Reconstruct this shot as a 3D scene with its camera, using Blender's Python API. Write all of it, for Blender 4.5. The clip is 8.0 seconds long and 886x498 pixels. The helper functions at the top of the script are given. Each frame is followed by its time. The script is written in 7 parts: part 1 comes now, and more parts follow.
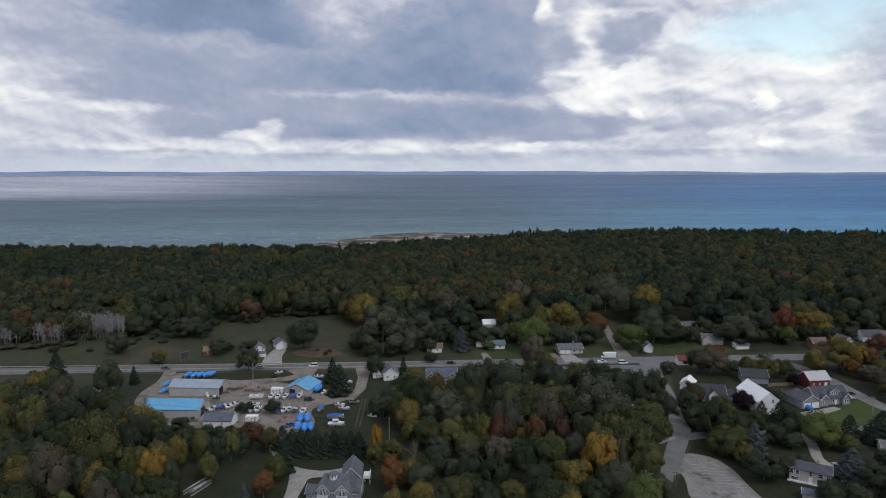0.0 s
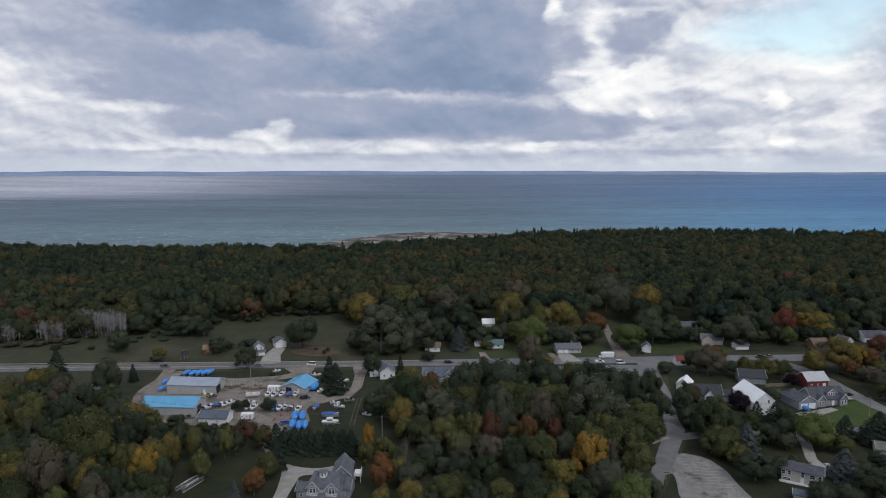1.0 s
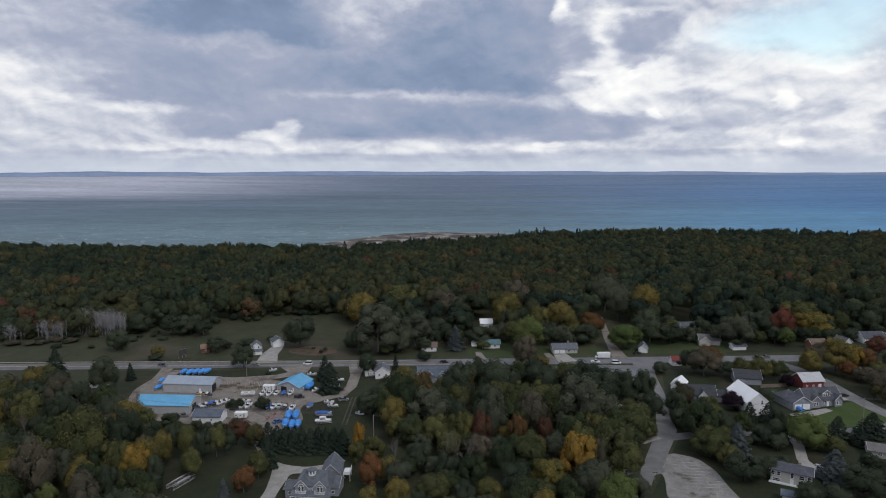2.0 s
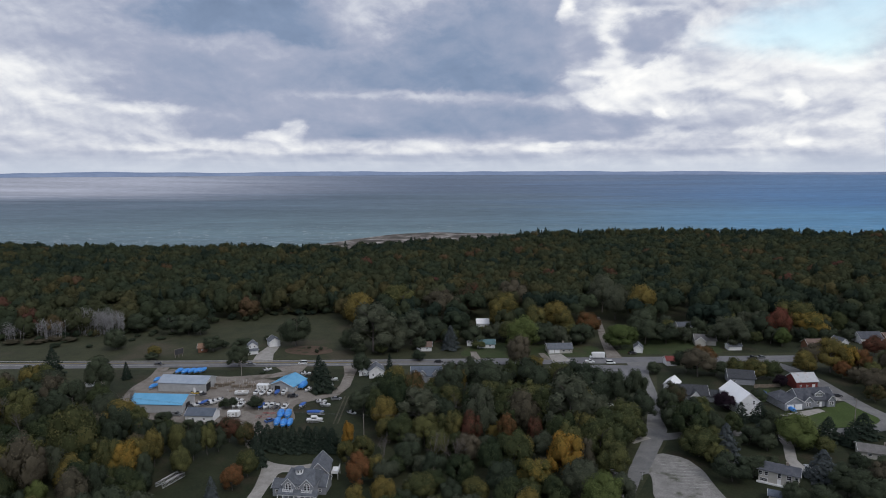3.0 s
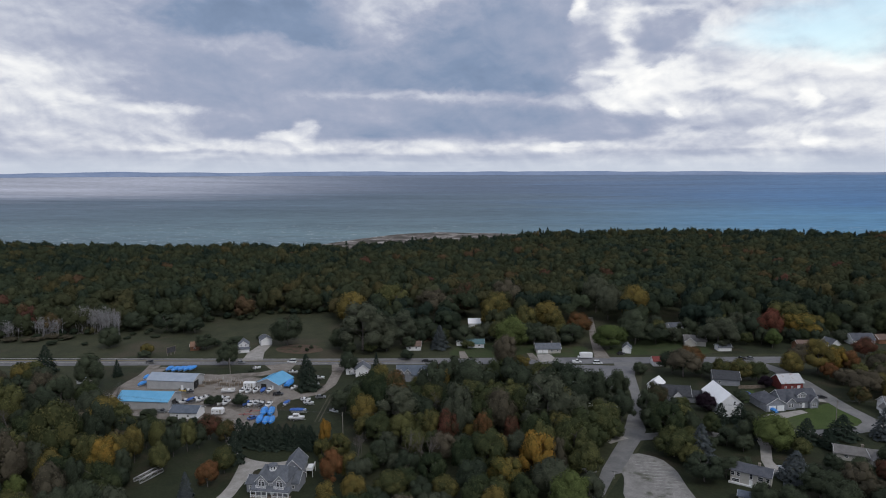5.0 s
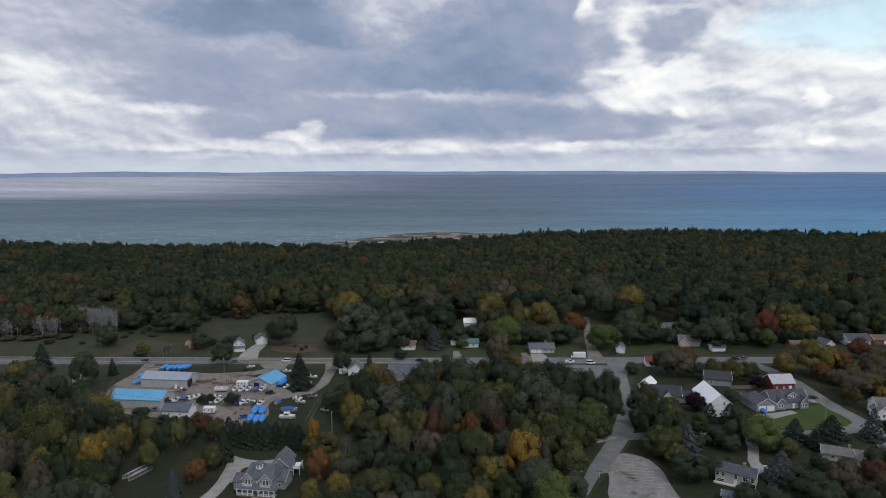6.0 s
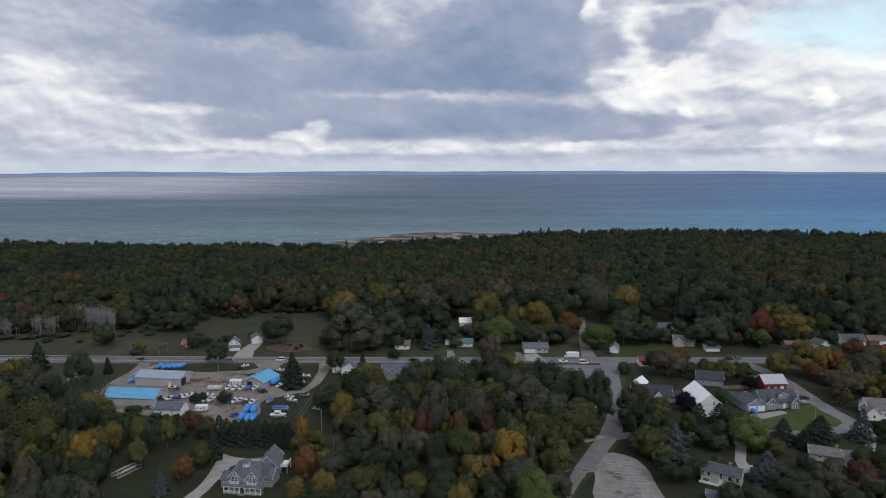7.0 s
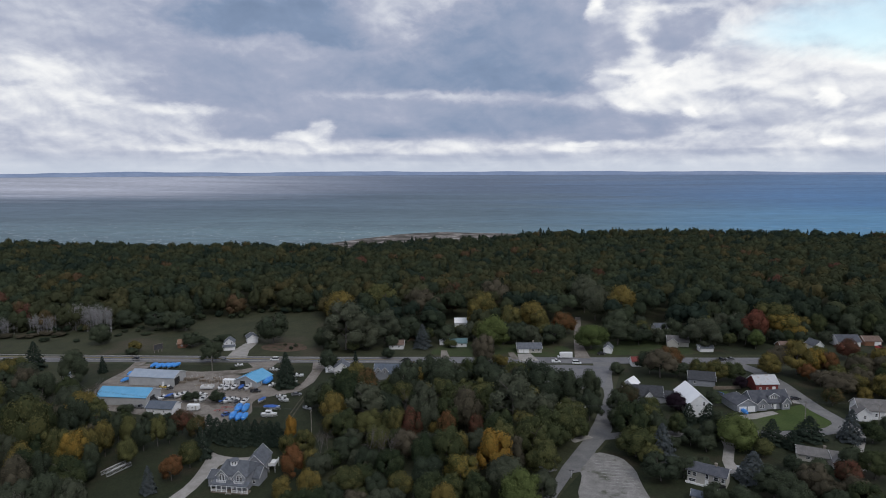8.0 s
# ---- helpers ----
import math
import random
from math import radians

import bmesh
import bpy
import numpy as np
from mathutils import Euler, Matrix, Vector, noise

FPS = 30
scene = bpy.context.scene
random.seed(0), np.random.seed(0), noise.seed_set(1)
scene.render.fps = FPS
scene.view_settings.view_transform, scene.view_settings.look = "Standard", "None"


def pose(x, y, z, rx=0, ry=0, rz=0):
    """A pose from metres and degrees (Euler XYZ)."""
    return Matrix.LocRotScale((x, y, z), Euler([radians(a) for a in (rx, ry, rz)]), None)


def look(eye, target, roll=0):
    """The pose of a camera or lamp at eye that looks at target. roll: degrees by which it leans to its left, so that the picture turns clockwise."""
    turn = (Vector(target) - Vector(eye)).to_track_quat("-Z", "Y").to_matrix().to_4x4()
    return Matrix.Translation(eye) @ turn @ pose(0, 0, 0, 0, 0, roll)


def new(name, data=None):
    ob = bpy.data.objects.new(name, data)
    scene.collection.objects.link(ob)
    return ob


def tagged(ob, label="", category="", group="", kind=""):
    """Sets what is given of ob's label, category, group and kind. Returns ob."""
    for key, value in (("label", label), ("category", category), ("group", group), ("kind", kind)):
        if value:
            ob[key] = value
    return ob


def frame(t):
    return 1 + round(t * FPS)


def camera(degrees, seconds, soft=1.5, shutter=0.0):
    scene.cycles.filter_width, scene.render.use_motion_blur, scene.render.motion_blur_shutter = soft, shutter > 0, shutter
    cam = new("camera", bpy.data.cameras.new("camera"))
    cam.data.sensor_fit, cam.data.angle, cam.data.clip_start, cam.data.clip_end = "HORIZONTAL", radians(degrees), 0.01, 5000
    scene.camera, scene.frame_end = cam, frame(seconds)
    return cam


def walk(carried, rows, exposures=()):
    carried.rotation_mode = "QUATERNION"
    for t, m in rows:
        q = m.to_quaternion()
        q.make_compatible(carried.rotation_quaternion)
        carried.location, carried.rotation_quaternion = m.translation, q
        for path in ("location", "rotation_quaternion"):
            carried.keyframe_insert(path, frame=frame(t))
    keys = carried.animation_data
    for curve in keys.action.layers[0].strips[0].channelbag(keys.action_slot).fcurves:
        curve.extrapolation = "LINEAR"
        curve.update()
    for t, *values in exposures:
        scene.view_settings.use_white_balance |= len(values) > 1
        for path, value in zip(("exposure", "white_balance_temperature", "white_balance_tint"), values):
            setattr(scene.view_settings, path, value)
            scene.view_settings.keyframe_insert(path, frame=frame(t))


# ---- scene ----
cam = camera(70.1, 8.0, soft=1.0)
PATH = [
    (0, (1.150, 2.473, 95.135), (1.070, 4.951, 94.827), -0.10),
    (0.5, (3.985, 2.319, 95.010), (3.886, 4.799, 94.701), -0.10),
    (1, (6.793, 2.234, 94.903), (6.679, 4.713, 94.594), -0.10),
    (1.5, (9.670, 2.040, 94.780), (9.541, 4.518, 94.472), -0.10),
    (3, (18.398, 1.490, 94.761), (18.233, 3.966, 94.454), -0.20),
    (3.5, (21.545, 1.351, 94.794), (21.367, 3.825, 94.486), -0.20),
    (4, (24.495, 1.155, 94.830), (24.306, 3.629, 94.522), -0.20),
    (4.5, (27.483, 0.954, 94.789), (27.284, 3.426, 94.483), -0.20),
    (6, (36.771, 0.386, 95.029), (36.540, 2.857, 94.721), -0.20),
    (6.5, (39.851, 0.200, 94.987), (39.610, 2.670, 94.680), -0.20),
    (7, (42.771, 0.115, 94.975), (42.520, 2.584, 94.667), -0.20),
    (7.5, (45.646, 0.062, 94.940), (45.385, 2.530, 94.633), -0.20),
    (8, (48.301, 0.048, 95.007), (48.034, 2.515, 94.700), -0.20),
]
walk(cam, [(t, look(eye, target, roll)) for t, eye, target, roll in PATH])

# ---- sky and sun ----
SUN_AZIMUTH, SUN_HEIGHT = 140.0, 48.0      # degrees: clockwise from straight ahead, above the horizon
world = bpy.data.worlds.new("world")
world.use_nodes = True
scene.world = world


def node(tree, kind, inputs=(), **settings):
    n = tree.nodes.new(kind)
    for k, v in settings.items():
        if k == "operation":
            n.operation = v
        elif k == "blend":
            n.data_type, n.blend_type = "RGBA", v
        elif k == "sky":
            n.sky_type = v
        elif k == "ramp":
            e = n.color_ramp.elements
            while len(e) < len(v):
                e.new(0.5)
            for slot, (at, c) in zip(e, v):
                slot.position = at
                slot.color = (*c, 1) if isinstance(c, tuple) else (c, c, c, 1)
        elif k == "smooth":
            n.interpolation_type = "SMOOTHSTEP"
        elif k == "label_text":
            n.label = v
        elif k == "name_of":
            n.attribute_name = v
    for key, v in dict(inputs).items():
        if isinstance(v, bpy.types.NodeSocket):
            tree.links.new(v, n.inputs[key])
        else:
            n.inputs[key].default_value = v
    return n


def math_node(tree, op, a, b=0.0, c=0.0, clamp=False):
    n = node(tree, "ShaderNodeMath", {0: a, 1: b, 2: c}, operation=op)
    n.use_clamp = clamp
    return n.outputs[0]


def mix_node(tree, fac, a, b, blend="MIX"):
    n = node(tree, "ShaderNodeMix", {}, blend=blend)
    for i, v in ((0, fac), (6, a), (7, b)):
        if isinstance(v, bpy.types.NodeSocket):
            tree.links.new(v, n.inputs[i])
        elif i == 0:
            n.inputs[i].default_value = v
        else:
            n.inputs[i].default_value = (*v, 1)
    return n.outputs[2]


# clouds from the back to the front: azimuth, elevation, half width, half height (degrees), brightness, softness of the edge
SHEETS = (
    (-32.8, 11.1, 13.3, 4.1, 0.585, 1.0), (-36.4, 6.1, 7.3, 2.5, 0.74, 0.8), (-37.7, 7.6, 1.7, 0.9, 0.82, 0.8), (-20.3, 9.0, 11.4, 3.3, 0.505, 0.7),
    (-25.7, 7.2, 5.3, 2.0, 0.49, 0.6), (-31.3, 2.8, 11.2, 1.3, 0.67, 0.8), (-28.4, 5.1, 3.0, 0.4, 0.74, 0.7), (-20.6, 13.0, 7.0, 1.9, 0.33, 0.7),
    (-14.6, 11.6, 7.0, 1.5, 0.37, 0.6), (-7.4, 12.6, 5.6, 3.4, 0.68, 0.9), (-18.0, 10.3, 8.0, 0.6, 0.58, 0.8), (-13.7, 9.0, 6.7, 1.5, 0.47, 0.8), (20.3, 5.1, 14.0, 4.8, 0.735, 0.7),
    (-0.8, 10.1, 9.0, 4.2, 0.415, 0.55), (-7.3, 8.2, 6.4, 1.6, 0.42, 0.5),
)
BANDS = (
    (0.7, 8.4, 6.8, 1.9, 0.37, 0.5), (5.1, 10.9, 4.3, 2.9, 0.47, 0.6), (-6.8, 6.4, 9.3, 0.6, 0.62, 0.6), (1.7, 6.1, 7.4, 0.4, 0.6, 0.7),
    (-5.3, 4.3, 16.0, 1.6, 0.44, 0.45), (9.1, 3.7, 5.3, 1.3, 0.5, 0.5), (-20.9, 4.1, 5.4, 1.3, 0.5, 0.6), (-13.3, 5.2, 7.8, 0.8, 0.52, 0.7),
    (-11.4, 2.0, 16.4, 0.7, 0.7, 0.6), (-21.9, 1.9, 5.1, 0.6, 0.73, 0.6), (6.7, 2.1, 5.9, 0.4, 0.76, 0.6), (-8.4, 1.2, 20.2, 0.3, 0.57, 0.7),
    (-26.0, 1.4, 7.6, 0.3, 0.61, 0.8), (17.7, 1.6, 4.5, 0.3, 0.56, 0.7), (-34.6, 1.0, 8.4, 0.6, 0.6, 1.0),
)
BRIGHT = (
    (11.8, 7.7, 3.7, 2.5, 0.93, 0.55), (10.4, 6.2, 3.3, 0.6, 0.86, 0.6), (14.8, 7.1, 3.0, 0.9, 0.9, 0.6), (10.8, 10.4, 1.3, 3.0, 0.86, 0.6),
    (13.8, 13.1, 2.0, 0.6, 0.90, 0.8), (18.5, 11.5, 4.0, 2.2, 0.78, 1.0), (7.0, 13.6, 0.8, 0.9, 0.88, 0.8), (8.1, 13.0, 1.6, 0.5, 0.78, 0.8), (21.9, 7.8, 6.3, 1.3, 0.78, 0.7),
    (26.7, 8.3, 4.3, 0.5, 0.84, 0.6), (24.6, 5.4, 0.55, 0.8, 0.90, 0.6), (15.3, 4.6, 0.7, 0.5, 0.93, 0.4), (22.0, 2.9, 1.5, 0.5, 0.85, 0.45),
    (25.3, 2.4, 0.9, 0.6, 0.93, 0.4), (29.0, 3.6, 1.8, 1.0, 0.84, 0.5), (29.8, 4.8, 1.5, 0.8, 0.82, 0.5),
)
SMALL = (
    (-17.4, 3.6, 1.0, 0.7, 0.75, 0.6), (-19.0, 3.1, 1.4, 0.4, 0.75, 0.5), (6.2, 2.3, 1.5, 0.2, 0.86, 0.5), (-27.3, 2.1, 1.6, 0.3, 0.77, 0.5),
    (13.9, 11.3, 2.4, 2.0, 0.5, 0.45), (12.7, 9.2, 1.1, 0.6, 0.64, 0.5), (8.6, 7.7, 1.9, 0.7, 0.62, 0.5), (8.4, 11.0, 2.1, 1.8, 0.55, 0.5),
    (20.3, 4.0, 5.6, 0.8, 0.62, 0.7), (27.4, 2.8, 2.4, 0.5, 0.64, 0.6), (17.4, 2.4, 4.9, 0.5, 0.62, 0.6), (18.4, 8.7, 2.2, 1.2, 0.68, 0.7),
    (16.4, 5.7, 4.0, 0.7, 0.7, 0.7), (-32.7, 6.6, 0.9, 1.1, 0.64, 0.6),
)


def build_sky():
    t = world.node_tree
    t.nodes.clear()
    co = node(t, "ShaderNodeTexCoord").outputs["Generated"]
    sep = node(t, "ShaderNodeSeparateXYZ", {0: co})
    x, y, z = sep.outputs
    turn = math_node(t, "ARCTAN2", x, y)
    where = node(t, "ShaderNodeCombineXYZ", {0: turn, 1: math_node(t, "MULTIPLY", z, 1.7), 2: 0.0}).outputs[0]
    streak = node(t, "ShaderNodeCombineXYZ", {0: turn, 1: math_node(t, "MULTIPLY", z, 6.0), 2: 3.0}).outputs[0]

    def cloud_noise(vector, scale, detail, rough, name="Fac"):
        return node(t, "ShaderNodeTexNoise", {"Vector": vector, "Scale": scale, "Detail": detail, "Roughness": rough, "Distortion": 0.25}).outputs[name]

    def centred(value):
        return math_node(t, "SUBTRACT", value, 0.5)

    wx, wy, wz = node(t, "ShaderNodeSeparateXYZ", {0: cloud_noise(where, 9.0, 6.0, 0.58, "Color")}).outputs
    lump = cloud_noise(where, 5.0, 6.0, 0.46)
    fine = cloud_noise(where, 20.0, 8.0, 0.64)
    band = cloud_noise(streak, 7.0, 6.0, 0.55)
    az = math_node(t, "MULTIPLY_ADD", centred(wx), 0.085, turn)
    flat = node(t, "ShaderNodeMapRange", {0: z, 1: 0.02, 2: 0.14, 3: 0.012, 4: 0.060}).outputs[0]
    el = math_node(t, "MULTIPLY_ADD", centred(wy), flat, z)

    def oval(a0, e0, wa, we, soft, edge=0.7):
        """How far inside a ragged oval this line of sight lies, 0 to 1; az, el and sizes in degrees."""
        da = math_node(t, "DIVIDE", math_node(t, "SUBTRACT", az, radians(a0)), radians(wa))
        de = math_node(t, "DIVIDE", math_node(t, "SUBTRACT", el, math.sin(radians(e0))), radians(we))
        r = math_node(t, "SQRT", math_node(t, "ADD", math_node(t, "MULTIPLY", da, da), math_node(t, "MULTIPLY", de, de)))
        inner = math_node(t, "ADD", math_node(t, "MULTIPLY_ADD", centred(fine), edge, math_node(t, "SUBTRACT", 1.15, r)), math_node(t, "MULTIPLY", centred(lump), 0.9))
        return node(t, "ShaderNodeMapRange", {0: inner, 1: -0.55 * soft - 0.1, 2: 1.0 * soft + 0.1}, smooth=True).outputs[0]

    # thickness of the cloud along this line: thin is bright, thick is dark
    shade = math_node(t, "MULTIPLY_ADD", centred(lump), 0.16, 0.615)
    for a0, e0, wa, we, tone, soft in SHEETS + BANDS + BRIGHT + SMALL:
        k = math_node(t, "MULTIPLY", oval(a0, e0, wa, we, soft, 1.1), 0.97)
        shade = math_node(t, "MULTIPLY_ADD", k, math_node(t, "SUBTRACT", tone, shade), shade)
    # billows within the masses, and long flat layers towards the horizon
    shade = math_node(t, "MULTIPLY_ADD", centred(cloud_noise(where, 13.0, 8.0, 0.58)), 0.24, shade)
    lower = node(t, "ShaderNodeMapRange", {0: z, 1: 0.02, 2: 0.09, 3: 0.34, 4: 0.04}).outputs[0]
    shade = math_node(t, "MULTIPLY_ADD", centred(band), lower, shade)
    above = node(t, "ShaderNodeVectorMath", {0: where, 1: (0.004, 0.012, 0.0)}, operation="ADD").outputs[0]
    crest = math_node(t, "SUBTRACT", cloud_noise(where, 14.0, 5.0, 0.5), cloud_noise(above, 14.0, 5.0, 0.5))
    thin = node(t, "ShaderNodeMapRange", {0: shade, 1: 0.50, 2: 0.70, 3: 0.15, 4: 0.7}).outputs[0]
    shade = math_node(t, "MULTIPLY_ADD", crest, thin, shade)
    cloud = node(t, "ShaderNodeValToRGB", {0: shade}, ramp=((0.22, (0.155, 0.215, 0.33)), (0.38, (0.228, 0.302, 0.445)), (0.54, (0.385, 0.425, 0.55)), (0.66, (0.585, 0.615, 0.705)), (0.80, (0.835, 0.85, 0.88)), (0.94, (1.0, 1.0, 0.99)))).outputs[0]
    sky = node(t, "ShaderNodeTexSky", sky="NISHITA")
    sky.sun_disc, sky.sun_elevation, sky.sun_rotation = False, radians(SUN_HEIGHT), radians(SUN_AZIMUTH)
    blue = mix_node(t, 1.0, sky.outputs[0], (0.27, 0.25, 0.205), "MULTIPLY")
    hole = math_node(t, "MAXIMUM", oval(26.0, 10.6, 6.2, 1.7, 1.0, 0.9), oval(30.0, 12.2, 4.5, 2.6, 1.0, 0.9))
    seen = mix_node(t, math_node(t, "MULTIPLY", hole, 0.85), cloud, blue)
    # haze that whitens the lowest degrees
    low = node(t, "ShaderNodeMapRange", {0: z, 1: 0.0, 2: 0.035, 3: 0.75, 4: 0.0}, smooth=True).outputs[0]
    seen = mix_node(t, low, seen, (0.60, 0.655, 0.75))
    out = node(t, "ShaderNodeBackground", {0: seen, 1: 1.0}).outputs[0]
    t.links.new(out, node(t, "ShaderNodeOutputWorld").inputs[0])


build_sky()
sun = new("sun", bpy.data.lights.new("sun", "SUN"))
sun.data.energy, sun.data.angle, sun.data.color = 1.1, radians(18), (1.0, 0.98, 0.95)
sun.matrix_world = look((0, 0, 300), (-300 * math.sin(radians(SUN_AZIMUTH)), -300 * math.cos(radians(SUN_AZIMUTH)), 300 - 300 * math.tan(radians(SUN_HEIGHT))))


# ---- materials ----
def surface(name, c1, c2, scale=1.0, rough=0.85, bump=0.0, bump_scale=8.0, metal=0.0, fine=0.25, vary=0.0, spec=0.3, c3=None, c3_scale=0.05, c3_at=(0.52, 0.68)):
    """A material of two mixed colours at one scale, finer grain over them, a third colour in large patches, relief, and a little change from thing to thing."""
    m = bpy.data.materials.new(name)
    m.use_nodes = True
    t = m.node_tree
    bsdf = t.nodes["Principled BSDF"]
    co = node(t, "ShaderNodeNewGeometry").outputs["Position"]
    n1 = node(t, "ShaderNodeTexNoise", {"Vector": co, "Scale": scale, "Detail": 4.0, "Roughness": 0.6}).outputs[0]
    f1 = node(t, "ShaderNodeMapRange", {0: n1, 1: 0.35, 2: 0.65}).outputs[0]
    colour = mix_node(t, f1, c1, c2)
    if c3:
        n3 = node(t, "ShaderNodeTexNoise", {"Vector": co, "Scale": c3_scale, "Detail": 3.0, "Roughness": 0.6}).outputs[0]
        f3 = node(t, "ShaderNodeMapRange", {0: n3, 1: c3_at[0], 2: c3_at[1]}, smooth=True).outputs[0]
        colour = mix_node(t, f3, colour, c3)
    n2 = node(t, "ShaderNodeTexNoise", {"Vector": co, "Scale": scale * 9.0, "Detail": 3.0}).outputs[0]
    grain = node(t, "ShaderNodeMapRange", {0: n2, 1: 0.3, 2: 0.7, 3: 1.0 - fine, 4: 1.0 + fine}).outputs[0]
    hsv = node(t, "ShaderNodeHueSaturation", {"Color": colour, "Value": grain})
    colour = hsv.outputs[0]
    if vary:
        r = node(t, "ShaderNodeObjectInfo").outputs["Random"]
        v = node(t, "ShaderNodeMapRange", {0: r, 1: 0.0, 2: 1.0, 3: 1.0 - vary, 4: 1.0 + vary}).outputs[0]
        colour = node(t, "ShaderNodeHueSaturation", {"Color": colour, "Value": v}).outputs[0]
    t.links.new(colour, bsdf.inputs["Base Color"])
    bsdf.inputs["Roughness"].default_value = rough
    bsdf.inputs["Metallic"].default_value = metal
    bsdf.inputs["Specular IOR Level"].default_value = spec
    if bump:
        nb = node(t, "ShaderNodeTexNoise", {"Vector": co, "Scale": bump_scale, "Detail": 4.0}).outputs[0]
        b = node(t, "ShaderNodeBump", {"Height": nb, "Strength": bump, "Distance": 0.1}).outputs[0]
        t.links.new(b, bsdf.inputs["Normal"])
    return m


def leaf_material(name, ramp, tint=False, spread=0.26, drift=0.5):
    """Leaves: the tree's own colour from the ramp, changed a little from clump to clump, with some light passing through."""
    m = bpy.data.materials.new(name)
    m.use_nodes = True
    t = m.node_tree
    bsdf = t.nodes["Principled BSDF"]
    if tint:
        own = node(t, "ShaderNodeAttribute", name_of="tint").outputs["Fac"]
    else:
        own = node(t, "ShaderNodeObjectInfo").outputs["Random"]
    isle = node(t, "ShaderNodeNewGeometry").outputs["Random Per Island"]
    co = node(t, "ShaderNodeNewGeometry").outputs["Position"]
    patch = node(t, "ShaderNodeTexNoise", {"Vector": co, "Scale": 0.16, "Detail": 3.0}).outputs[0]
    shift = math_node(t, "ADD", own, math_node(t, "MULTIPLY", math_node(t, "SUBTRACT", isle, 0.5), drift * 0.6))
    shift = math_node(t, "ADD", shift, math_node(t, "MULTIPLY", math_node(t, "SUBTRACT", patch, 0.5), drift))
    colour = node(t, "ShaderNodeValToRGB", {0: shift}, ramp=ramp).outputs[0]
    v = node(t, "ShaderNodeMapRange", {0: isle, 3: 1.0 - spread, 4: 1.0 + spread}).outputs[0]
    colour = node(t, "ShaderNodeHueSaturation", {"Color": colour, "Value": v}).outputs[0]
    t.nodes.remove(bsdf)
    top = node(t, "ShaderNodeBsdfDiffuse", {"Color": colour}).outputs[0]
    under = node(t, "ShaderNodeBsdfTranslucent", {"Color": colour}).outputs[0]
    both = node(t, "ShaderNodeMixShader", {0: 0.16, 1: top, 2: under}).outputs[0]
    t.links.new(both, t.nodes["Material Output"].inputs[0])
    return m


# grass with the shade among the trees put into its dark green
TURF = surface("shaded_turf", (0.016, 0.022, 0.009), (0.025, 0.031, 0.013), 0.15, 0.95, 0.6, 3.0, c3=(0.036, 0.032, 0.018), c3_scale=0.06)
ROADSIDE = surface("roadside_lawn", (0.029, 0.044, 0.014), (0.042, 0.057, 0.019), 0.15, 0.95, 0.5, 3.0, c3=(0.050, 0.044, 0.024), c3_scale=0.05)
LAWN = surface("lawn", (0.038, 0.062, 0.013), (0.051, 0.077, 0.018), 0.2, 0.95, 0.4, 4.0, c3=(0.05, 0.06, 0.025), c3_scale=0.08)
ASPHALT = surface("asphalt", (0.13, 0.13, 0.138), (0.175, 0.175, 0.18), 0.15, 0.9, 0.1, 6.0, fine=0.10)
OLD_ASPHALT = surface("old_asphalt", (0.14, 0.14, 0.14), (0.19, 0.187, 0.183), 0.2, 0.9, 0.1, 6.0, fine=0.12)
GRAVEL = surface("gravel", (0.165, 0.145, 0.125), (0.235, 0.212, 0.188), 0.25, 0.95, 0.5, 5.0, c3=(0.115, 0.10, 0.082), c3_scale=0.12)
PALE_GRAVEL = surface("pale_gravel", (0.175, 0.170, 0.160), (0.255, 0.246, 0.234), 0.35, 0.95, 0.4, 5.0, c3=(0.085, 0.088, 0.066), c3_scale=0.16, c3_at=(0.54, 0.70))
CONCRETE = surface("concrete", (0.26, 0.245, 0.225), (0.34, 0.325, 0.305), 0.4, 0.9, 0.1, 6.0, fine=0.1)
FADED_PAINT = surface("faded_paint", (0.26, 0.25, 0.24), (0.44, 0.43, 0.42), 0.8, 0.9)
FADED_YELLOW = surface("faded_yellow", (0.20, 0.17, 0.09), (0.28, 0.23, 0.11), 0.5, 0.9)
YELLOW_PAINT = surface("yellow_paint", (0.60, 0.42, 0.08), (0.70, 0.50, 0.12), 1.0, 0.8)
WHITE_WALL = surface("white_siding", (0.70, 0.71, 0.72), (0.80, 0.80, 0.80), 0.4, 0.6, 0.1, 3.0, fine=0.06, vary=0.06)
CREAM_WALL = surface("cream_siding", (0.40, 0.385, 0.35), (0.47, 0.455, 0.42), 0.4, 0.7, 0.1, 3.0, fine=0.06)
GREY_WALL = surface("grey_siding", (0.22, 0.235, 0.26), (0.28, 0.29, 0.315), 0.5, 0.7, 0.1, 3.0, fine=0.08)
TAN_METAL = surface("pale_metal_wall", (0.36, 0.365, 0.37), (0.43, 0.435, 0.44), 0.4, 0.5, fine=0.05)
RED_WALL = surface("red_boards", (0.16, 0.038, 0.036), (0.21, 0.052, 0.046), 0.6, 0.8, 0.2, 4.0)
BROWN_WALL = surface("brown_boards", (0.16, 0.08, 0.05), (0.24, 0.12, 0.07), 0.6, 0.8, 0.2, 4.0)
BLUE_ROOF = surface("blue_metal_roof", (0.10, 0.34, 0.56), (0.14, 0.40, 0.62), 0.3, 0.45, fine=0.05, spec=0.5)
PALE_ROOF = surface("pale_metal_roof", (0.27, 0.32, 0.39), (0.33, 0.38, 0.45), 0.3, 0.45, fine=0.06, spec=0.5)
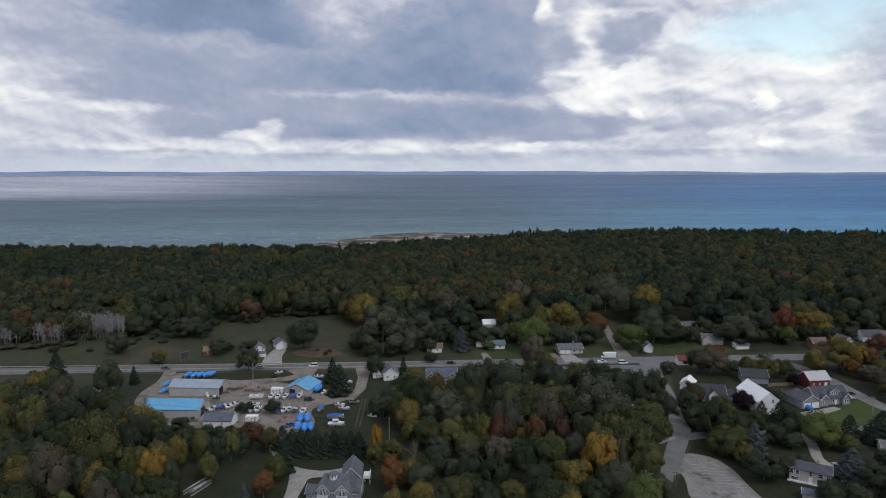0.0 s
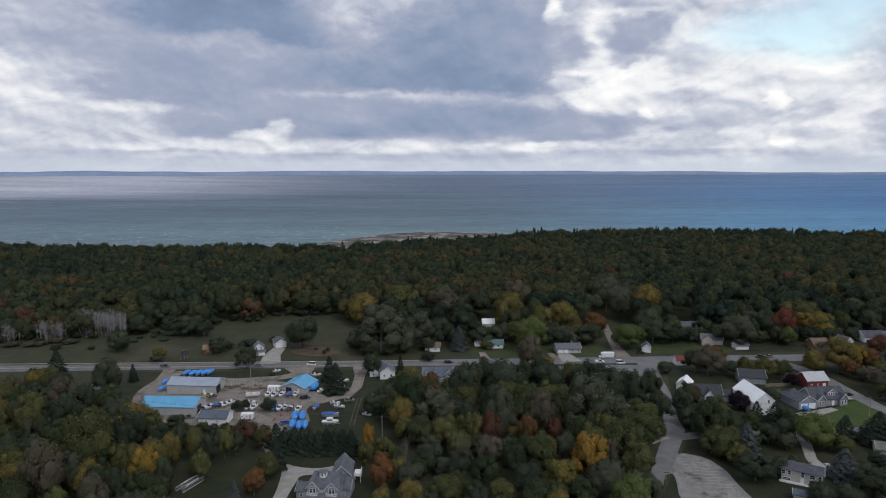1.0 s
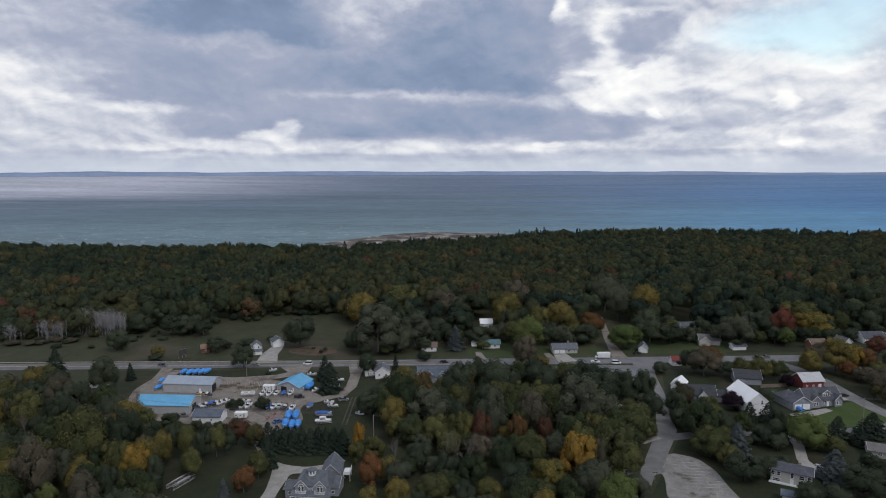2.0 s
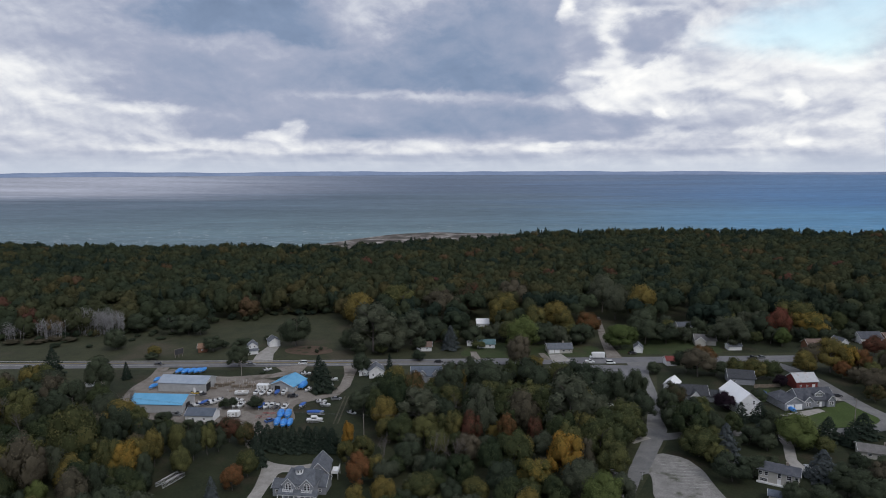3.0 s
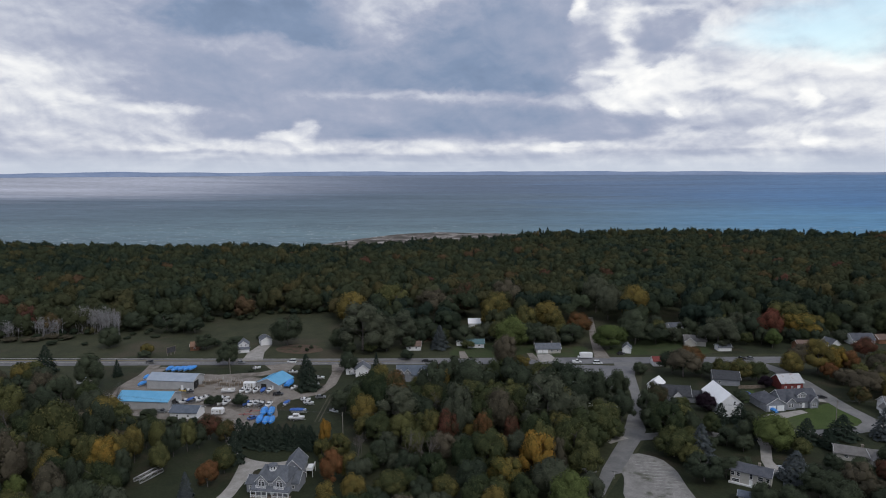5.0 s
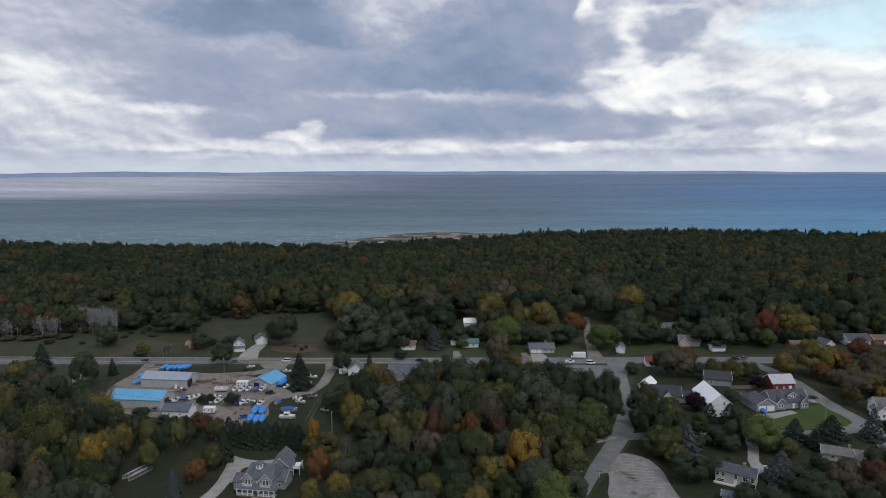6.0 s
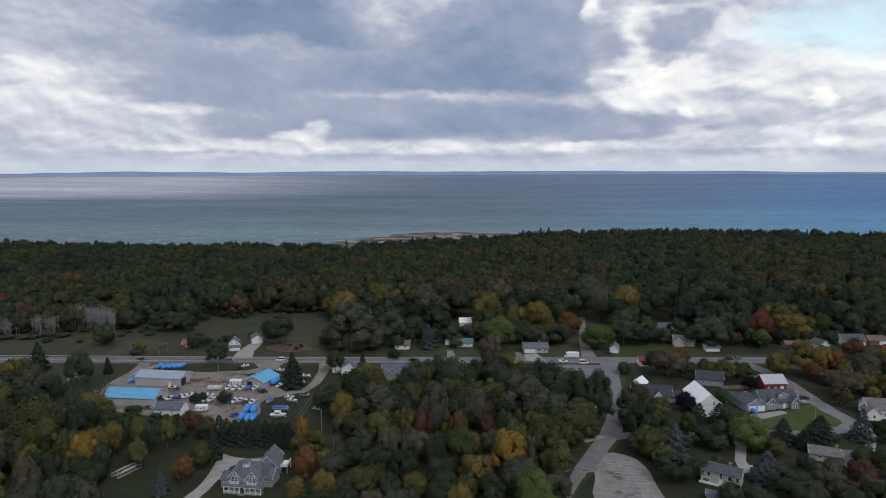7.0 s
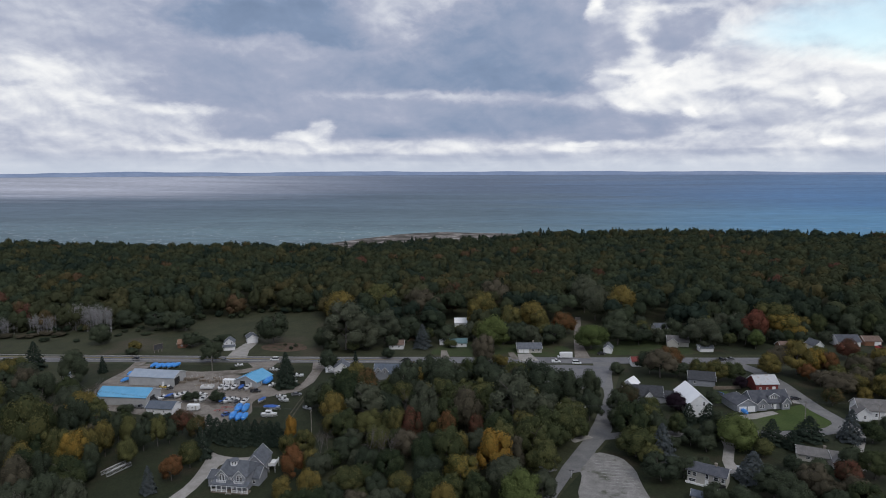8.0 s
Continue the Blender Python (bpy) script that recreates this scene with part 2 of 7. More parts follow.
CHARCOAL_ROOF = surface("charcoal_shingles", (0.038, 0.041, 0.047), (0.060, 0.063, 0.070), 1.2, 0.9, 0.3, 5.0)
WHITE_ROOF = surface("white_metal_roof", (0.78, 0.79, 0.81), (0.84, 0.85, 0.86), 0.3, 0.5, fine=0.04)
RANCH_ROOF = surface("pale_grey_shingles", (0.125, 0.12, 0.118), (0.17, 0.165, 0.16), 0.6, 0.9, 0.3, 8.0, fine=0.15)
RUST_ROOF = surface("weathered_tin_roof", (0.40, 0.41, 0.43), (0.50, 0.51, 0.53), 0.5, 0.5, fine=0.1, c3=(0.33, 0.28, 0.26), c3_scale=0.5)
GREY_ROOF = surface("grey_shingles", (0.085, 0.094, 0.110), (0.125, 0.134, 0.152), 0.6, 0.9, 0.4, 8.0, fine=0.2, vary=0.15)
DARK_ROOF = surface("dark_shingles", (0.060, 0.065, 0.080), (0.095, 0.10, 0.115), 0.6, 0.9, 0.4, 8.0, fine=0.2)
BLUEGREY_ROOF = surface("bluegrey_shingles", (0.085, 0.105, 0.135), (0.12, 0.14, 0.175), 0.6, 0.9, 0.4, 8.0, fine=0.2)
BROWN_ROOF = surface("brown_shingles", (0.13, 0.09, 0.075), (0.18, 0.13, 0.105), 0.6, 0.9, 0.4, 8.0, fine=0.2)
ORANGE_ROOF = surface("tan_roof", (0.20, 0.12, 0.08), (0.26, 0.16, 0.11), 0.6, 0.9, fine=0.2)
TEAL_ROOF = surface("teal_roof", (0.075, 0.14, 0.15), (0.105, 0.18, 0.19), 0.6, 0.7, fine=0.1)
TRIM = surface("white_trim", (0.74, 0.75, 0.76), (0.82, 0.82, 0.82), 1.0, 0.5, fine=0.04)
DARK_METAL = surface("dark_metal", (0.05, 0.05, 0.055), (0.08, 0.08, 0.085), 1.0, 0.5)
DARK_INSIDE = surface("dark_doorway", (0.02, 0.02, 0.02), (0.035, 0.035, 0.035), 1.0, 0.9)
GALVANISED = surface("galvanised_metal", (0.50, 0.51, 0.52), (0.62, 0.63, 0.64), 2.0, 0.45, metal=0.4)
WOOD = surface("weathered_wood", (0.16, 0.13, 0.10), (0.24, 0.20, 0.16), 1.5, 0.9, 0.3, 6.0)
POLE_WOOD = surface("pole_wood", (0.20, 0.18, 0.16), (0.30, 0.27, 0.24), 1.5, 0.9, 0.3, 6.0)
TWIG = surface("grey_twigs", (0.10, 0.09, 0.082), (0.165, 0.150, 0.138), 1.2, 0.95)
BARK = surface("bark", (0.085, 0.075, 0.068), (0.15, 0.135, 0.125), 1.5, 0.95, 0.5, 6.0)
PALE_BARK = surface("pale_bark", (0.21, 0.205, 0.208), (0.33, 0.325, 0.33), 1.2, 0.9, 0.4, 5.0)
RUBBER = surface("rubber", (0.015, 0.015, 0.016), (0.03, 0.03, 0.032), 2.0, 0.8)
TARP = surface("blue_tarp", (0.04, 0.22, 0.62), (0.08, 0.32, 0.74), 0.9, 0.4, 0.5, 2.5, fine=0.15)
NAVY = surface("navy_canvas", (0.03, 0.09, 0.32), (0.05, 0.13, 0.40), 0.9, 0.6, 0.3, 3.0)
GELCOAT = surface("white_gelcoat", (0.68, 0.69, 0.70), (0.78, 0.78, 0.78), 0.8, 0.3, fine=0.05, spec=0.5)
ROCK = surface("shore_rock", (0.20, 0.17, 0.14), (0.34, 0.30, 0.26), 0.5, 0.95, 0.5, 3.0)


def glass_material():
    m = bpy.data.materials.new("window_glass")
    m.use_nodes = True
    b = m.node_tree.nodes["Principled BSDF"]
    b.inputs["Base Color"].default_value = (0.02, 0.024, 0.03, 1)
    b.inputs["Roughness"].default_value = 0.08
    b.inputs["Specular IOR Level"].default_value = 0.5
    return m


GLASS = glass_material()


def paint(name, c):
    return surface(name, c, tuple(v * 1.15 for v in c), 1.0, 0.3, fine=0.05, spec=0.5)


PAINTS = {n: paint(n + "_paint", c) for n, c in (("white", (0.68, 0.69, 0.70)), ("black", (0.02, 0.02, 0.022)), ("silver", (0.36, 0.37, 0.38)), ("red", (0.32, 0.03, 0.03)), ("blue", (0.04, 0.09, 0.26)), ("grey", (0.12, 0.125, 0.13)))}

G_GREEN = ((0.0, (0.032, 0.046, 0.026)), (0.5, (0.062, 0.073, 0.034)), (1.0, (0.112, 0.113, 0.046)))
LEAVES = {
    "green": leaf_material("green_leaves", G_GREEN, drift=0.7),
    "dark": leaf_material("dark_leaves", ((0.0, (0.039, 0.051, 0.035)), (1.0, (0.064, 0.077, 0.049)))),
    "lime": leaf_material("light_green_leaves", ((0.0, (0.077, 0.103, 0.038)), (1.0, (0.115, 0.138, 0.050)))),
    "yellow": leaf_material("yellowing_leaves", ((0.0, (0.062, 0.071, 0.033)), (0.4, (0.109, 0.102, 0.040)), (1.0, (0.174, 0.134, 0.044))), drift=0.8),
    "gold": leaf_material("golden_leaves", ((0.0, (0.106, 0.109, 0.040)), (0.3, (0.179, 0.138, 0.041)), (0.6, (0.248, 0.161, 0.040)), (1.0, (0.285, 0.156, 0.036))), drift=0.9),
    "orange": leaf_material("orange_leaves", ((0.0, (0.062, 0.066, 0.032)), (0.3, (0.101, 0.069, 0.034)), (0.6, (0.139, 0.074, 0.036)), (1.0, (0.160, 0.077, 0.036))), drift=1.0),
    "rust": leaf_material("rust_leaves", ((0.0, (0.052, 0.057, 0.034)), (0.3, (0.079, 0.057, 0.036)), (0.6, (0.112, 0.053, 0.038)), (1.0, (0.138, 0.055, 0.038))), drift=1.0),
    "brown": leaf_material("brown_leaves", ((0.0, (0.074, 0.068, 0.048)), (1.0, (0.106, 0.092, 0.066)))),
    "sage": leaf_material("grey_green_leaves", ((0.0, (0.057, 0.068, 0.047)), (1.0, (0.086, 0.094, 0.064)))),
    "purple": leaf_material("purple_leaves", ((0.0, (0.018, 0.013, 0.018)), (1.0, (0.028, 0.019, 0.026)))),
    "needles": leaf_material("dark_needles", ((0.0, (0.024, 0.035, 0.027)), (1.0, (0.039, 0.052, 0.039)))),
    "blue": leaf_material("blue_needles", ((0.0, (0.057, 0.067, 0.069)), (1.0, (0.081, 0.094, 0.097)))),
}
FOREST_RAMP = ((0.0, (0.026, 0.039, 0.030)), (0.30, (0.048, 0.060, 0.035)), (0.52, (0.060, 0.064, 0.034)), (0.66, (0.085, 0.075, 0.035)), (0.78, (0.101, 0.063, 0.040)), (0.90, (0.109, 0.052, 0.041)), (1.0, (0.103, 0.045, 0.040)))
FOREST = leaf_material("mixed_autumn_leaves", FOREST_RAMP, tint=True, spread=0.26, drift=0.10)


# ---- mesh helpers ----
def height(x, y):
    """The lie of the land: a slight rise to the right."""
    return -2.9 + max(-4.6, min(4.6, 0.0115 * x))


class Shape:
    """Gathers boxes, prisms and sheets into one mesh."""

    def __init__(self):
        self.v, self.f = [], []

    def add(self, verts, faces, m=None):
        k = len(self.v)
        self.v += [tuple(m @ Vector(p)) if m else tuple(p) for p in verts]
        self.f += [tuple(i + k for i in face) for face in faces]
        return self

    def box(self, x0, y0, z0, x1, y1, z1, m=None):
        p = [(x, y, z) for z in (z0, z1) for y in (y0, y1) for x in (x0, x1)]
        return self.add(p, [(0, 2, 3, 1), (4, 5, 7, 6), (0, 1, 5, 4), (2, 6, 7, 3), (0, 4, 6, 2), (1, 3, 7, 5)], m)

    def loft(self, rings, m=None, cap=True):
        """Joins rings of equally many points; a ring is a list of points."""
        n = len(rings[0])
        p = [q for r in rings for q in r]
        f = []
        for i in range(len(rings) - 1):
            for j in range(n):
                a, b = i * n + j, i * n + (j + 1) % n
                f.append((a, b, b + n, a + n))
        if cap:
            f.append(tuple(range(n))[::-1])
            f.append(tuple(range((len(rings) - 1) * n, len(rings) * n)))
        return self.add(p, f, m)

    def tube(self, a, b, r0, r1, n=6):
        a, b = Vector(a), Vector(b)
        d = (b - a).normalized()
        s = d.orthogonal().normalized()
        q = d.cross(s)
        rings = [[c + r * (math.cos(6.2832 * i / n) * s + math.sin(6.2832 * i / n) * q) for i in range(n)] for c, r in ((a, r0), (b, r1))]
        return self.loft(rings)

    def mesh(self, name, material):
        me = bpy.data.meshes.new(name)
        me.from_pydata(self.v, [], self.f)
        me.materials.append(material)
        b = bmesh.new()
        b.from_mesh(me)
        bmesh.ops.recalc_face_normals(b, faces=b.faces)
        b.to_mesh(me)
        b.free()
        return me


def part(name, shape, material, parent, label="", at=None, turn=0.0):
    me = shape if isinstance(shape, bpy.types.Mesh) else shape.mesh(name, material)
    ob = new(name, me)
    ob.parent = parent
    if at:
        ob.location = at
    ob.rotation_euler[2] = radians(turn)
    return tagged(ob, label)


def thing(name, x, y, turn, label, category, group="", kind="", lift=0.0):
    ob = new(name)
    ob.location, ob.rotation_euler = (x, y, height(x, y) + lift), (0, 0, radians(turn))
    ob.empty_display_size = 0.5
    return tagged(ob, label, category, group, kind)


# ---- ground and lake ----
COAST = ((-4600, 760), (-750, 760), (-325, 790), (-231, 880), (-188, 975), (-138, 1060), (-75, 1100), (50, 1075), (125, 1010), (250, 960), (750, 940), (4600, 900))
WOOD_EDGE = ((-4600, 725), (-548, 722), (-365, 700), (-252, 710), (-140, 690), (-82, 738), (19, 775), (46, 800), (118, 825), (258, 836), (466, 790), (4600, 775))
WATER = -10.0


def along(line, x):
    for (x0, y0), (x1, y1) in zip(line, line[1:]):
        if x <= x1:
            return y0 + (y1 - y0) * (x - x0) / (x1 - x0)
    return line[-1][1]


def land(x, y):
    shore, edge = along(COAST, x), along(WOOD_EDGE, x)
    k = min(1.0, max(0.0, (y - edge + 25) / (shore - edge + 25)))
    z = height(x, y) * (1 - k) + (WATER - 0.3) * k
    if 0.15 < k < 1:
        z += 1.2 * noise.noise((x * 0.03, y * 0.03, 0)) * (1 - k)
    return z - min(14.0, max(0.0, y - shore) * 0.06)


def build_ground():
    xs = sorted({*range(-4600, -1100, 400), *range(-1100, -400, 20), *range(-400, 401, 10), *range(420, 1101, 20), *range(1200, 4601, 400)})
    ys = sorted({*range(-4600, 0, 400), *range(0, 640, 20), *range(640, 1130, 7), 1150, 1250, 1400})
    v = [(x, y, land(x, y)) for y in ys for x in xs]
    n = len(xs)
    f = [(j * n + i, j * n + i + 1, (j + 1) * n + i + 1, (j + 1) * n + i) for j in range(len(ys) - 1) for i in range(n - 1)]
    me = bpy.data.meshes.new("ground")
    me.from_pydata(v, [], f)
    m = surface("meadow_and_shore", (0.028, 0.033, 0.015), (0.043, 0.046, 0.022), 0.12, 0.95, 0.6, 3.0, c3=(0.056, 0.050, 0.031), c3_scale=0.025)
    t = m.node_tree
    bsdf = t.nodes["Principled BSDF"]
    old = bsdf.inputs["Base Color"].links[0].from_socket
    co = node(t, "ShaderNodeNewGeometry").outputs["Position"]
    z = node(t, "ShaderNodeSeparateXYZ", {0: co}).outputs[2]
    wob = node(t, "ShaderNodeTexNoise", {"Vector": co, "Scale": 0.06, "Detail": 5.0}).outputs[0]
    lift = math_node(t, "ADD", z, math_node(t, "MULTIPLY", wob, 3.0))
    sand = node(t, "ShaderNodeMapRange", {0: lift, 1: -4.8, 2: -5.8, 3: 0.0, 4: 1.0}, smooth=True).outputs[0]
    scrub = node(t, "ShaderNodeTexNoise", {"Vector": co, "Scale": 0.045, "Detail": 6.0, "Roughness": 0.65}).outputs[0]
    beach = node(t, "ShaderNodeValToRGB", {0: scrub}, ramp=((0.40, (0.045, 0.042, 0.032)), (0.48, (0.100, 0.084, 0.072)), (0.56, (0.17, 0.150, 0.135)), (0.64, (0.38, 0.355, 0.33)))).outputs[0]
    t.links.new(mix_node(t, sand, old, beach), bsdf.inputs["Base Color"])
    me.materials.append(m)
    tagged(new("ground", me), "dull green autumn meadow running to a sandy lake shore", "ground", kind="structure")


def build_lake():
    """The lake, out to the far shore."""
    angles = [radians(a) for a in range(-84, 85, 2)]
    radii = [560, 580, 600, 700, 800, 950, 1100, 1300, 1600, 2000, 2500, 3000, 3400, 3800, 4200, 4500, 4750]
    v = []
    for r in radii:
        k = max(0.0, (r - 2000) / 2750)
        for a in angles:
            v.append((r * math.sin(a), r * math.cos(a), WATER + 75.0 * k * k))
    n = len(angles)
    f = [(j * n + i, j * n + i + 1, (j + 1) * n + i + 1, (j + 1) * n + i) for j in range(len(radii) - 1) for i in range(n - 1)]
    me = bpy.data.meshes.new("water")
    me.from_pydata(v, [], f)
    me.shade_smooth()
    m = bpy.data.materials.new("lake_water")
    m.use_nodes = True
    t = m.node_tree
    b = t.nodes["Principled BSDF"]
    co = node(t, "ShaderNodeNewGeometry").outputs["Position"]
    x, y, z = node(t, "ShaderNodeSeparateXYZ", {0: co}).outputs
    stretch = node(t, "ShaderNodeMapping", {"Vector": co, "Scale": (0.35, 1.0, 1.0)}).outputs[0]
    slow = node(t, "ShaderNodeTexNoise", {"Vector": stretch, "Scale": 0.0022, "Detail": 5.0, "Roughness": 0.6, "Distortion": 0.4}).outputs[0]
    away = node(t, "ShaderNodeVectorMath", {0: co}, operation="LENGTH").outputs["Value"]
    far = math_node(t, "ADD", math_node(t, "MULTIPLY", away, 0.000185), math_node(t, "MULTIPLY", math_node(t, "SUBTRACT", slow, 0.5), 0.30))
    # teal shallows by the shore; further out, reflected sky's grey is in the colour
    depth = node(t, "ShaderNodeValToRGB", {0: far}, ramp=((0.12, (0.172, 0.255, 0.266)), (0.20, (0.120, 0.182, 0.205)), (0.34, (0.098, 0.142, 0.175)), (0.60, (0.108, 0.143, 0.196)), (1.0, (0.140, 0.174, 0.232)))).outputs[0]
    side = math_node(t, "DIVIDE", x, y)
    # bluer to the right, where less reflected grey is put in
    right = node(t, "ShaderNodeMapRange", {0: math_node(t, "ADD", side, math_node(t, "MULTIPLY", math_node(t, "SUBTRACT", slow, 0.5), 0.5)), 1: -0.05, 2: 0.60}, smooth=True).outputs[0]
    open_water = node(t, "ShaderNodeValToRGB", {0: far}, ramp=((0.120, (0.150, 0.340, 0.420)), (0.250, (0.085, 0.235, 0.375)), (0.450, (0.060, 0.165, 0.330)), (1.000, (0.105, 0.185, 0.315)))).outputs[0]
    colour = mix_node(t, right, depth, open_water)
    # pale sky reflection and haze on the far left, painted into the water colour
    far_sheen = math_node(t, "MULTIPLY", node(t, "ShaderNodeMapRange", {0: side, 1: -0.05, 2: -0.65}, smooth=True).outputs[0], node(t, "ShaderNodeMapRange", {0: math_node(t, "ADD", away, math_node(t, "MULTIPLY", math_node(t, "SUBTRACT", slow, 0.5), 2500.0)), 1: 2200.0, 2: 3600.0}, smooth=True).outputs[0])
    colour = mix_node(t, far_sheen, colour, (0.42, 0.43, 0.48))
    # long streaks of tone, like cloud shadows, put into the water colour
    streak_tone = node(t, "ShaderNodeTexNoise", {"Vector": node(t, "ShaderNodeMapping", {"Vector": co, "Scale": (0.25, 1.0, 1.0), "Location": (40.0, 0.0, 0.0)}).outputs[0], "Scale": 0.0035, "Detail": 6.0, "Roughness": 0.62}).outputs[0]
    streak_tone = node(t, "ShaderNodeMapRange", {0: streak_tone, 1: 0.3, 2: 0.7, 3: 0.80, 4: 1.22}).outputs[0]
    ruffle = node(t, "ShaderNodeTexNoise", {"Vector": node(t, "ShaderNodeMapping", {"Vector": co, "Scale": (0.5, 1.0, 1.0)}).outputs[0], "Scale": 0.042, "Detail": 6.0, "Roughness": 0.72}).outputs[0]
    ruffle = node(t, "ShaderNodeMapRange", {0: ruffle, 1: 0.3, 2: 0.7, 3: 0.74, 4: 1.26}).outputs[0]
    colour = node(t, "ShaderNodeHueSaturation", {"Color": colour, "Value": math_node(t, "MULTIPLY", streak_tone, ruffle)}).outputs[0]
    caps = node(t, "ShaderNodeTexNoise", {"Vector": node(t, "ShaderNodeMapping", {"Vector": co, "Scale": (0.5, 1.6, 1.0)}).outputs[0], "Scale": 0.11, "Detail": 6.0, "Roughness": 0.65}).outputs[0]
    near = node(t, "ShaderNodeMapRange", {0: y, 1: 880.0, 2: 1350.0, 3: 1.0, 4: 0.0}).outputs[0]
    foam = math_node(t, "MULTIPLY", node(t, "ShaderNodeMapRange", {0: caps, 1: 0.60, 2: 0.66}).outputs[0], near)
    colour = mix_node(t, foam, colour, (0.7, 0.72, 0.72))
    rip = node(t, "ShaderNodeTexNoise", {"Vector": stretch, "Scale": 0.25, "Detail": 5.0, "Roughness": 0.7}).outputs[0]
    wave = node(t, "ShaderNodeBump", {"Height": rip, "Strength": 0.8, "Distance": 1.2}).outputs[0]
    t.nodes.remove(b)
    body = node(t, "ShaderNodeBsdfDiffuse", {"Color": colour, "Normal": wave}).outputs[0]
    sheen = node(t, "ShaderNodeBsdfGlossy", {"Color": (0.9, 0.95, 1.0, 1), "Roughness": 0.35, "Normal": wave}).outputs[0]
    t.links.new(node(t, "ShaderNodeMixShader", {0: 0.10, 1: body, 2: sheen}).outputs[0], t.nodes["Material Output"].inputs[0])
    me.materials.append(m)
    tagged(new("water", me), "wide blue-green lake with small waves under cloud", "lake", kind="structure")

    # the low hills of the far shore, distance haze mixed into their colour
    s = Shape()
    rings = []
    for i in range(-160, 161):
        a = radians(i * 0.5)
        deg = i * 0.5
        hill = 25 + 9 * noise.noise((i * 0.055, 3.1, 0)) + 5 * noise.noise((i * 0.23, 1.7, 0))
        hill *= 1.0 if deg < 16 else max(0.55, 1.0 - (deg - 16) * 0.045)
        base = WATER + 75.0 - 2
        rings.append([(r * math.sin(a), r * math.cos(a), base + h) for r, h in ((4700, 0), (4730, hill * 0.7), (4790, hill + 2), (4860, 0))])
    s.loft(rings)
    m = surface("haze_tinted_hills", (0.21, 0.27, 0.39), (0.26, 0.32, 0.44), 0.004, 1.0, fine=0.05, spec=0.0)
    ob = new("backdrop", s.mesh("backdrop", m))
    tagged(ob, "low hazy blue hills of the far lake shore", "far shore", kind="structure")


def strip(name, points, material, label, category, lift=0.03, kind="structure"):
    """A flat patch of ground cover, 12 cm thick, with its outline given in metres."""
    top = [(x, y, height(x, y) + lift) for x, y in points]
    n = len(top)
    low = [(x, y, z - 0.3) for x, y, z in top]
    me = bpy.data.meshes.new(name)
    f = [tuple(range(n))] + [(i, i + n, (i + 1) % n + n, (i + 1) % n) for i in range(n)]
    me.from_pydata(top + low, [], f)
    me.materials.append(material)
    b = bmesh.new()
    b.from_mesh(me)
    bmesh.ops.recalc_face_normals(b, faces=b.faces)
    bmesh.ops.triangulate(b, faces=b.faces)
    b.to_mesh(me)
    b.free()
    return tagged(new(name, me), label, category, kind=kind)


def rounded(points, rounds=2):
    """Cuts the corners of an outline, so that it runs in curves."""
    for _ in range(rounds):
        out = []
        for (x0, y0), (x1, y1) in zip(points, points[1:] + points[:1]):
            out += [(0.8 * x0 + 0.2 * x1, 0.8 * y0 + 0.2 * y1), (0.2 * x0 + 0.8 * x1, 0.2 * y0 + 0.8 * y1)]
        points = out
    return points


def way(points, widths):
    """The outline of a road from its middle line."""
    left, right = [], []
    n = len(points)
    for i, (x, y) in enumerate(points):
        a, b = points[max(0, i - 1)], points[min(n - 1, i + 1)]
        d = Vector((b[0] - a[0], b[1] - a[1])).normalized()
        w = widths[i] if isinstance(widths, (list, tuple)) else widths
        left.append((x - d.y * w / 2, y + d.x * w / 2))
        right.append((x + d.y * w / 2, y - d.x * w / 2))
    return left + right[::-1]


def road_y(x):
    return 305.2 + 0.0497 * (x + 232)


build_ground()
build_lake()
ends = ((-880, road_y(-880)), (-232, road_y(-232)), (200, road_y(200)), (880, road_y(880)))
strip("road", way(ends, 10.6), ASPHALT, "worn grey two-lane asphalt highway with pale shoulders", "road", 0.06)
for off in (-3.7, 3.55):
    strip("road_edge_line", [(x, road_y(x) + off + s) for x, s in ((-850, 0), (850, 0), (850, 0.16), (-850, 0.16))], FADED_PAINT, "thin faded white road edge line", "road marking", 0.07)
strip("road_centre_line", [(x, road_y(x) + s) for x, s in ((-850, -0.1), (850, -0.1), (850, 0.1), (-850, 0.1))], FADED_YELLOW, "faded yellow painted line along the highway middle", "road marking", 0.07)

# village grass in the darkened turf, its tree shade part of the colour
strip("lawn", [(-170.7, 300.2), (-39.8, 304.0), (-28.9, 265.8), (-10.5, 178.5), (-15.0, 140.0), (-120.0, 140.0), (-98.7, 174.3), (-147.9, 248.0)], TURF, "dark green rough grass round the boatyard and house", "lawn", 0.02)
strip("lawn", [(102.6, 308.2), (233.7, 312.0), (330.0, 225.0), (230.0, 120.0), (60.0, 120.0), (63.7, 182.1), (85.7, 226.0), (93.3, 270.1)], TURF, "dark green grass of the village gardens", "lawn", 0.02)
strip("lawn", rounded([(4.4, 324.6), (7.9, 344.1), (28.4, 353.9), (53.7, 349.7), (80.9, 348.1), (80.7, 327.6), (45.8, 324.6)]), ROADSIDE, "mown green lawns of houses along the highway", "lawn", 0.02)
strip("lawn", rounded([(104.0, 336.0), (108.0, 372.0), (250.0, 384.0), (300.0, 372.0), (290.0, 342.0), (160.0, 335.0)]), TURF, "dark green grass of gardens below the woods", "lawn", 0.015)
strip("lawn", rounded([(87.7, 330.8), (95.3, 355.4), (125.5, 363.3), (157.7, 356.7), (153.4, 336.6), (120.2, 332.7)]), ROADSIDE, "mown green lawn beside a gravel lane", "lawn", 0.02)
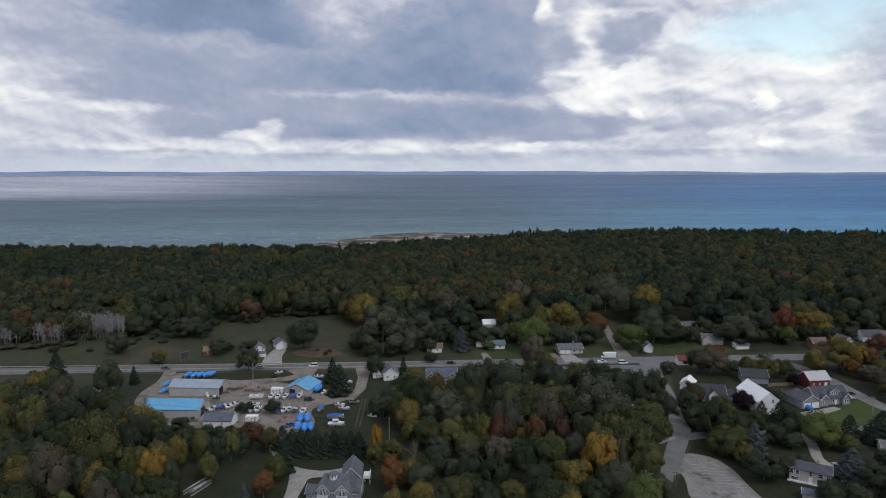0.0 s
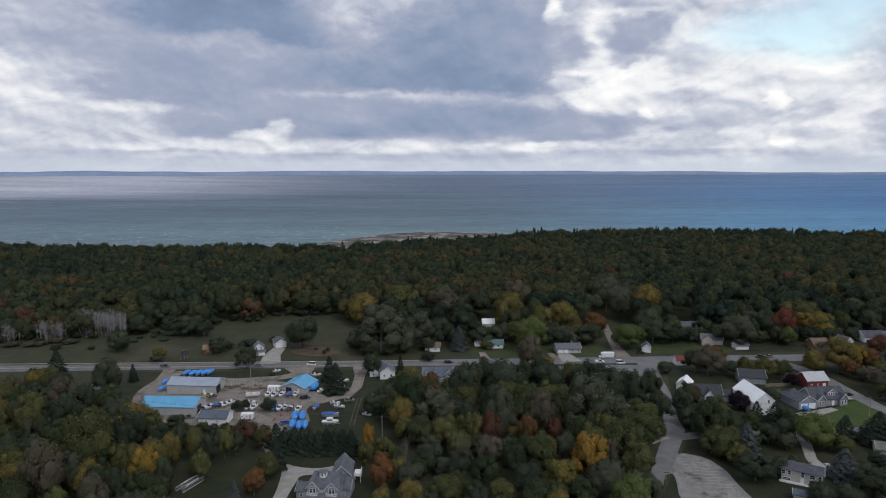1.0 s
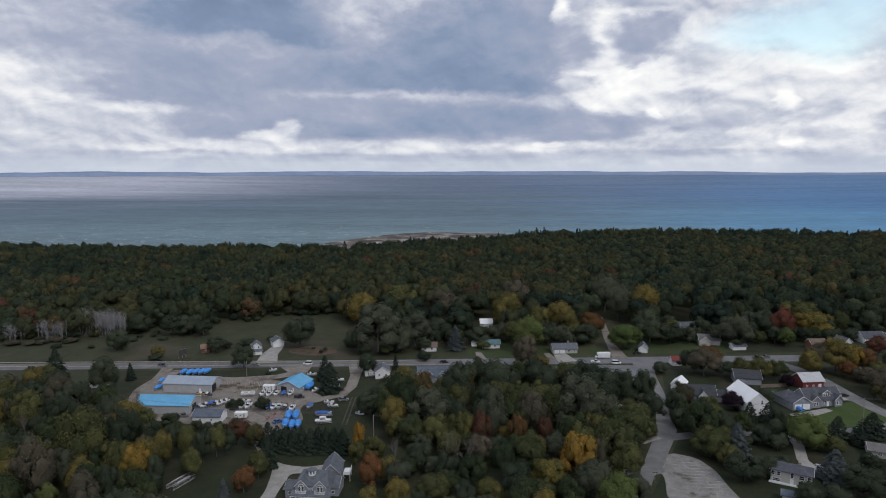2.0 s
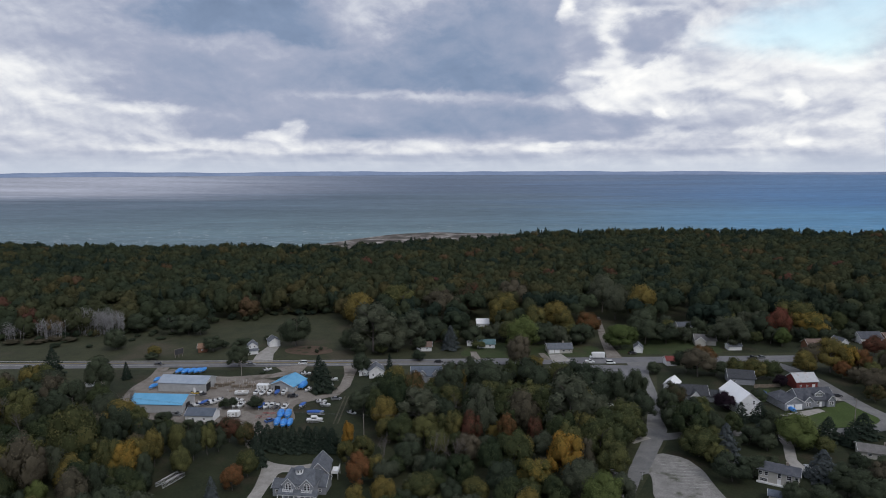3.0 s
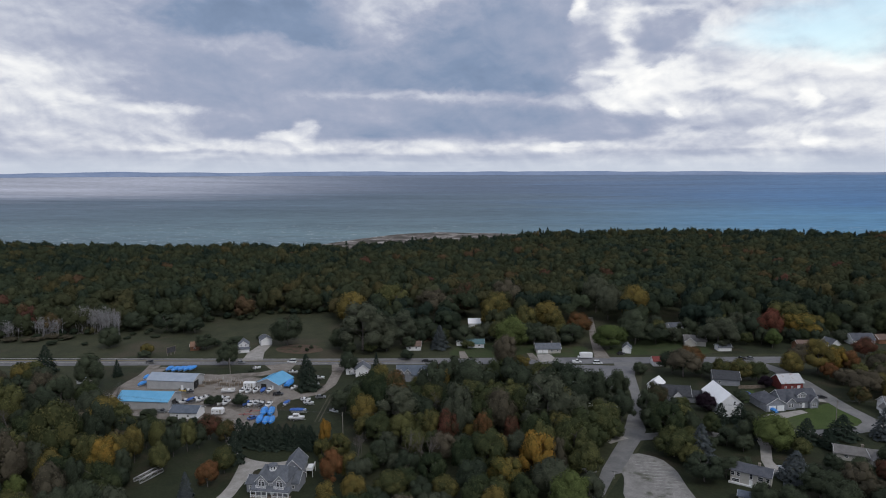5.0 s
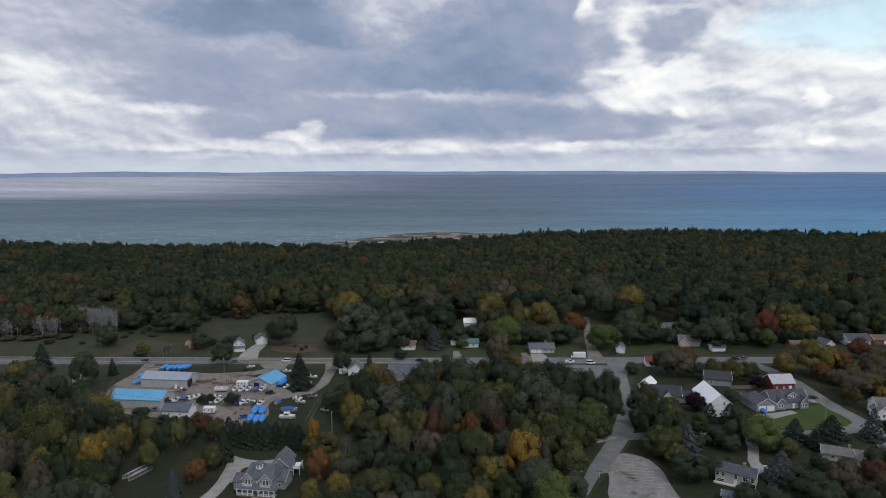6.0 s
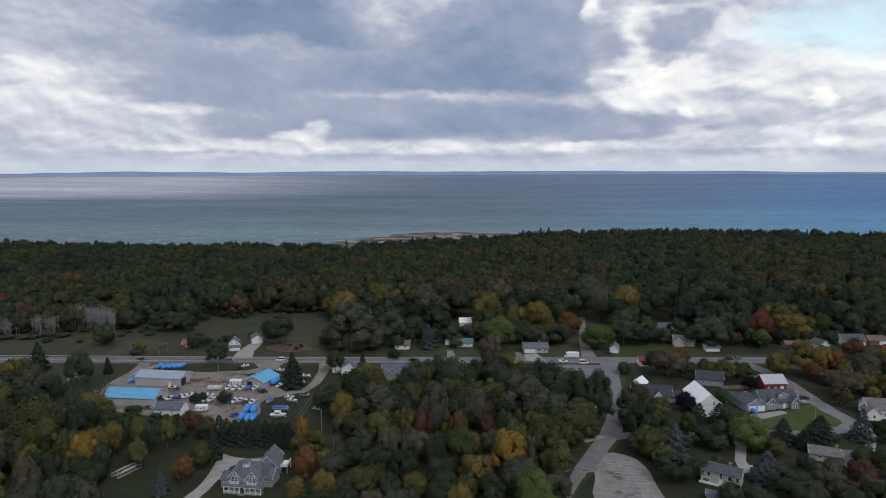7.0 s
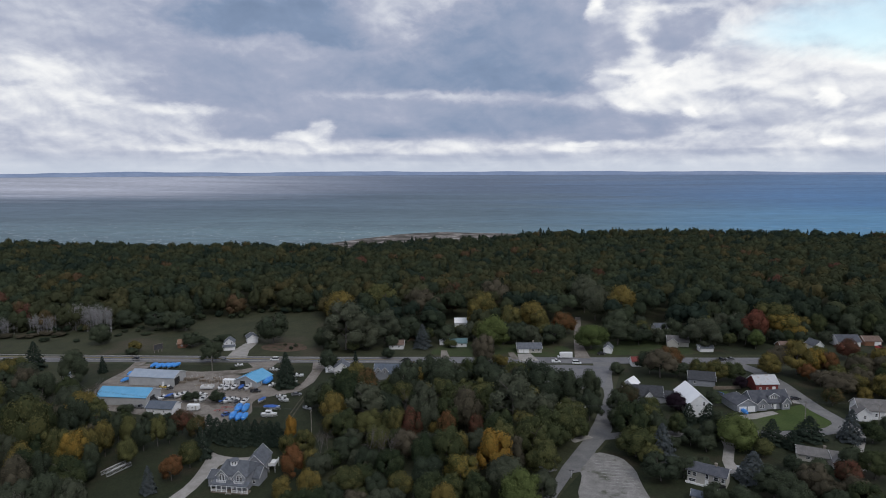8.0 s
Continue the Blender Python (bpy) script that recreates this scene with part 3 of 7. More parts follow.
SIDE_L = [(90.4, 318.0), (88.5, 296.0), (89.9, 277.0), (89.1, 268.5), (84.1, 250.4), (80.8, 238.8), (75.8, 224.2), (71.2, 213.7), (65.7, 200.9), (59.7, 182.6), (50.0, 160.0), (30.0, 132.0), (-6.0, 86.0), (-30.0, 24.0)]
SIDE_R = [(101.1, 318.3), (96.4, 296.8), (94.2, 277.2), (93.3, 270.1), (90.5, 256.8), (87.8, 243.0), (87.0, 233.0), (84.0, 226.0), (81.8, 221.1), (78.4, 214.1), (75.4, 206.0), (71.9, 198.4), (69.1, 197.2), (63.0, 182.4), (54.0, 160.0), (36.0, 132.0), (4.0, 84.0), (-20.0, 22.0)]
strip("street", SIDE_L + SIDE_R[::-1], OLD_ASPHALT, "faded grey asphalt village street between trees", "street", 0.08)
strip("driveway", way([(77.8, 226.6), (74.3, 224.0), (71.0, 221.6)], [4, 3, 3]), CONCRETE, "short pale driveway off the village street", "driveway", 0.11)
strip("driveway", way([(62.4, 197.7), (60.3, 201.1), (56.7, 201.7)], [4, 3, 3]), OLD_ASPHALT, "short grey driveway off the village street", "driveway", 0.11)
CROSS = [(80.2, 225.8), (93.5, 228.9), (113.4, 231.3), (130.8, 232.5), (150.0, 233.6), (161.0, 235.4), (168.0, 238.5), (172.6, 243.0), (174.0, 248.0)]
strip("street", way(CROSS, 5.4), OLD_ASPHALT, "narrow faded grey asphalt cross street", "street", 0.10)
DIAG = [(159.3, 322.7), (166.3, 307.4), (169.6, 290.0), (170.6, 272.0), (171.8, 258.0), (174.4, 246.0), (175.4, 241.0)]
strip("street", way(DIAG, [7, 7, 7, 6.6, 6.6, 6, 5]), OLD_ASPHALT, "pale grey village street curving past lawns", "street", 0.12)
strip("driveway", way([(176.6, 242.0), (176.4, 236.0), (172.0, 228.0), (166.4, 218.8), (161.0, 206.0)], [4, 3.2, 3.0, 3.0, 3.0]), CONCRETE, "narrow pale driveway off the curving street", "driveway", 0.14)
strip("parking_lot", rounded([(75.0, 206.5), (78.3, 213.6), (86.4, 209.6), (89.4, 200.5), (89.4, 192.6), (90.0, 183.7), (94.0, 160.0), (72.0, 148.0), (68.8, 182.7), (71.6, 194.6), (71.4, 199.0)], 1), PALE_GRAVEL, "pale gravel parking lot with faint worn lines", "parking lot", 0.14)
strip("yard", rounded([(-145.2, 269.1), (-144.4, 291.9), (-141.2, 301.1), (-135.8, 302.1), (-135.5, 290.5), (-110.1, 291.2), (-83.6, 288.7), (-61.7, 271.9), (-53.6, 263.5), (-63.0, 253.7), (-55.9, 237.9), (-62.6, 230.9), (-65.9, 224.8), (-66.3, 214.8), (-73.1, 224.6), (-82.2, 236.9), (-90.5, 232.0), (-130.6, 240.4)]), GRAVEL, "pale brown gravel boatyard with worn tracks", "yard", 0.05)
strip("driveway", way([(-145.2, 304.7), (-142.1, 292.0), (-139.9, 275.4), (-137.4, 262.0)], 6), GRAVEL, "gravel driveway from the road into the boatyard", "driveway", 0.09)
strip("driveway", way([(-79.5, 308.5), (-76.5, 297.5), (-84.8, 292.0), (-103.0, 288.0), (-103.6, 279.8), (-95.6, 263.5)], [16, 10, 6, 6, 6, 6]), GRAVEL, "wide gravel driveway from the road into the boatyard", "driveway", 0.09)
strip("driveway", way([(-49.0, 309.3), (-46.8, 294.9), (-45.6, 278.6), (-47.7, 268.0), (-55.1, 262.8), (-64.4, 256.3), (-70.8, 253.4)], [8, 5, 5, 5, 5, 5.5, 6]), GRAVEL, "curving gravel driveway through boatyard grass", "driveway", 0.11)
strip("driveway", way([(-97.2, 313.8), (-100.8, 329.2), (-101.0, 343.9)], [11, 9, 7]), CONCRETE, "pale concrete driveway up to a white garage", "driveway", 0.08)
strip("driveway", way([(51.4, 320.8), (48.8, 333.0)], [4, 3]), GRAVEL, "short gravel driveway beside the highway", "driveway", 0.08)
strip("driveway", way([(58.3, 318.1), (55.8, 331.1)], [10, 7]), CONCRETE, "short concrete driveway to a ranch house garage", "driveway", 0.09)
strip("driveway", way([(14.6, 320.8), (12.3, 335.3)], [5, 3]), GRAVEL, "short gravel driveway beside the highway", "driveway", 0.08)
strip("lane", way([(86.0, 324.6), (86.4, 348.2), (87.6, 366.0), (92.3, 411.0), (93.0, 418.0)], [8, 5, 4.5, 3.4, 3.4]), GRAVEL, "straight gravel lane leading into the woods", "lane", 0.09)
strip("forecourt", [(50.6, 310.3), (76.0, 312.9), (98.5, 311.7), (90.5, 280.8), (81.8, 278.3), (72.8, 276.5), (47.8, 275.6)], ASPHALT, "worn grey asphalt forecourt beside the highway", "forecourt", 0.10)
strip("driveway", rounded([(-61.7, 208.0), (-57.4, 203.7), (-51.6, 200.5), (-44.3, 199.2), (-37.3, 202.0), (-36.4, 198.7), (-43.9, 195.2), (-48.7, 194.5), (-48.8, 188.7), (-49.0, 183.2), (-48.8, 176.7), (-53, 150), (-60, 148), (-53.3, 176.5), (-53.2, 183.4), (-54.5, 192.3), (-55.7, 197.9), (-58.8, 202.8), (-62.9, 207.9)], 1), CONCRETE, "pale concrete driveway sweeping round a grey house", "driveway", 0.06)
strip("driveway", way([(-67.5, 217.2), (-64.4, 211.5), (-60.6, 205.3)], [2.6, 2.2, 3.0]), GRAVEL, "narrow gravel link between boatyard and house drive", "driveway", 0.05)
WORN = surface("worn_earth", (0.050, 0.045, 0.030), (0.085, 0.074, 0.054), 0.5, 0.95, 0.4, 4.0)
for shift in (-0.8, 0.8):
    strip("wheel_track", [(x + shift + q, y) for q, line in ((-0.3, 1), (0.3, -1)) for x, y in [(-41.7, 265.4), (-40.7, 250.6), (-39.6, 235.1)][::line]], WORN, "bare earth wheel track across rough grass", "track", 0.05)
strip("driveway", way([(126.9, 231.2), (125.1, 220.6), (121.0, 209.5), (120.5, 200.4)], [4, 3.5, 3.5, 5]), CONCRETE, "pale driveway to a small ranch house", "driveway", 0.12)
strip("driveway", way([(136.0, 247.7), (142.8, 249.7), (153.9, 254.9)], [4, 5, 3]), CONCRETE, "pale concrete driveway before grey garage doors", "driveway", 0.07)
strip("driveway", way([(165.9, 269.2), (173.6, 267.5)], [7, 7]), CONCRETE, "pale concrete parking pad beside the street", "driveway", 0.07)
SOIL = surface("bare_soil", (0.075, 0.050, 0.036), (0.11, 0.075, 0.052), 0.4, 0.95, 0.5, 4.0, c3=(0.04, 0.042, 0.022), c3_scale=0.15)
strip("garden_bed", rounded([(-93.4, 338.3), (-84.7, 346.6), (-70.3, 344.6), (-63.2, 333.4), (-73.9, 326.7), (-89.2, 330.6)]), SOIL, "bare brown garden soil with sparse plants", "garden bed", 0.03)
strip("garden_bed", rounded([(-21.1, 360.2), (-8.1, 364.3), (-4.5, 353.2), (-18.1, 349.3)]), SOIL, "reddish bare ground beside a low house", "garden bed", 0.03)
strip("lawn", rounded([(139.9, 245.6), (166.5, 264.7), (172.7, 264.9), (171.0, 245.1), (167.4, 240.7), (146.8, 236.1), (136.5, 235.7)]), LAWN, "mown bright green front lawn", "lawn", 0.04)
strip("lawn", rounded([(139.2, 278.7), (144.6, 278.9), (136.6, 263.6), (132.0, 263.4)]), LAWN, "mown green side lawn", "lawn", 0.04)


# ---- buildings ----
WINDOW_MESHES = {}
BUILT = []        # middle and reach of each building


def window(parent, x, y, z, w, h, turn=0.0, name="window"):
    """A window: white frame with a middle bar, and its pane; it stands proud of the wall."""
    key = (round(w, 2), round(h, 2))
    if key not in WINDOW_MESHES:
        s, b = Shape(), 0.11
        for a in ((-w / 2, 0, w / 2, b), (-w / 2, h - b, w / 2, h), (-w / 2, b, -w / 2 + b, h - b), (w / 2 - b, b, w / 2, h - b), (-w / 2 + b, h / 2 - 0.03, w / 2 - b, h / 2 + 0.03)):
            s.box(a[0], -0.08, a[1], a[2], 0.02, a[3])
        p = Shape().box(-w / 2 + b, -0.03, b, w / 2 - b, 0.015, h - b)
        WINDOW_MESHES[key] = s.mesh("window", TRIM), p.mesh("pane", GLASS)
    f, p = WINDOW_MESHES[key]
    ob = part(name, f, None, parent, at=(x, y, z), turn=turn)
    part("pane", p, None, ob)
    return ob


def door(parent, x, y, z, w, h, turn=0.0, material=None, name="door", rails=0):
    s = Shape().box(-w / 2, -0.06, 0, w / 2, 0.02, h)
    for i in range(rails):
        s.box(-w / 2 + 0.1, -0.09, h * (i + 0.12) / rails, w / 2 - 0.1, -0.06, h * (i + 0.88) / rails)
    return part(name, s, material or TRIM, parent, at=(x, y, z), turn=turn)


def wall_place(w, d, side, u):
    """A place on a wall of a w x d block whose front middle is the origin; u metres along it."""
    return {"f": (u, 0.0, 0.0), "b": (-u, d, 180.0), "l": (-w / 2, d / 2 - u, -90.0), "r": (w / 2, d / 2 + u, 90.0)}[side]


def block(parent, w, d, eave, ridge, axis, wall, roof, ox=0.0, oy=0.0, oz=0.0, over=0.4, ribs=False, hip=0.0, windows=(), doors=(), turn=0.0, trim=True):
    """A gabled (or hipped) block: walls and roof. axis: x, ridge along the front; y, gable to the front."""
    base = pose(ox, oy, oz, 0, 0, turn)
    s = Shape()
    if axis == "x":
        if hip:
            s.box(-w / 2, 0, -0.6, w / 2, d, eave, base)
        else:
            ring = lambda x: [(x, 0, -0.6), (x, d, -0.6), (x, d, eave), (x, d / 2, ridge), (x, 0, eave)]
            s.loft([ring(-w / 2), ring(w / 2)], base)
    else:
        ring = lambda y: [(-w / 2, y, -0.6), (w / 2, y, -0.6), (w / 2, y, eave), (0, y, ridge), (-w / 2, y, eave)]
        s.loft([ring(0), ring(d)], base)
    body = part("wall", s, wall, parent)
    half = (d if axis == "x" else w) / 2
    slope = (ridge - eave) / half
    r, t, up = Shape(), 0.16, 0.02
    lo = eave - slope * over

    def profile(k):
        return [(-half - over, lo + up), (0, ridge + up), (half + over, lo + up), (half + over, lo + up + t), (0, ridge + up + t), (-half - over, lo + up + t)]

    if axis == "x":
        a, b = -w / 2 - over, w / 2 + over
        if hip:
            e = [(a, -over, lo), (b, -over, lo), (b, d + over, lo), (a, d + over, lo)]
            top = [(a + hip, d / 2, ridge), (b - hip, d / 2, ridge)]
            r.add([(x, y, z + up) for x, y, z in e] + [(x, y, z + up + t) for x, y, z in e + top], [(0, 1, 2, 3), (0, 1, 5, 4), (1, 2, 6, 5), (2, 3, 7, 6), (3, 0, 4, 7), (4, 5, 9, 8), (5, 6, 9), (6, 7, 8, 9), (7, 4, 8)], base)
        else:
            r.loft([[(x, d / 2 + q, z) for q, z in profile(0)] for x in (a, b)], base)
    else:
        r.loft([[(q, y, z) for q, z in profile(0)] for y in (-over, d + over)], base)
    cover = part("roof", r, roof, parent)
    if ribs:
        long = (w if axis == "x" else d) + 2 * over
        mid = Vector((0, d / 2, 0)) if axis == "x" else Vector((0, 0, 0))
        n = int(long / 1.1)
        for sg in (-1, 1):
            seam = Shape().loft([[(-0.04, sg * q, z), (0.04, sg * q, z), (0.04, sg * q, z + 0.07), (-0.04, sg * q, z + 0.07)] for q, z in ((half + over, lo + up + t - 0.01), (0.05, ridge + up + t - 0.01))]).mesh("seam", roof)
            for i in range(n + 1):
                k = long * i / n
                p = base @ (mid + (Vector((-w / 2 - over + k, 0, 0)) if axis == "x" else Vector((0, -over + k, 0))))
                part("seam", seam, None, cover, at=p, turn=turn + (0 if axis == "x" else -90))
    if trim and not hip:
        ends = (-w / 2 - over - 0.05, w / 2 + over) if axis == "x" else (-over - 0.05, d + over)
        for e in ends:
            f = Shape()
            for sg in (-1, 1):
                rake = [(sg * (half + over), lo), (0, ridge), (0, ridge + 0.22), (sg * (half + over), lo + 0.22)]
                if axis == "x":
                    f.loft([[(x, d / 2 + q, z) for q, z in rake] for x in (e, e + 0.05)], base)
                else:
                    f.loft([[(q, y, z) for q, z in rake] for y in (e, e + 0.05)], base)
            part("bargeboard", f, TRIM, parent, "white painted bargeboard")
    for side, u, z, ww, hh in windows:
        x, y, a = wall_place(w, d, side, u)
        p = base @ Vector((x, y, z))
        window(parent, p.x, p.y, p.z, ww, hh, a + turn)
    for kind, side, u, ww, hh in doors:
        x, y, a = wall_place(w, d, side, u)
        p = base @ Vector((x, y, 0.05))
        if kind == "open":
            door(parent, p.x, p.y, p.z, ww, hh, a + turn, DARK_INSIDE, "doorway")
        elif kind == "garage":
            door(parent, p.x, p.y, p.z, ww, hh, a + turn, TRIM, "garage_door", 4)
        else:
            door(parent, p.x, p.y, p.z, ww, hh, a + turn, TRIM if kind == "door" else DARK_METAL)
    return body


def simple_house(name, x, y, turn, label, category, w, d, eave, ridge, axis, wall, roof, chimney=False, **more):
    ob = thing(name, x, y, turn, label, category)
    BUILT.append((x - 0.5 * d * math.sin(radians(turn)), y + 0.5 * d * math.cos(radians(turn)), 0.5 * max(w, d)))
    block(ob, w, d, eave, ridge, axis, wall, roof, **more)
    if chimney:
        part("chimney", Shape().box(-0.35, -0.35, 0, 0.35, 0.35, 1.6).box(-0.42, -0.42, 1.6, 0.42, 0.42, 1.75), ROCK, ob, at=(w * 0.18, d * 0.55, ridge - 0.7))
    return ob


# boatyard
simple_house("storage_shed", -118.3, 269.3, -2, "long boat storage shed with a pale metal roof", "shed", 22.6, 10.5, 4.0, 6.0, "x", TAN_METAL, PALE_ROOF, ribs=True, over=0.3, doors=[("open", "r", -2.5, 4.2, 3.6), ("door", "f", 6.0, 1.0, 2.1)])
simple_house("storage_shed", -117.3, 244.3, 0, "long boat storage shed with a bright blue metal roof", "shed", 23.0, 11.5, 3.6, 6.0, "x", TAN_METAL, BLUE_ROOF, ribs=True, over=0.3, doors=[("open", "r", -1.0, 3.6, 3.0)])
simple_house("storage_shed", -94.5, 235.0, 0, "low white shed with a grey shingle roof beside trees", "shed", 11.2, 7.0, 2.8, 4.6, "x", WHITE_WALL, BLUEGREY_ROOF, windows=[("f", -2.5, 1.0, 0.9, 0.9), ("f", 2.0, 1.0, 0.9, 0.9)])
office = simple_house("boatyard_office", -72.6, 270.8, -14, "white boatyard office with a bright blue metal roof", "building", 11.6, 11.5, 2.8, 5.1, "y", TAN_METAL, BLUE_ROOF, ribs=True, over=0.5, windows=[("r", -3, 1.0, 1.2, 1.0), ("r", 3, 1.0, 1.2, 1.0)], doors=[("open", "f", -2.2, 2.8, 2.4), ("door", "f", 2.5, 1.0, 2.1)])

# along the highway
farm = simple_house("farmhouse", -108.2, 330.1, 20, "small white farmhouse with grey roof and front porch", "house", 5.4, 6.5, 3.8, 6.0, "y", WHITE_WALL, GREY_ROOF, windows=[("f", -1.2, 3.2, 0.8, 1.1), ("f", 1.2, 3.2, 0.8, 1.1), ("r", -1.5, 1.2, 0.8, 1.3), ("r", 1.5, 1.2, 0.8, 1.3)])
block(farm, 6.0, 2.2, 2.2, 2.9, "x", WHITE_WALL, GREY_ROOF, oy=-2.0)
simple_house("garage", -100.3, 343.9, 30, "white gabled garage with grey roof beside a driveway", "garage", 6.0, 7.5, 3.0, 4.8, "y", WHITE_WALL, GREY_ROOF, doors=[("garage", "f", 0, 4.6, 2.3)])
simple_house("cabin", -137.2, 331.6, 14, "small brown cabin with a tan roof", "cabin", 4.5, 5.5, 2.6, 4.4, "x", BROWN_WALL, ORANGE_ROOF, windows=[("f", 0, 1.0, 0.9, 0.9)])
simple_house("garden_shed", -165.7, 274.6, 12, "small white gabled shed among shrubs", "shed", 2.8, 3.2, 2.2, 3.4, "y", WHITE_WALL, PALE_ROOF)
simple_house("house", -32.8, 290.2, 12, "small white house with grey roof behind shrubs", "house", 7.0, 7.5, 3.4, 5.8, "y", WHITE_WALL, GREY_ROOF, windows=[("f", -1.6, 1.2, 0.9, 1.2), ("f", 1.6, 1.2, 0.9, 1.2)])
simple_house("garage", -39.8, 293.4, 6, "little white garage by a gravel driveway", "garage", 4.0, 5.0, 2.4, 3.8, "y", WHITE_WALL, GREY_ROOF)
big = simple_house("house", -8.5, 284.5, 4, "grey-blue house with white-trimmed gables behind trees", "house", 14.0, 9.0, 3.2, 6.4, "x", GREY_WALL, BLUEGREY_ROOF, windows=[("f", -5, 1.0, 1.0, 1.3), ("f", -2, 1.0, 1.0, 1.3), ("f", 2, 1.0, 1.0, 1.3)])
for gx in (-5.0, -1.8, 4.6):
    block(big, 3.0, 4.5, 4.4, 6.0, "y", GREY_WALL, BLUEGREY_ROOF, ox=gx, oy=-0.4, windows=[("f", 0, 3.4, 0.9, 1.2)])
simple_house("house", -14.3, 335.7, 4, "low white house with brown roof under trees", "house", 8.0, 7.0, 2.6, 4.4, "x", WHITE_WALL, BROWN_ROOF, windows=[("f", -2, 1.0, 1.0, 1.1), ("f", 1.5, 1.0, 1.0, 1.1)])
simple_house("pole_barn", 17.5, 386.4, 4, "barn with a clean white metal roof in the woods", "barn", 7.4, 7.5, 3.2, 5.4, "x", WHITE_WALL, WHITE_ROOF)
simple_house("house", 19.6, 342.1, 4, "low white house with a teal roof under trees", "house", 9.5, 6.5, 2.4, 4.2, "x", WHITE_WALL, TEAL_ROOF, windows=[("f", -2.6, 1.0, 1.2, 1.0), ("f", 2.0, 1.0, 1.2, 1.0)])
simple_house("outbuilding", 10.7, 346.4, 4, "little white outbuilding with a teal roof", "shed", 4.0, 4.5, 2.6, 4.2, "y", WHITE_WALL, TEAL_ROOF)
simple_house("ranch_house", 58.9, 332.7, 6, "low ranch house with grey roof and double garage", "house", 13.0, 8.0, 2.5, 4.6, "x", CREAM_WALL, GREY_ROOF, chimney=True, windows=[("f", 1.8, 1.0, 1.6, 1.1), ("f", 4.8, 1.0, 1.2, 1.1)], doors=[("garage", "f", -4.6, 2.6, 2.2), ("garage", "f", -1.7, 2.6, 2.2)])
simple_house("garage", 100.1, 334.3, -12, "white gabled garage on a lawn", "garage", 4.5, 6.0, 2.6, 4.6, "y", WHITE_WALL, GREY_ROOF, doors=[("garage", "f", 0, 2.6, 2.2)])
simple_house("house", 139.7, 382.9, 8, "low white house with pale grey roof against woods", "house", 9.0, 7.0, 2.5, 4.3, "x", WHITE_WALL, GREY_ROOF, windows=[("f", 2, 1.0, 1.4, 1.0)])
farr = simple_house("house", 140.1, 349.5, -8, "rambling pale house with several grey gables", "house", 11.0, 8.0, 2.8, 5.2, "x", CREAM_WALL, RANCH_ROOF, windows=[("f", 0, 1.0, 1.2, 1.1)])
block(farr, 5.5, 6.0, 2.8, 4.9, "y", CREAM_WALL, RANCH_ROOF, ox=-3.0, oy=-2.0)
simple_house("garage", 152.5, 339.9, 4, "long low white garage behind the highway", "garage", 7.0, 5.0, 2.2, 3.4, "x", WHITE_WALL, GREY_ROOF)
simple_house("outbuilding", 111.2, 312.1, 4, "small outbuilding with a red roof in trees", "shed", 5.0, 5.0, 2.6, 4.2, "x", WHITE_WALL, RED_WALL)
simple_house("garage", 100.1, 276.0, -30, "white gabled garage with a white roof in trees", "garage", 5.5, 7.0, 2.8, 5.0, "y", WHITE_WALL, WHITE_ROOF)
dk = simple_house("house", 105.9, 262.5, -6, "house with a long dark grey roof and white gable", "house", 12.0, 9.0, 3.0, 6.0, "x", GREY_WALL, CHARCOAL_ROOF, windows=[("f", 3.5, 1.0, 1.1, 1.2)])
block(dk, 3.4, 4.0, 3.0, 5.0, "y", WHITE_WALL, CHARCOAL_ROOF, ox=0.5, oy=-1.2, windows=[("f", 0, 1.2, 0.8, 1.2)])
block(dk, 7.0, 6.5, 2.6, 4.4, "x", GREY_WALL, CHARCOAL_ROOF, ox=9.0, oy=0.5)
simple_house("house", 134.1, 284.6, -10, "house with a dark blue-grey roof in trees", "house", 11.0, 9.0, 3.0, 5.6, "x", GREY_WALL, CHARCOAL_ROOF, windows=[("f", -3, 1.0, 1.1, 1.2)])
simple_house("white_barn", 122.8, 248.0, 5, "tall white barn with white metal roof", "barn", 9.0, 16.4, 5.3, 9.0, "y", WHITE_WALL, WHITE_ROOF, over=0.3, windows=[("f", 1.5, 4.6, 0.9, 1.6), ("f", -2.8, 1.2, 0.9, 1.5)])
simple_house("red_barn", 160.1, 279.6, 9, "weathered red barn with a rusty white tin roof", "barn", 9.8, 7.8, 3.4, 6.2, "x", RED_WALL, RUST_ROOF, over=0.4, windows=[("f", -3, 1.0, 0.8, 0.9), ("f", 0, 1.0, 0.8, 0.9)], doors=[("door", "f", 3.0, 1.4, 2.1)])
simple_house("house", 194.5, 341.0, 4, "house with a brown roof behind golden trees", "house", 8.0, 7.0, 2.8, 5.2, "x", BROWN_WALL, BROWN_ROOF)
simple_house("garage", 211.0, 344.5, 16, "white gabled garage behind golden trees", "garage", 5.5, 7.0, 3.0, 5.4, "y", WHITE_WALL, GREY_ROOF)
simple_house("house", 230.6, 353.9, 4, "white house with a dark blue-grey roof", "house", 12.0, 8.0, 3.0, 5.8, "x", WHITE_WALL, DARK_ROOF, windows=[("f", -3, 1.0, 1.2, 1.2), ("f", 2, 1.0, 1.2, 1.2)])
simple_house("ranch_house", 244.4, 357.1, 4, "low house with brown roof and white garage door", "house", 9.0, 7.0, 2.6, 4.6, "x", BROWN_WALL, BROWN_ROOF, doors=[("garage", "f", 2.5, 3.5, 2.2)])

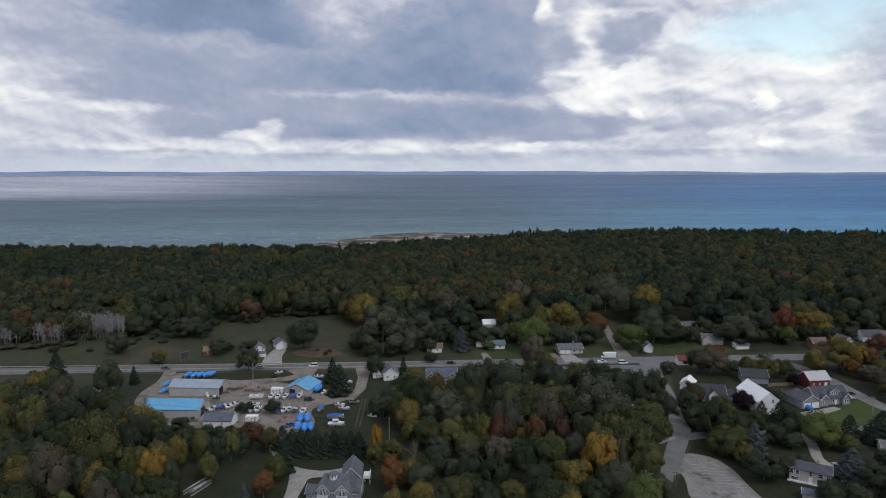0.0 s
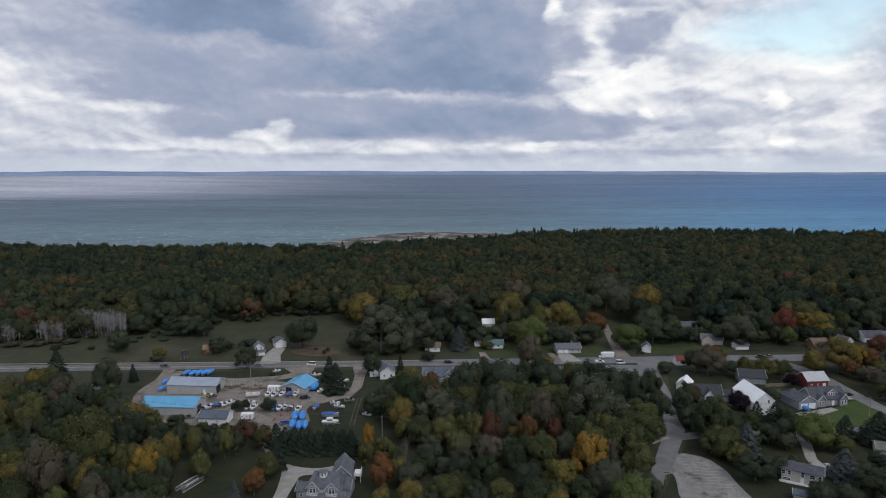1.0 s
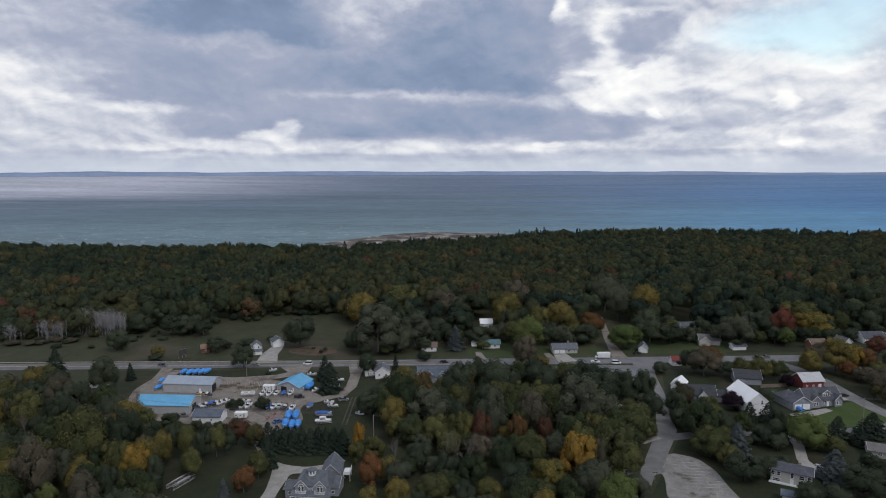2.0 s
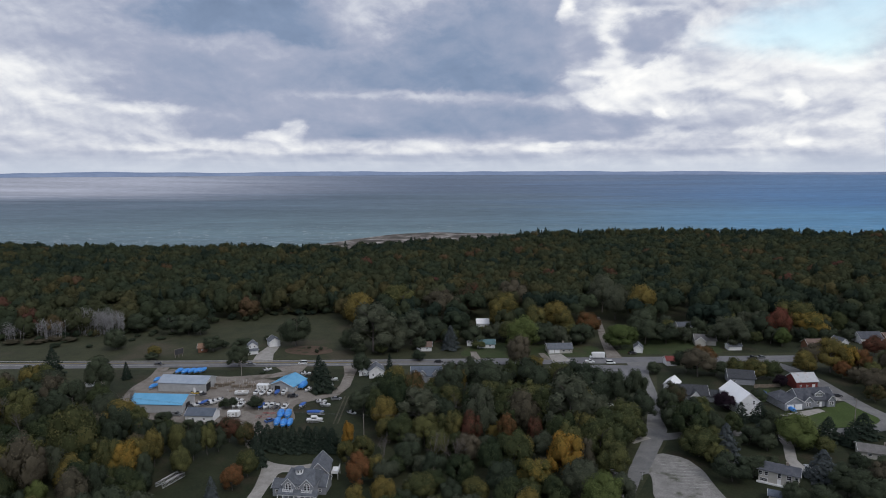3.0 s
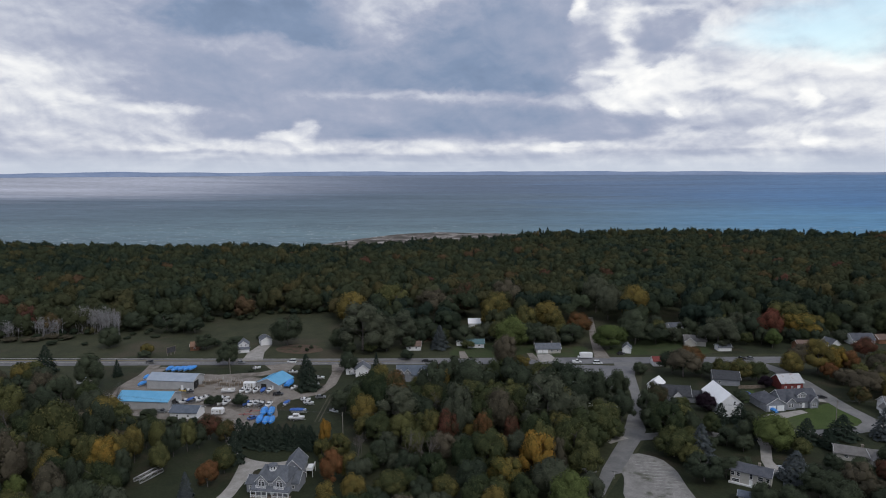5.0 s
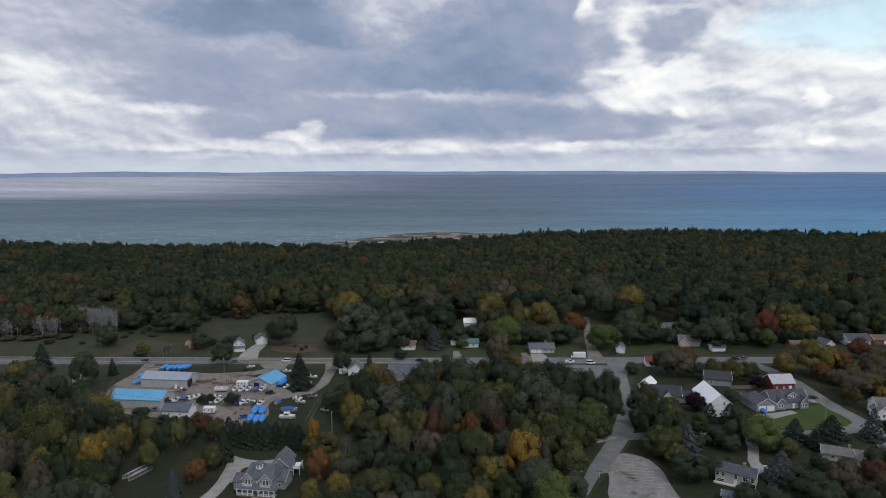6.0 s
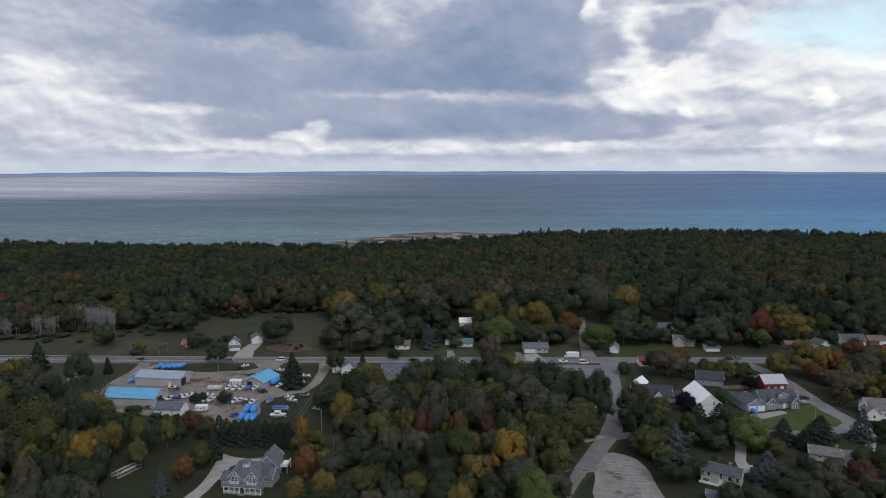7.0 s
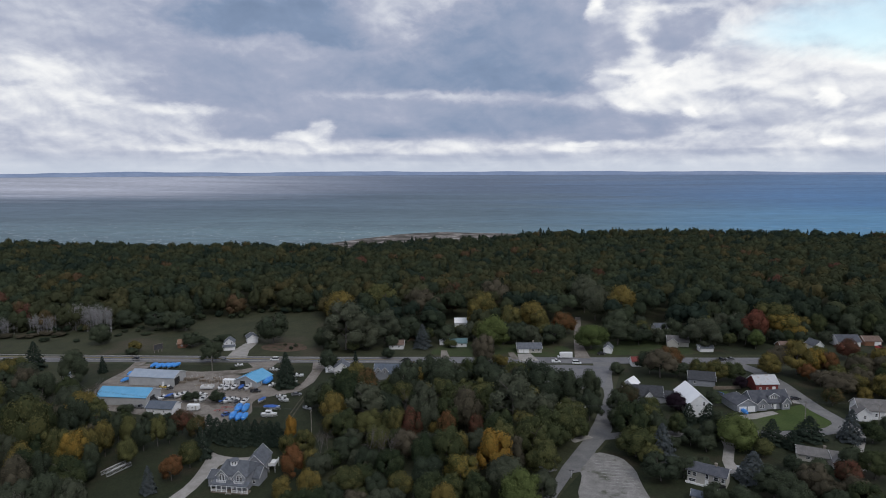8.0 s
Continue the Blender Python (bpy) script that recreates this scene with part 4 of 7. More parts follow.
# ranch houses near the parking lot
rw = simple_house("split_level_house", 108.6, 191.4, -28, "cream split-level house with grey roof and entry porch", "house", 11.2, 6.6, 4.3, 5.6, "x", CREAM_WALL, DARK_ROOF, chimney=True, windows=[("f", -5.0, 2.5, 1.1, 1.4), ("f", -3.4, 2.5, 1.1, 1.4), ("f", 0.2, 2.5, 1.0, 1.6), ("f", 2.8, 2.5, 1.5, 1.4), ("f", 4.8, 2.5, 1.1, 1.4), ("f", -4.0, 0.6, 2.2, 1.1)], doors=[("door", "f", 0.2, 1.0, 2.1), ("open", "f", 3.9, 3.6, 1.9)])
part("skirt_wall", Shape().box(-6.0, -0.5, -0.5, 1.5, -0.02, 0.5).box(1.5, -0.5, -0.5, 6.0, -0.02, 0.25), TRIM, rw, "white low wall")
rr = simple_house("ranch_house", 149.6, 210.2, -20, "long low ranch house with a pale grey roof", "house", 11.9, 7.0, 2.3, 3.8, "x", CREAM_WALL, RANCH_ROOF, chimney=True, windows=[("f", -2.8, 0.9, 1.3, 1.0), ("f", 1.0, 0.9, 1.6, 1.0)])
block(rr, 7.6, 7.0, 2.3, 3.8, "x", CREAM_WALL, RANCH_ROOF, ox=8.0, oy=0.6, turn=14, windows=[("f", 2.2, 0.9, 1.0, 1.1)])
block(rr, 4.2, 5.0, 2.3, 3.5, "y", CREAM_WALL, RANCH_ROOF, ox=6.4, oy=-1.6, turn=14, windows=[("f", -0.7, 0.8, 0.8, 1.1), ("f", 0.7, 0.8, 0.8, 1.1)])
er = simple_house("house", 187.8, 249.9, -6, "pale grey house with white trim and grey roof", "house", 10.0, 9.0, 3.6, 6.6, "x", WHITE_WALL, RANCH_ROOF, windows=[("f", -2, 1.2, 1.0, 1.3), ("f", 1.0, 1.2, 1.0, 1.3)])
block(er, 5.0, 6.0, 3.0, 5.2, "y", WHITE_WALL, RANCH_ROOF, ox=-4.0, oy=-2.6, windows=[("f", 0, 1.0, 1.0, 1.2)])

# grey house with dormers beside the red barn
gh = simple_house("dormer_house", 153.6, 258.3, 11, "large grey house with dormers and double garage", "house", 15.6, 8.4, 3.0, 6.6, "x", GREY_WALL, DARK_ROOF, windows=[("f", 0.4, 1.0, 0.9, 1.4)], doors=[("door", "f", 1.6, 1.0, 2.1)])
for gx, gw in ((-4.5, 4.0), (5.6, 3.4)):
    block(gh, gw, 5.0, 2.9, 4.8, "y", GREY_WALL, DARK_ROOF, ox=gx, oy=-1.0, windows=[("f", -0.55, 0.9, 0.9, 1.5), ("f", 0.55, 0.9, 0.9, 1.5)])
block(gh, 3.8, 3.8, 5.3, 6.5, "y", GREY_WALL, DARK_ROOF, ox=1.2, oy=0.8, windows=[("f", -0.95, 4.1, 0.85, 1.2), ("f", 0.0, 4.1, 0.85, 1.2), ("f", 0.95, 4.1, 0.85, 1.2)])
block(gh, 8.2, 8.0, 3.0, 5.4, "y", GREY_WALL, DARK_ROOF, ox=-11.4, oy=-2.0, doors=[("garage", "f", -1.8, 3.0, 2.3), ("garage", "f", 1.8, 3.0, 2.3)])
block(gh, 7.0, 7.0, 3.0, 5.4, "x", GREY_WALL, DARK_ROOF, ox=-12.2, oy=2.6, hip=3.4)


def cupola_house():
    """The big house with twin front gables, a lookout on the roof and a porch all along its front."""
    ob = thing("lookout_house", -37.0, 177.8, -3, "large grey shingled house with rooftop lookout and white-trimmed porch", "house")
    ob.scale = (0.93, 0.95, 0.92)
    block(ob, 10.6, 9.0, 5.4, 8.4, "x", GREY_WALL, GREY_ROOF, hip=1.6, windows=[("f", 0, 3.4, 0.7, 0.9), ("f", -0.9, 3.4, 0.7, 0.9)])
    for gx in (-3.3, 2.9):
        block(ob, 3.8, 4.5, 5.4, 7.4, "y", GREY_WALL, GREY_ROOF, ox=gx, oy=-0.7, windows=[("f", -0.55, 3.5, 0.9, 1.7), ("f", 0.55, 3.5, 0.9, 1.7)])
        arch = Shape()
        arch.add([(0, 0, 0)] + [(1.0 * math.cos(math.pi * i / 10), 0, 0.8 * math.sin(math.pi * i / 10)) for i in range(11)], [(0, i, i + 1) for i in range(1, 11)])
        arch.add([(0, -0.1, 0)] + [(1.0 * math.cos(math.pi * i / 10), -0.1, 0.8 * math.sin(math.pi * i / 10)) for i in range(11)], [(0, i + 1, i) for i in range(1, 11)])
        for i in range(10):
            k = len(arch.v)
            a0, a1 = math.pi * i / 10, math.pi * (i + 1) / 10
            arch.add([(math.cos(a0), 0, 0.8 * math.sin(a0)), (math.cos(a1), 0, 0.8 * math.sin(a1)), (math.cos(a1), -0.1, 0.8 * math.sin(a1)), (math.cos(a0), -0.1, 0.8 * math.sin(a0))], [(0, 1, 2, 3)])
        a = part("arch_window", arch, TRIM, ob, "white half-round window over a pair", at=(gx, -0.72, 5.25))
        glaze = Shape()
        for i in range(5):
            a0, a1 = math.pi * (i + 0.12) / 5, math.pi * (i + 0.88) / 5
            glaze.add([(0.25 * math.cos(a0), -0.115, 0.22 * math.sin(a0)), (0.85 * math.cos(a0), -0.115, 0.66 * math.sin(a0)), (0.85 * math.cos(a1), -0.115, 0.66 * math.sin(a1)), (0.25 * math.cos(a1), -0.115, 0.22 * math.sin(a1))], [(0, 1, 2, 3)])
        part("pane", glaze, GLASS, a)
        rail = Shape().box(-1.7, -1.5, 3.9, 1.7, -1.4, 4.0).box(-1.7, -1.5, 3.2, 1.7, -1.4, 3.3)
        for i in range(12):
            rail.box(-1.7 + 0.3 * i, -1.48, 3.2, -1.62 + 0.3 * i, -1.42, 3.95)
        for sx in (-1.7, 1.62):
            rail.box(sx, -1.5, 3.15, sx + 0.1, -1.4, 4.15).box(sx, -1.5, 3.9, sx + 0.08, -0.7, 4.0)
        part("balcony_rail", rail, TRIM, ob, "white balcony railing", at=(gx, 0, 0))
    # lookout
    cup = Shape()
    ring = lambda r, z: [(r * math.cos(math.pi * (i + 0.5) / 4), r * math.sin(math.pi * (i + 0.5) / 4), z) for i in range(8)]
    cup.loft([ring(1.3, 0), ring(1.3, 1.7)])
    c = part("lookout", cup, TRIM, ob, "white eight-sided lookout", at=(-0.9, 3.4, 7.3))
    part("lookout_roof", Shape().loft([ring(1.7, 1.7), ring(1.65, 1.82), ring(0.8, 2.25), ring(0.1, 2.4)]), GREY_ROOF, c)
    for i in range(8):
        a = math.pi * (i + 1) / 4 - math.pi / 4
        window(c, 1.21 * math.cos(a), 1.21 * math.sin(a), 0.5, 0.7, 1.1, math.degrees(a) + 90)
    # porch along the front and round the right side
    porch = Shape().loft([[(-6.6, -2.6, 2.75), (6.6, -2.6, 2.75), (6.6, -0.02, 3.3), (-6.6, -0.02, 3.3)], [(-6.6, -2.6, 2.95), (6.6, -2.6, 2.95), (6.6, -0.02, 3.5), (-6.6, -0.02, 3.5)]])
    part("porch_roof", porch, GREY_ROOF, ob)
    part("porch_floor", Shape().box(-6.5, -2.5, -0.6, 6.5, -0.02, 0.35), WOOD, ob)
    part("porch_beam", Shape().box(-6.5, -2.5, 2.45, 6.5, -2.3, 2.74), TRIM, ob)
    for i in range(8):
        x = -6.4 + 12.8 * i / 7
        part("porch_post", Shape().box(-0.11, -0.11, 0.35, 0.11, 0.11, 2.45), TRIM, ob, at=(x, -2.4, 0))
        if i != 3 and i < 7:
            rail = Shape().box(0.11, -0.05, 1.15, 1.72, 0.05, 1.25).box(0.11, -0.05, 0.5, 1.72, 0.05, 0.58)
            for j in range(7):
                rail.box(0.25 + 0.22 * j, -0.03, 0.5, 0.30 + 0.22 * j, 0.03, 1.2)
            part("porch_rail", rail, TRIM, ob, at=(x, -2.4, 0))
    steps = Shape()
    for i in range(4):
        steps.box(-1.0, -3.9 + 0.35 * i, -0.6, 0.9, -2.5, -0.35 + 0.18 * i)
    part("porch_steps", steps, CONCRETE, ob, at=(-0.1, 0, 0))
    for x in (-4.8, -2.6, 2.4, 4.6):
        window(ob, x, -0.01, 0.9, 1.1, 1.5)
    door(ob, -0.1, -0.02, 0.36, 1.1, 2.1)
    # low wing, and the steep garage wing behind
    block(ob, 4.2, 6.0, 3.0, 4.6, "x", GREY_WALL, GREY_ROOF, ox=-7.3, oy=1.2, windows=[("f", -0.6, 1.1, 1.0, 1.2)])
    block(ob, 3.6, 6.5, 3.2, 5.6, "x", GREY_WALL, GREY_ROOF, ox=5.9, oy=3.4, windows=[("f", 0, 1.0, 1.0, 1.2)])
    block(ob, 6.2, 9.0, 4.8, 8.0, "y", GREY_WALL, GREY_ROOF, ox=3.4, oy=9.4, turn=8, windows=[("f", 0.4, 4.7, 1.0, 1.0), ("r", -2, 1.2, 0.9, 1.2)])
    deck = Shape().box(0, 0, 2.5, 2.4, 5, 2.65).box(2.3, 0, 2.65, 2.4, 5, 3.6).box(0, 0, 2.65, 2.4, 0.1, 3.6)
    for px, py in ((2.25, 0.05), (2.25, 4.8), (0.1, 0.05)):
        deck.box(px, py, -0.6, px + 0.14, py + 0.14, 2.5)
    part("deck", deck, TRIM, ob, "raised white deck", at=(6.6, 13.0, 0), turn=8)


cupola_house()


# ---- trees ----
def leaves(points, normals, sizes, rng, squash=0.75, loose=0.34):
    """One three-cornered clump of leaves at each point, facing roughly along its normal."""
    n = len(points)
    nor = normals + rng.normal(0, loose, (n, 3))
    nor /= np.linalg.norm(nor, axis=1)[:, None]
    a = np.cross(nor, rng.normal(0, 1, (n, 3)))
    a /= np.linalg.norm(a, axis=1)[:, None]
    b = np.cross(nor, a)
    s = sizes[:, None]
    q = rng.uniform(0.7, 1.3, (3, n, 1))
    v = np.stack([points + a * s * q[0], points + (-0.5 * a + 0.87 * b) * s * q[1], points + (-0.5 * a - 0.87 * b) * s * q[2]], 1)
    v = points[:, None] + (v - points[:, None]) * np.array((1.0, 1.0, squash))
    return v.reshape(-1, 3), np.arange(3 * n).reshape(n, 3), np.repeat(unit(0.72 * normals + 0.28 * nor), 3, axis=0)


def unit(v):
    return v / np.linalg.norm(v, axis=1)[:, None]


def round_bough():
    """A ball of 18 points and 32 triangles, the inner mass of one bough."""
    v = [(1, 0, 0), (-1, 0, 0), (0, 1, 0), (0, -1, 0), (0, 0, 1), (0, 0, -1)]
    f, mid = [], {}

    def half(i, j):
        key = min(i, j), max(i, j)
        if key not in mid:
            mid[key] = len(v)
            v.append(tuple((Vector(v[i]) + Vector(v[j])).normalized()))
        return mid[key]

    for i, j, k in ((0, 2, 4), (2, 1, 4), (1, 3, 4), (3, 0, 4), (2, 0, 5), (1, 2, 5), (3, 1, 5), (0, 3, 5)):
        a, b, c = half(i, j), half(j, k), half(k, i)
        f += [(i, a, c), (a, j, b), (c, b, k), (a, b, c)]
    return np.array(v), np.array(f)


BOUGH_V, BOUGH_F = round_bough()


def lobed_crown(rng, n, leaf, low=0.14, lowest=-0.7, count=24, big=(0.26, 0.44), ragged=0.20):
    """A crown of many rounded boughs set with leaf clumps, 1 wide and 1 high from the ground: points, faces and normals."""
    k = np.arange(count * 2)
    z = 1 - (2 * k + 1) / len(k)
    turn = k * 2.39996 + rng.uniform(0, 6.28)
    d = np.c_[np.sqrt(1 - z * z) * np.cos(turn), np.sqrt(1 - z * z) * np.sin(turn), z] + rng.normal(0, 0.22, (len(k), 3))
    d = unit(d)
    d = d[d[:, 2] > lowest]
    d = d[rng.permutation(len(d))[:count]]
    r = rng.uniform(big[0], big[1], len(d))
    c = d * ((1.02 - r) * rng.uniform(0.72, 1.08, len(d)) * (1 + 0.14 * np.sin(2 * np.arctan2(d[:, 1], d[:, 0]) + rng.uniform(0, 6))))[:, None]
    pick = rng.choice(len(d), n * 3, p=r ** 2 / np.sum(r ** 2))
    u = unit(rng.normal(0, 1, (n * 3, 3)))
    p = c[pick] + u * (r[pick] * (1.06 - ragged + rng.uniform(0, 1.6 * ragged, n * 3) ** 1.0))[:, None]
    ok = (np.sum(u * d[pick], axis=1) > -0.35) & (p[:, 2] > -1.0)
    gap = np.linalg.norm(p[:, None] - c[None], axis=2) / r[None]
    gap[np.arange(len(p)), pick] = 9
    ok &= gap.min(axis=1) > 0.86
    p, u, pick = p[ok][:n], u[ok][:n], pick[ok][:n]
    nor = unit(0.8 * u + 0.38 * d[pick] + np.array((0, 0, 0.10)))
    zc = low + (1 - low) * 0.45

    def settle(q):
        up = np.where(q[:, 2] > 0, 1 - zc, zc - low)
        return np.c_[0.5 * q[:, 0], 0.5 * q[:, 1], zc + up * q[:, 2]]

    v, f, nrm = leaves(settle(p), nor, leaf * rng.uniform(0.6, 1.4, len(p)), rng, 0.8, 0.38)
    vs, fs, ns, k = [v], [f], [nrm], len(v)
    for ci, ri, di in zip(c, r, d):
        ball = BOUGH_V * (0.84 * ri * rng.uniform(0.84, 1.05, (len(BOUGH_V), 1))) + ci
        vs.append(settle(ball))
        fs.append(BOUGH_F + k)
        ns.append(unit(0.8 * BOUGH_V + 0.38 * di))
        k += len(BOUGH_V)
    return np.concatenate(vs), np.concatenate(fs), np.concatenate(ns)


def cone_crown(rng, n, leaf, low=0.06, power=0.9, top=1.0):
    """Drooping needle sprays in whorls up a cone, 1 wide and 1 high."""
    k = rng.uniform(0, 1, n) ** 1.35
    tiers = 15
    k = (np.floor(k * tiers) + rng.uniform(0.0, 0.75, n)) / tiers
    z = low + (top - low) * k
    edge = 0.5 * (1 - k) ** power + 0.015
    a = rng.uniform(0, 2 * math.pi, n)
    star = 0.80 + 0.20 * np.sin(a * 5 + np.floor(k * tiers) * 2.1)
    q = edge * star * rng.uniform(0.45, 1.0, n) ** 0.6
    p = np.c_[q * np.cos(a), q * np.sin(a), z - 0.05 * q / 0.5 * 0.6]
    nor = np.c_[np.cos(a) * 0.7, np.sin(a) * 0.7, np.full(n, 0.75)]
    return p, nor, leaf * rng.uniform(0.7, 1.3, n) * (0.55 + 0.65 * (1 - k))


def leaf_mesh(name, v, f, nrm, material):
    """A mesh of leaf clumps that are shaded as the rounded boughs they cover."""
    n = len(f)
    me = bpy.data.meshes.new(name)
    me.vertices.add(len(v))
    me.vertices.foreach_set("co", np.ascontiguousarray(v, dtype=np.float32).ravel())
    me.loops.add(3 * n)
    me.loops.foreach_set("vertex_index", np.ascontiguousarray(f, dtype=np.int32).ravel())
    me.polygons.add(n)
    me.polygons.foreach_set("loop_start", np.arange(0, 3 * n, 3, dtype=np.int32))
    me.update(calc_edges=True)
    me.attributes.new("custom_normal", "FLOAT_VECTOR", "POINT").data.foreach_set("vector", np.ascontiguousarray(nrm, dtype=np.float32).ravel())
    me.materials.append(material)
    me.update()
    return me


def trunk_shape(rng, height_share, limbs, r0=0.022):
    s = Shape()
    p0 = Vector((0, 0, -0.03))
    lean = Vector((rng.uniform(-0.03, 0.03), rng.uniform(-0.03, 0.03), 0))
    steps = 4
    for i in range(steps):
        p1 = Vector((0, 0, height_share * (i + 1) / steps)) + lean * (i + 1)
        s.tube(p0, p1, r0 * (1 - 0.8 * i / steps), r0 * (1 - 0.8 * (i + 1) / steps), 7)
        p0 = p1
    for i in range(limbs):
        z = height_share * (0.35 + 0.6 * i / limbs)
        a = i * 2.4 + rng.uniform(-0.4, 0.4)
        ln = rng.uniform(0.18, 0.30)
        b = Vector((0, 0, z)) + lean * (steps * z / height_share)
        e = b + Vector((ln * math.cos(a), ln * math.sin(a), ln * rng.uniform(0.4, 0.9)))
        s.tube(b, e, r0 * 0.4, r0 * 0.12, 5)
    return s


def bare_shape(rng, spread, depth, stem, thick):
    s = Shape()

    def grow(p, d, ln, r, level):
        e = p + d * ln
        s.tube(p, e, r, r * 0.6, 5 if level < 2 else 3)
        if level >= depth:
            return
        for i in range(3 if level else 5):
            start = p.lerp(e, rng.uniform(0.45, 1.0)) if i else e
            nd = (d + Vector(rng.normal(0, spread, 3)) + Vector((0, 0, 0.12))).normalized()
            grow(start, nd, ln * rng.uniform(0.5, 0.75), r * 0.55, level + 1)

    grow(Vector((0, 0, -0.02)), Vector((0, 0, 1)), stem, thick, 0)
    return s


def birch_shape(rng):
    """Three slim stems with many fine rising twigs."""
    s = Shape()
    for _ in range(3):
        p = Vector((rng.uniform(-0.25, 0.25), rng.uniform(-0.25, 0.25), -0.02))
        top = p + Vector((rng.normal(0, 0.12), rng.normal(0, 0.12), rng.uniform(0.82, 1.0)))
        s.tube(p, top, 0.012, 0.004, 5)
        for i in range(22):
            b = p.lerp(top, rng.uniform(0.35, 1.0))
            e = b + Vector((rng.normal(0, 0.17), rng.normal(0, 0.17), rng.uniform(0.05, 0.16)))
            s.tube(b, e, 0.0045, 0.002, 3)
            for _ in range(2):
                c = b.lerp(e, rng.uniform(0.4, 1.0))
                s.tube(c, c + Vector((rng.normal(0, 0.10), rng.normal(0, 0.10), rng.uniform(0.03, 0.09))), 0.003, 0.0015, 3)
    return s


NAMES = {"sage": ("willow_tree", "broad grey-green tree with drooping boughs"), "green": ("maple_tree", "leafy green maple tree"), "dark": ("oak_tree", "dense dark green tree"), "lime": ("ash_tree", "bright light green tree"), "yellow": ("maple_tree", "maple tree turning yellow-green"),
         "gold": ("maple_tree", "maple tree in golden autumn leaf"), "orange": ("maple_tree", "maple tree in orange autumn leaf"), "rust": ("maple_tree", "maple tree in rust-red autumn leaf"), "brown": ("oak_tree", "tree with thin dull brown leaves"),
         "purple": ("plum_tree", "dark purple-leaved ornamental tree"), "needles": ("pine_tree", "dark green pointed conifer"), "blue": ("spruce_tree", "blue-grey spruce tree on grass"), "bare": ("bare_tree", "leafless grey tree with fine twigs"), "birch": ("birch_tree", "slender pale leafless birch")}
PROTO = {}


def prototype(kind, i, high=False):
    key = kind, i, high
    if key not in PROTO:
        rng = np.random.default_rng(100 * sorted(NAMES).index(kind) + i)
        if kind == "birch":
            PROTO[key] = (birch_shape(rng).mesh("branches", PALE_BARK), None)
        elif kind == "bare":
            PROTO[key] = (bare_shape(rng, 0.44, 5, 0.36, 0.014).mesh("branches", TWIG), None)
        elif kind in ("needles", "blue"):
            p, nor, s = cone_crown(rng, 1600, 0.048, power=0.72)
            PROTO[key] = (trunk_shape(rng, 0.9, 0, 0.02).mesh("trunk", BARK), leaf_mesh("crown", *leaves(p, unit(nor), s, rng), LEAVES[kind]))
        else:
            low = rng.uniform(0.24, 0.34) if high else rng.uniform(0.04, 0.12)
            crown = lobed_crown(rng, 2000 if kind == "brown" else 3300, 0.0215, low, -0.75, int(rng.integers(20, 30)), (0.20, 0.44))
            PROTO[key] = (trunk_shape(rng, 0.75, 9).mesh("trunk", BARK), leaf_mesh("crown", *crown, LEAVES[kind]))
    return PROTO[key]


TREES = []
pick_tree = random.Random(5)


def tree(kind, x, y, tall, wide, group=""):
    """A tree on the ground at x, y, with its height and its crown's width in metres."""
    name, label = NAMES[kind]
    if wide > tall * 1.15 or tall < 5:
        name, label = ("shrub", "rounded " + label.split(" tree")[0].replace("maple", "").replace("  ", " ") + " shrub on grass") if kind not in ("needles", "blue") else ("juniper", "low dark green conifer on grass")
    trunk, crown = prototype(kind, pick_tree.randrange(4), wide < 0.52 * tall and y < 280 and (x < -110 or -60 < x < 78) and kind not in ("bare", "birch", "needles", "blue"))
    ob = thing(name, x, y, pick_tree.uniform(0, 360), label, name.replace("_", " "), group)
    if kind in ("needles", "blue"):
        wide *= 1.22
    elif kind == "birch":
        wide *= 1.5
    if kind not in ("needles", "blue", "bare", "birch"):
        wide, tall = wide * 1.06, tall * 1.05
    ob.scale = (wide, wide, tall)
    part("trunk" if crown else "bare_crown", trunk, None, ob)
    if crown:
        part("crown", crown, None, ob)
    TREES.append((x, y, wide if kind != "birch" else -8.0, tall))
    return ob


tree("brown", -118.7, 172.0, 20.5, 12.5)
tree("yellow", -115.6, 190.0, 23.3, 14.7)
tree("gold", -94.1, 183.0, 14.1, 9.1)
tree("yellow", -102.0, 186.0, 14.7, 9.3)
tree("yellow", -94.3, 191.0, 13.0, 7.8)
tree("brown", -100.1, 166.0, 14.9, 9.8)
tree("lime", -112.2, 168.0, 8.7, 6.4)
tree("yellow", -92.4, 197.0, 13.3, 7.2)
tree("rust", -74.7, 217.0, 9.1, 8.3)
tree("orange", -67.5, 214.0, 8.3, 7.8)
tree("yellow", -58.0, 191.0, 8.7, 8.0)
tree("orange", -59.4, 182.0, 8.0, 7.6)
tree("dark", -155.3, 267.0, 16.6, 15.1)
tree("green", -87.5, 204.0, 12.1, 7.0)
tree("dark", -81.2, 202.0, 12.2, 7.3)
tree("green", -78.1, 206.0, 11.0, 7.1)
tree("dark", -75.3, 209.0, 8.7, 6.5)
tree("dark", -94.6, 208.0, 11.5, 6.8)
tree("dark", -105.8, 214.0, 10.4, 7.8)
tree("bare", -127.6, 243.0, 13.9, 11.0)
tree("dark", -108.9, 234.0, 4.6, 7.3)
tree("bare", -143.5, 232.0, 10.9, 12.6)
tree("dark", -168.4, 243.0, 13.4, 13.3)
tree("green", -160.2, 225.0, 15.5, 12.3)
tree("dark", -148.6, 228.0, 14.6, 11.4)
tree("green", -118.8, 203.0, 14.6, 9.2)
tree("dark", -112.0, 205.0, 11.9, 8.4)
tree("green", -137.1, 205.0, 13.6, 11.2)
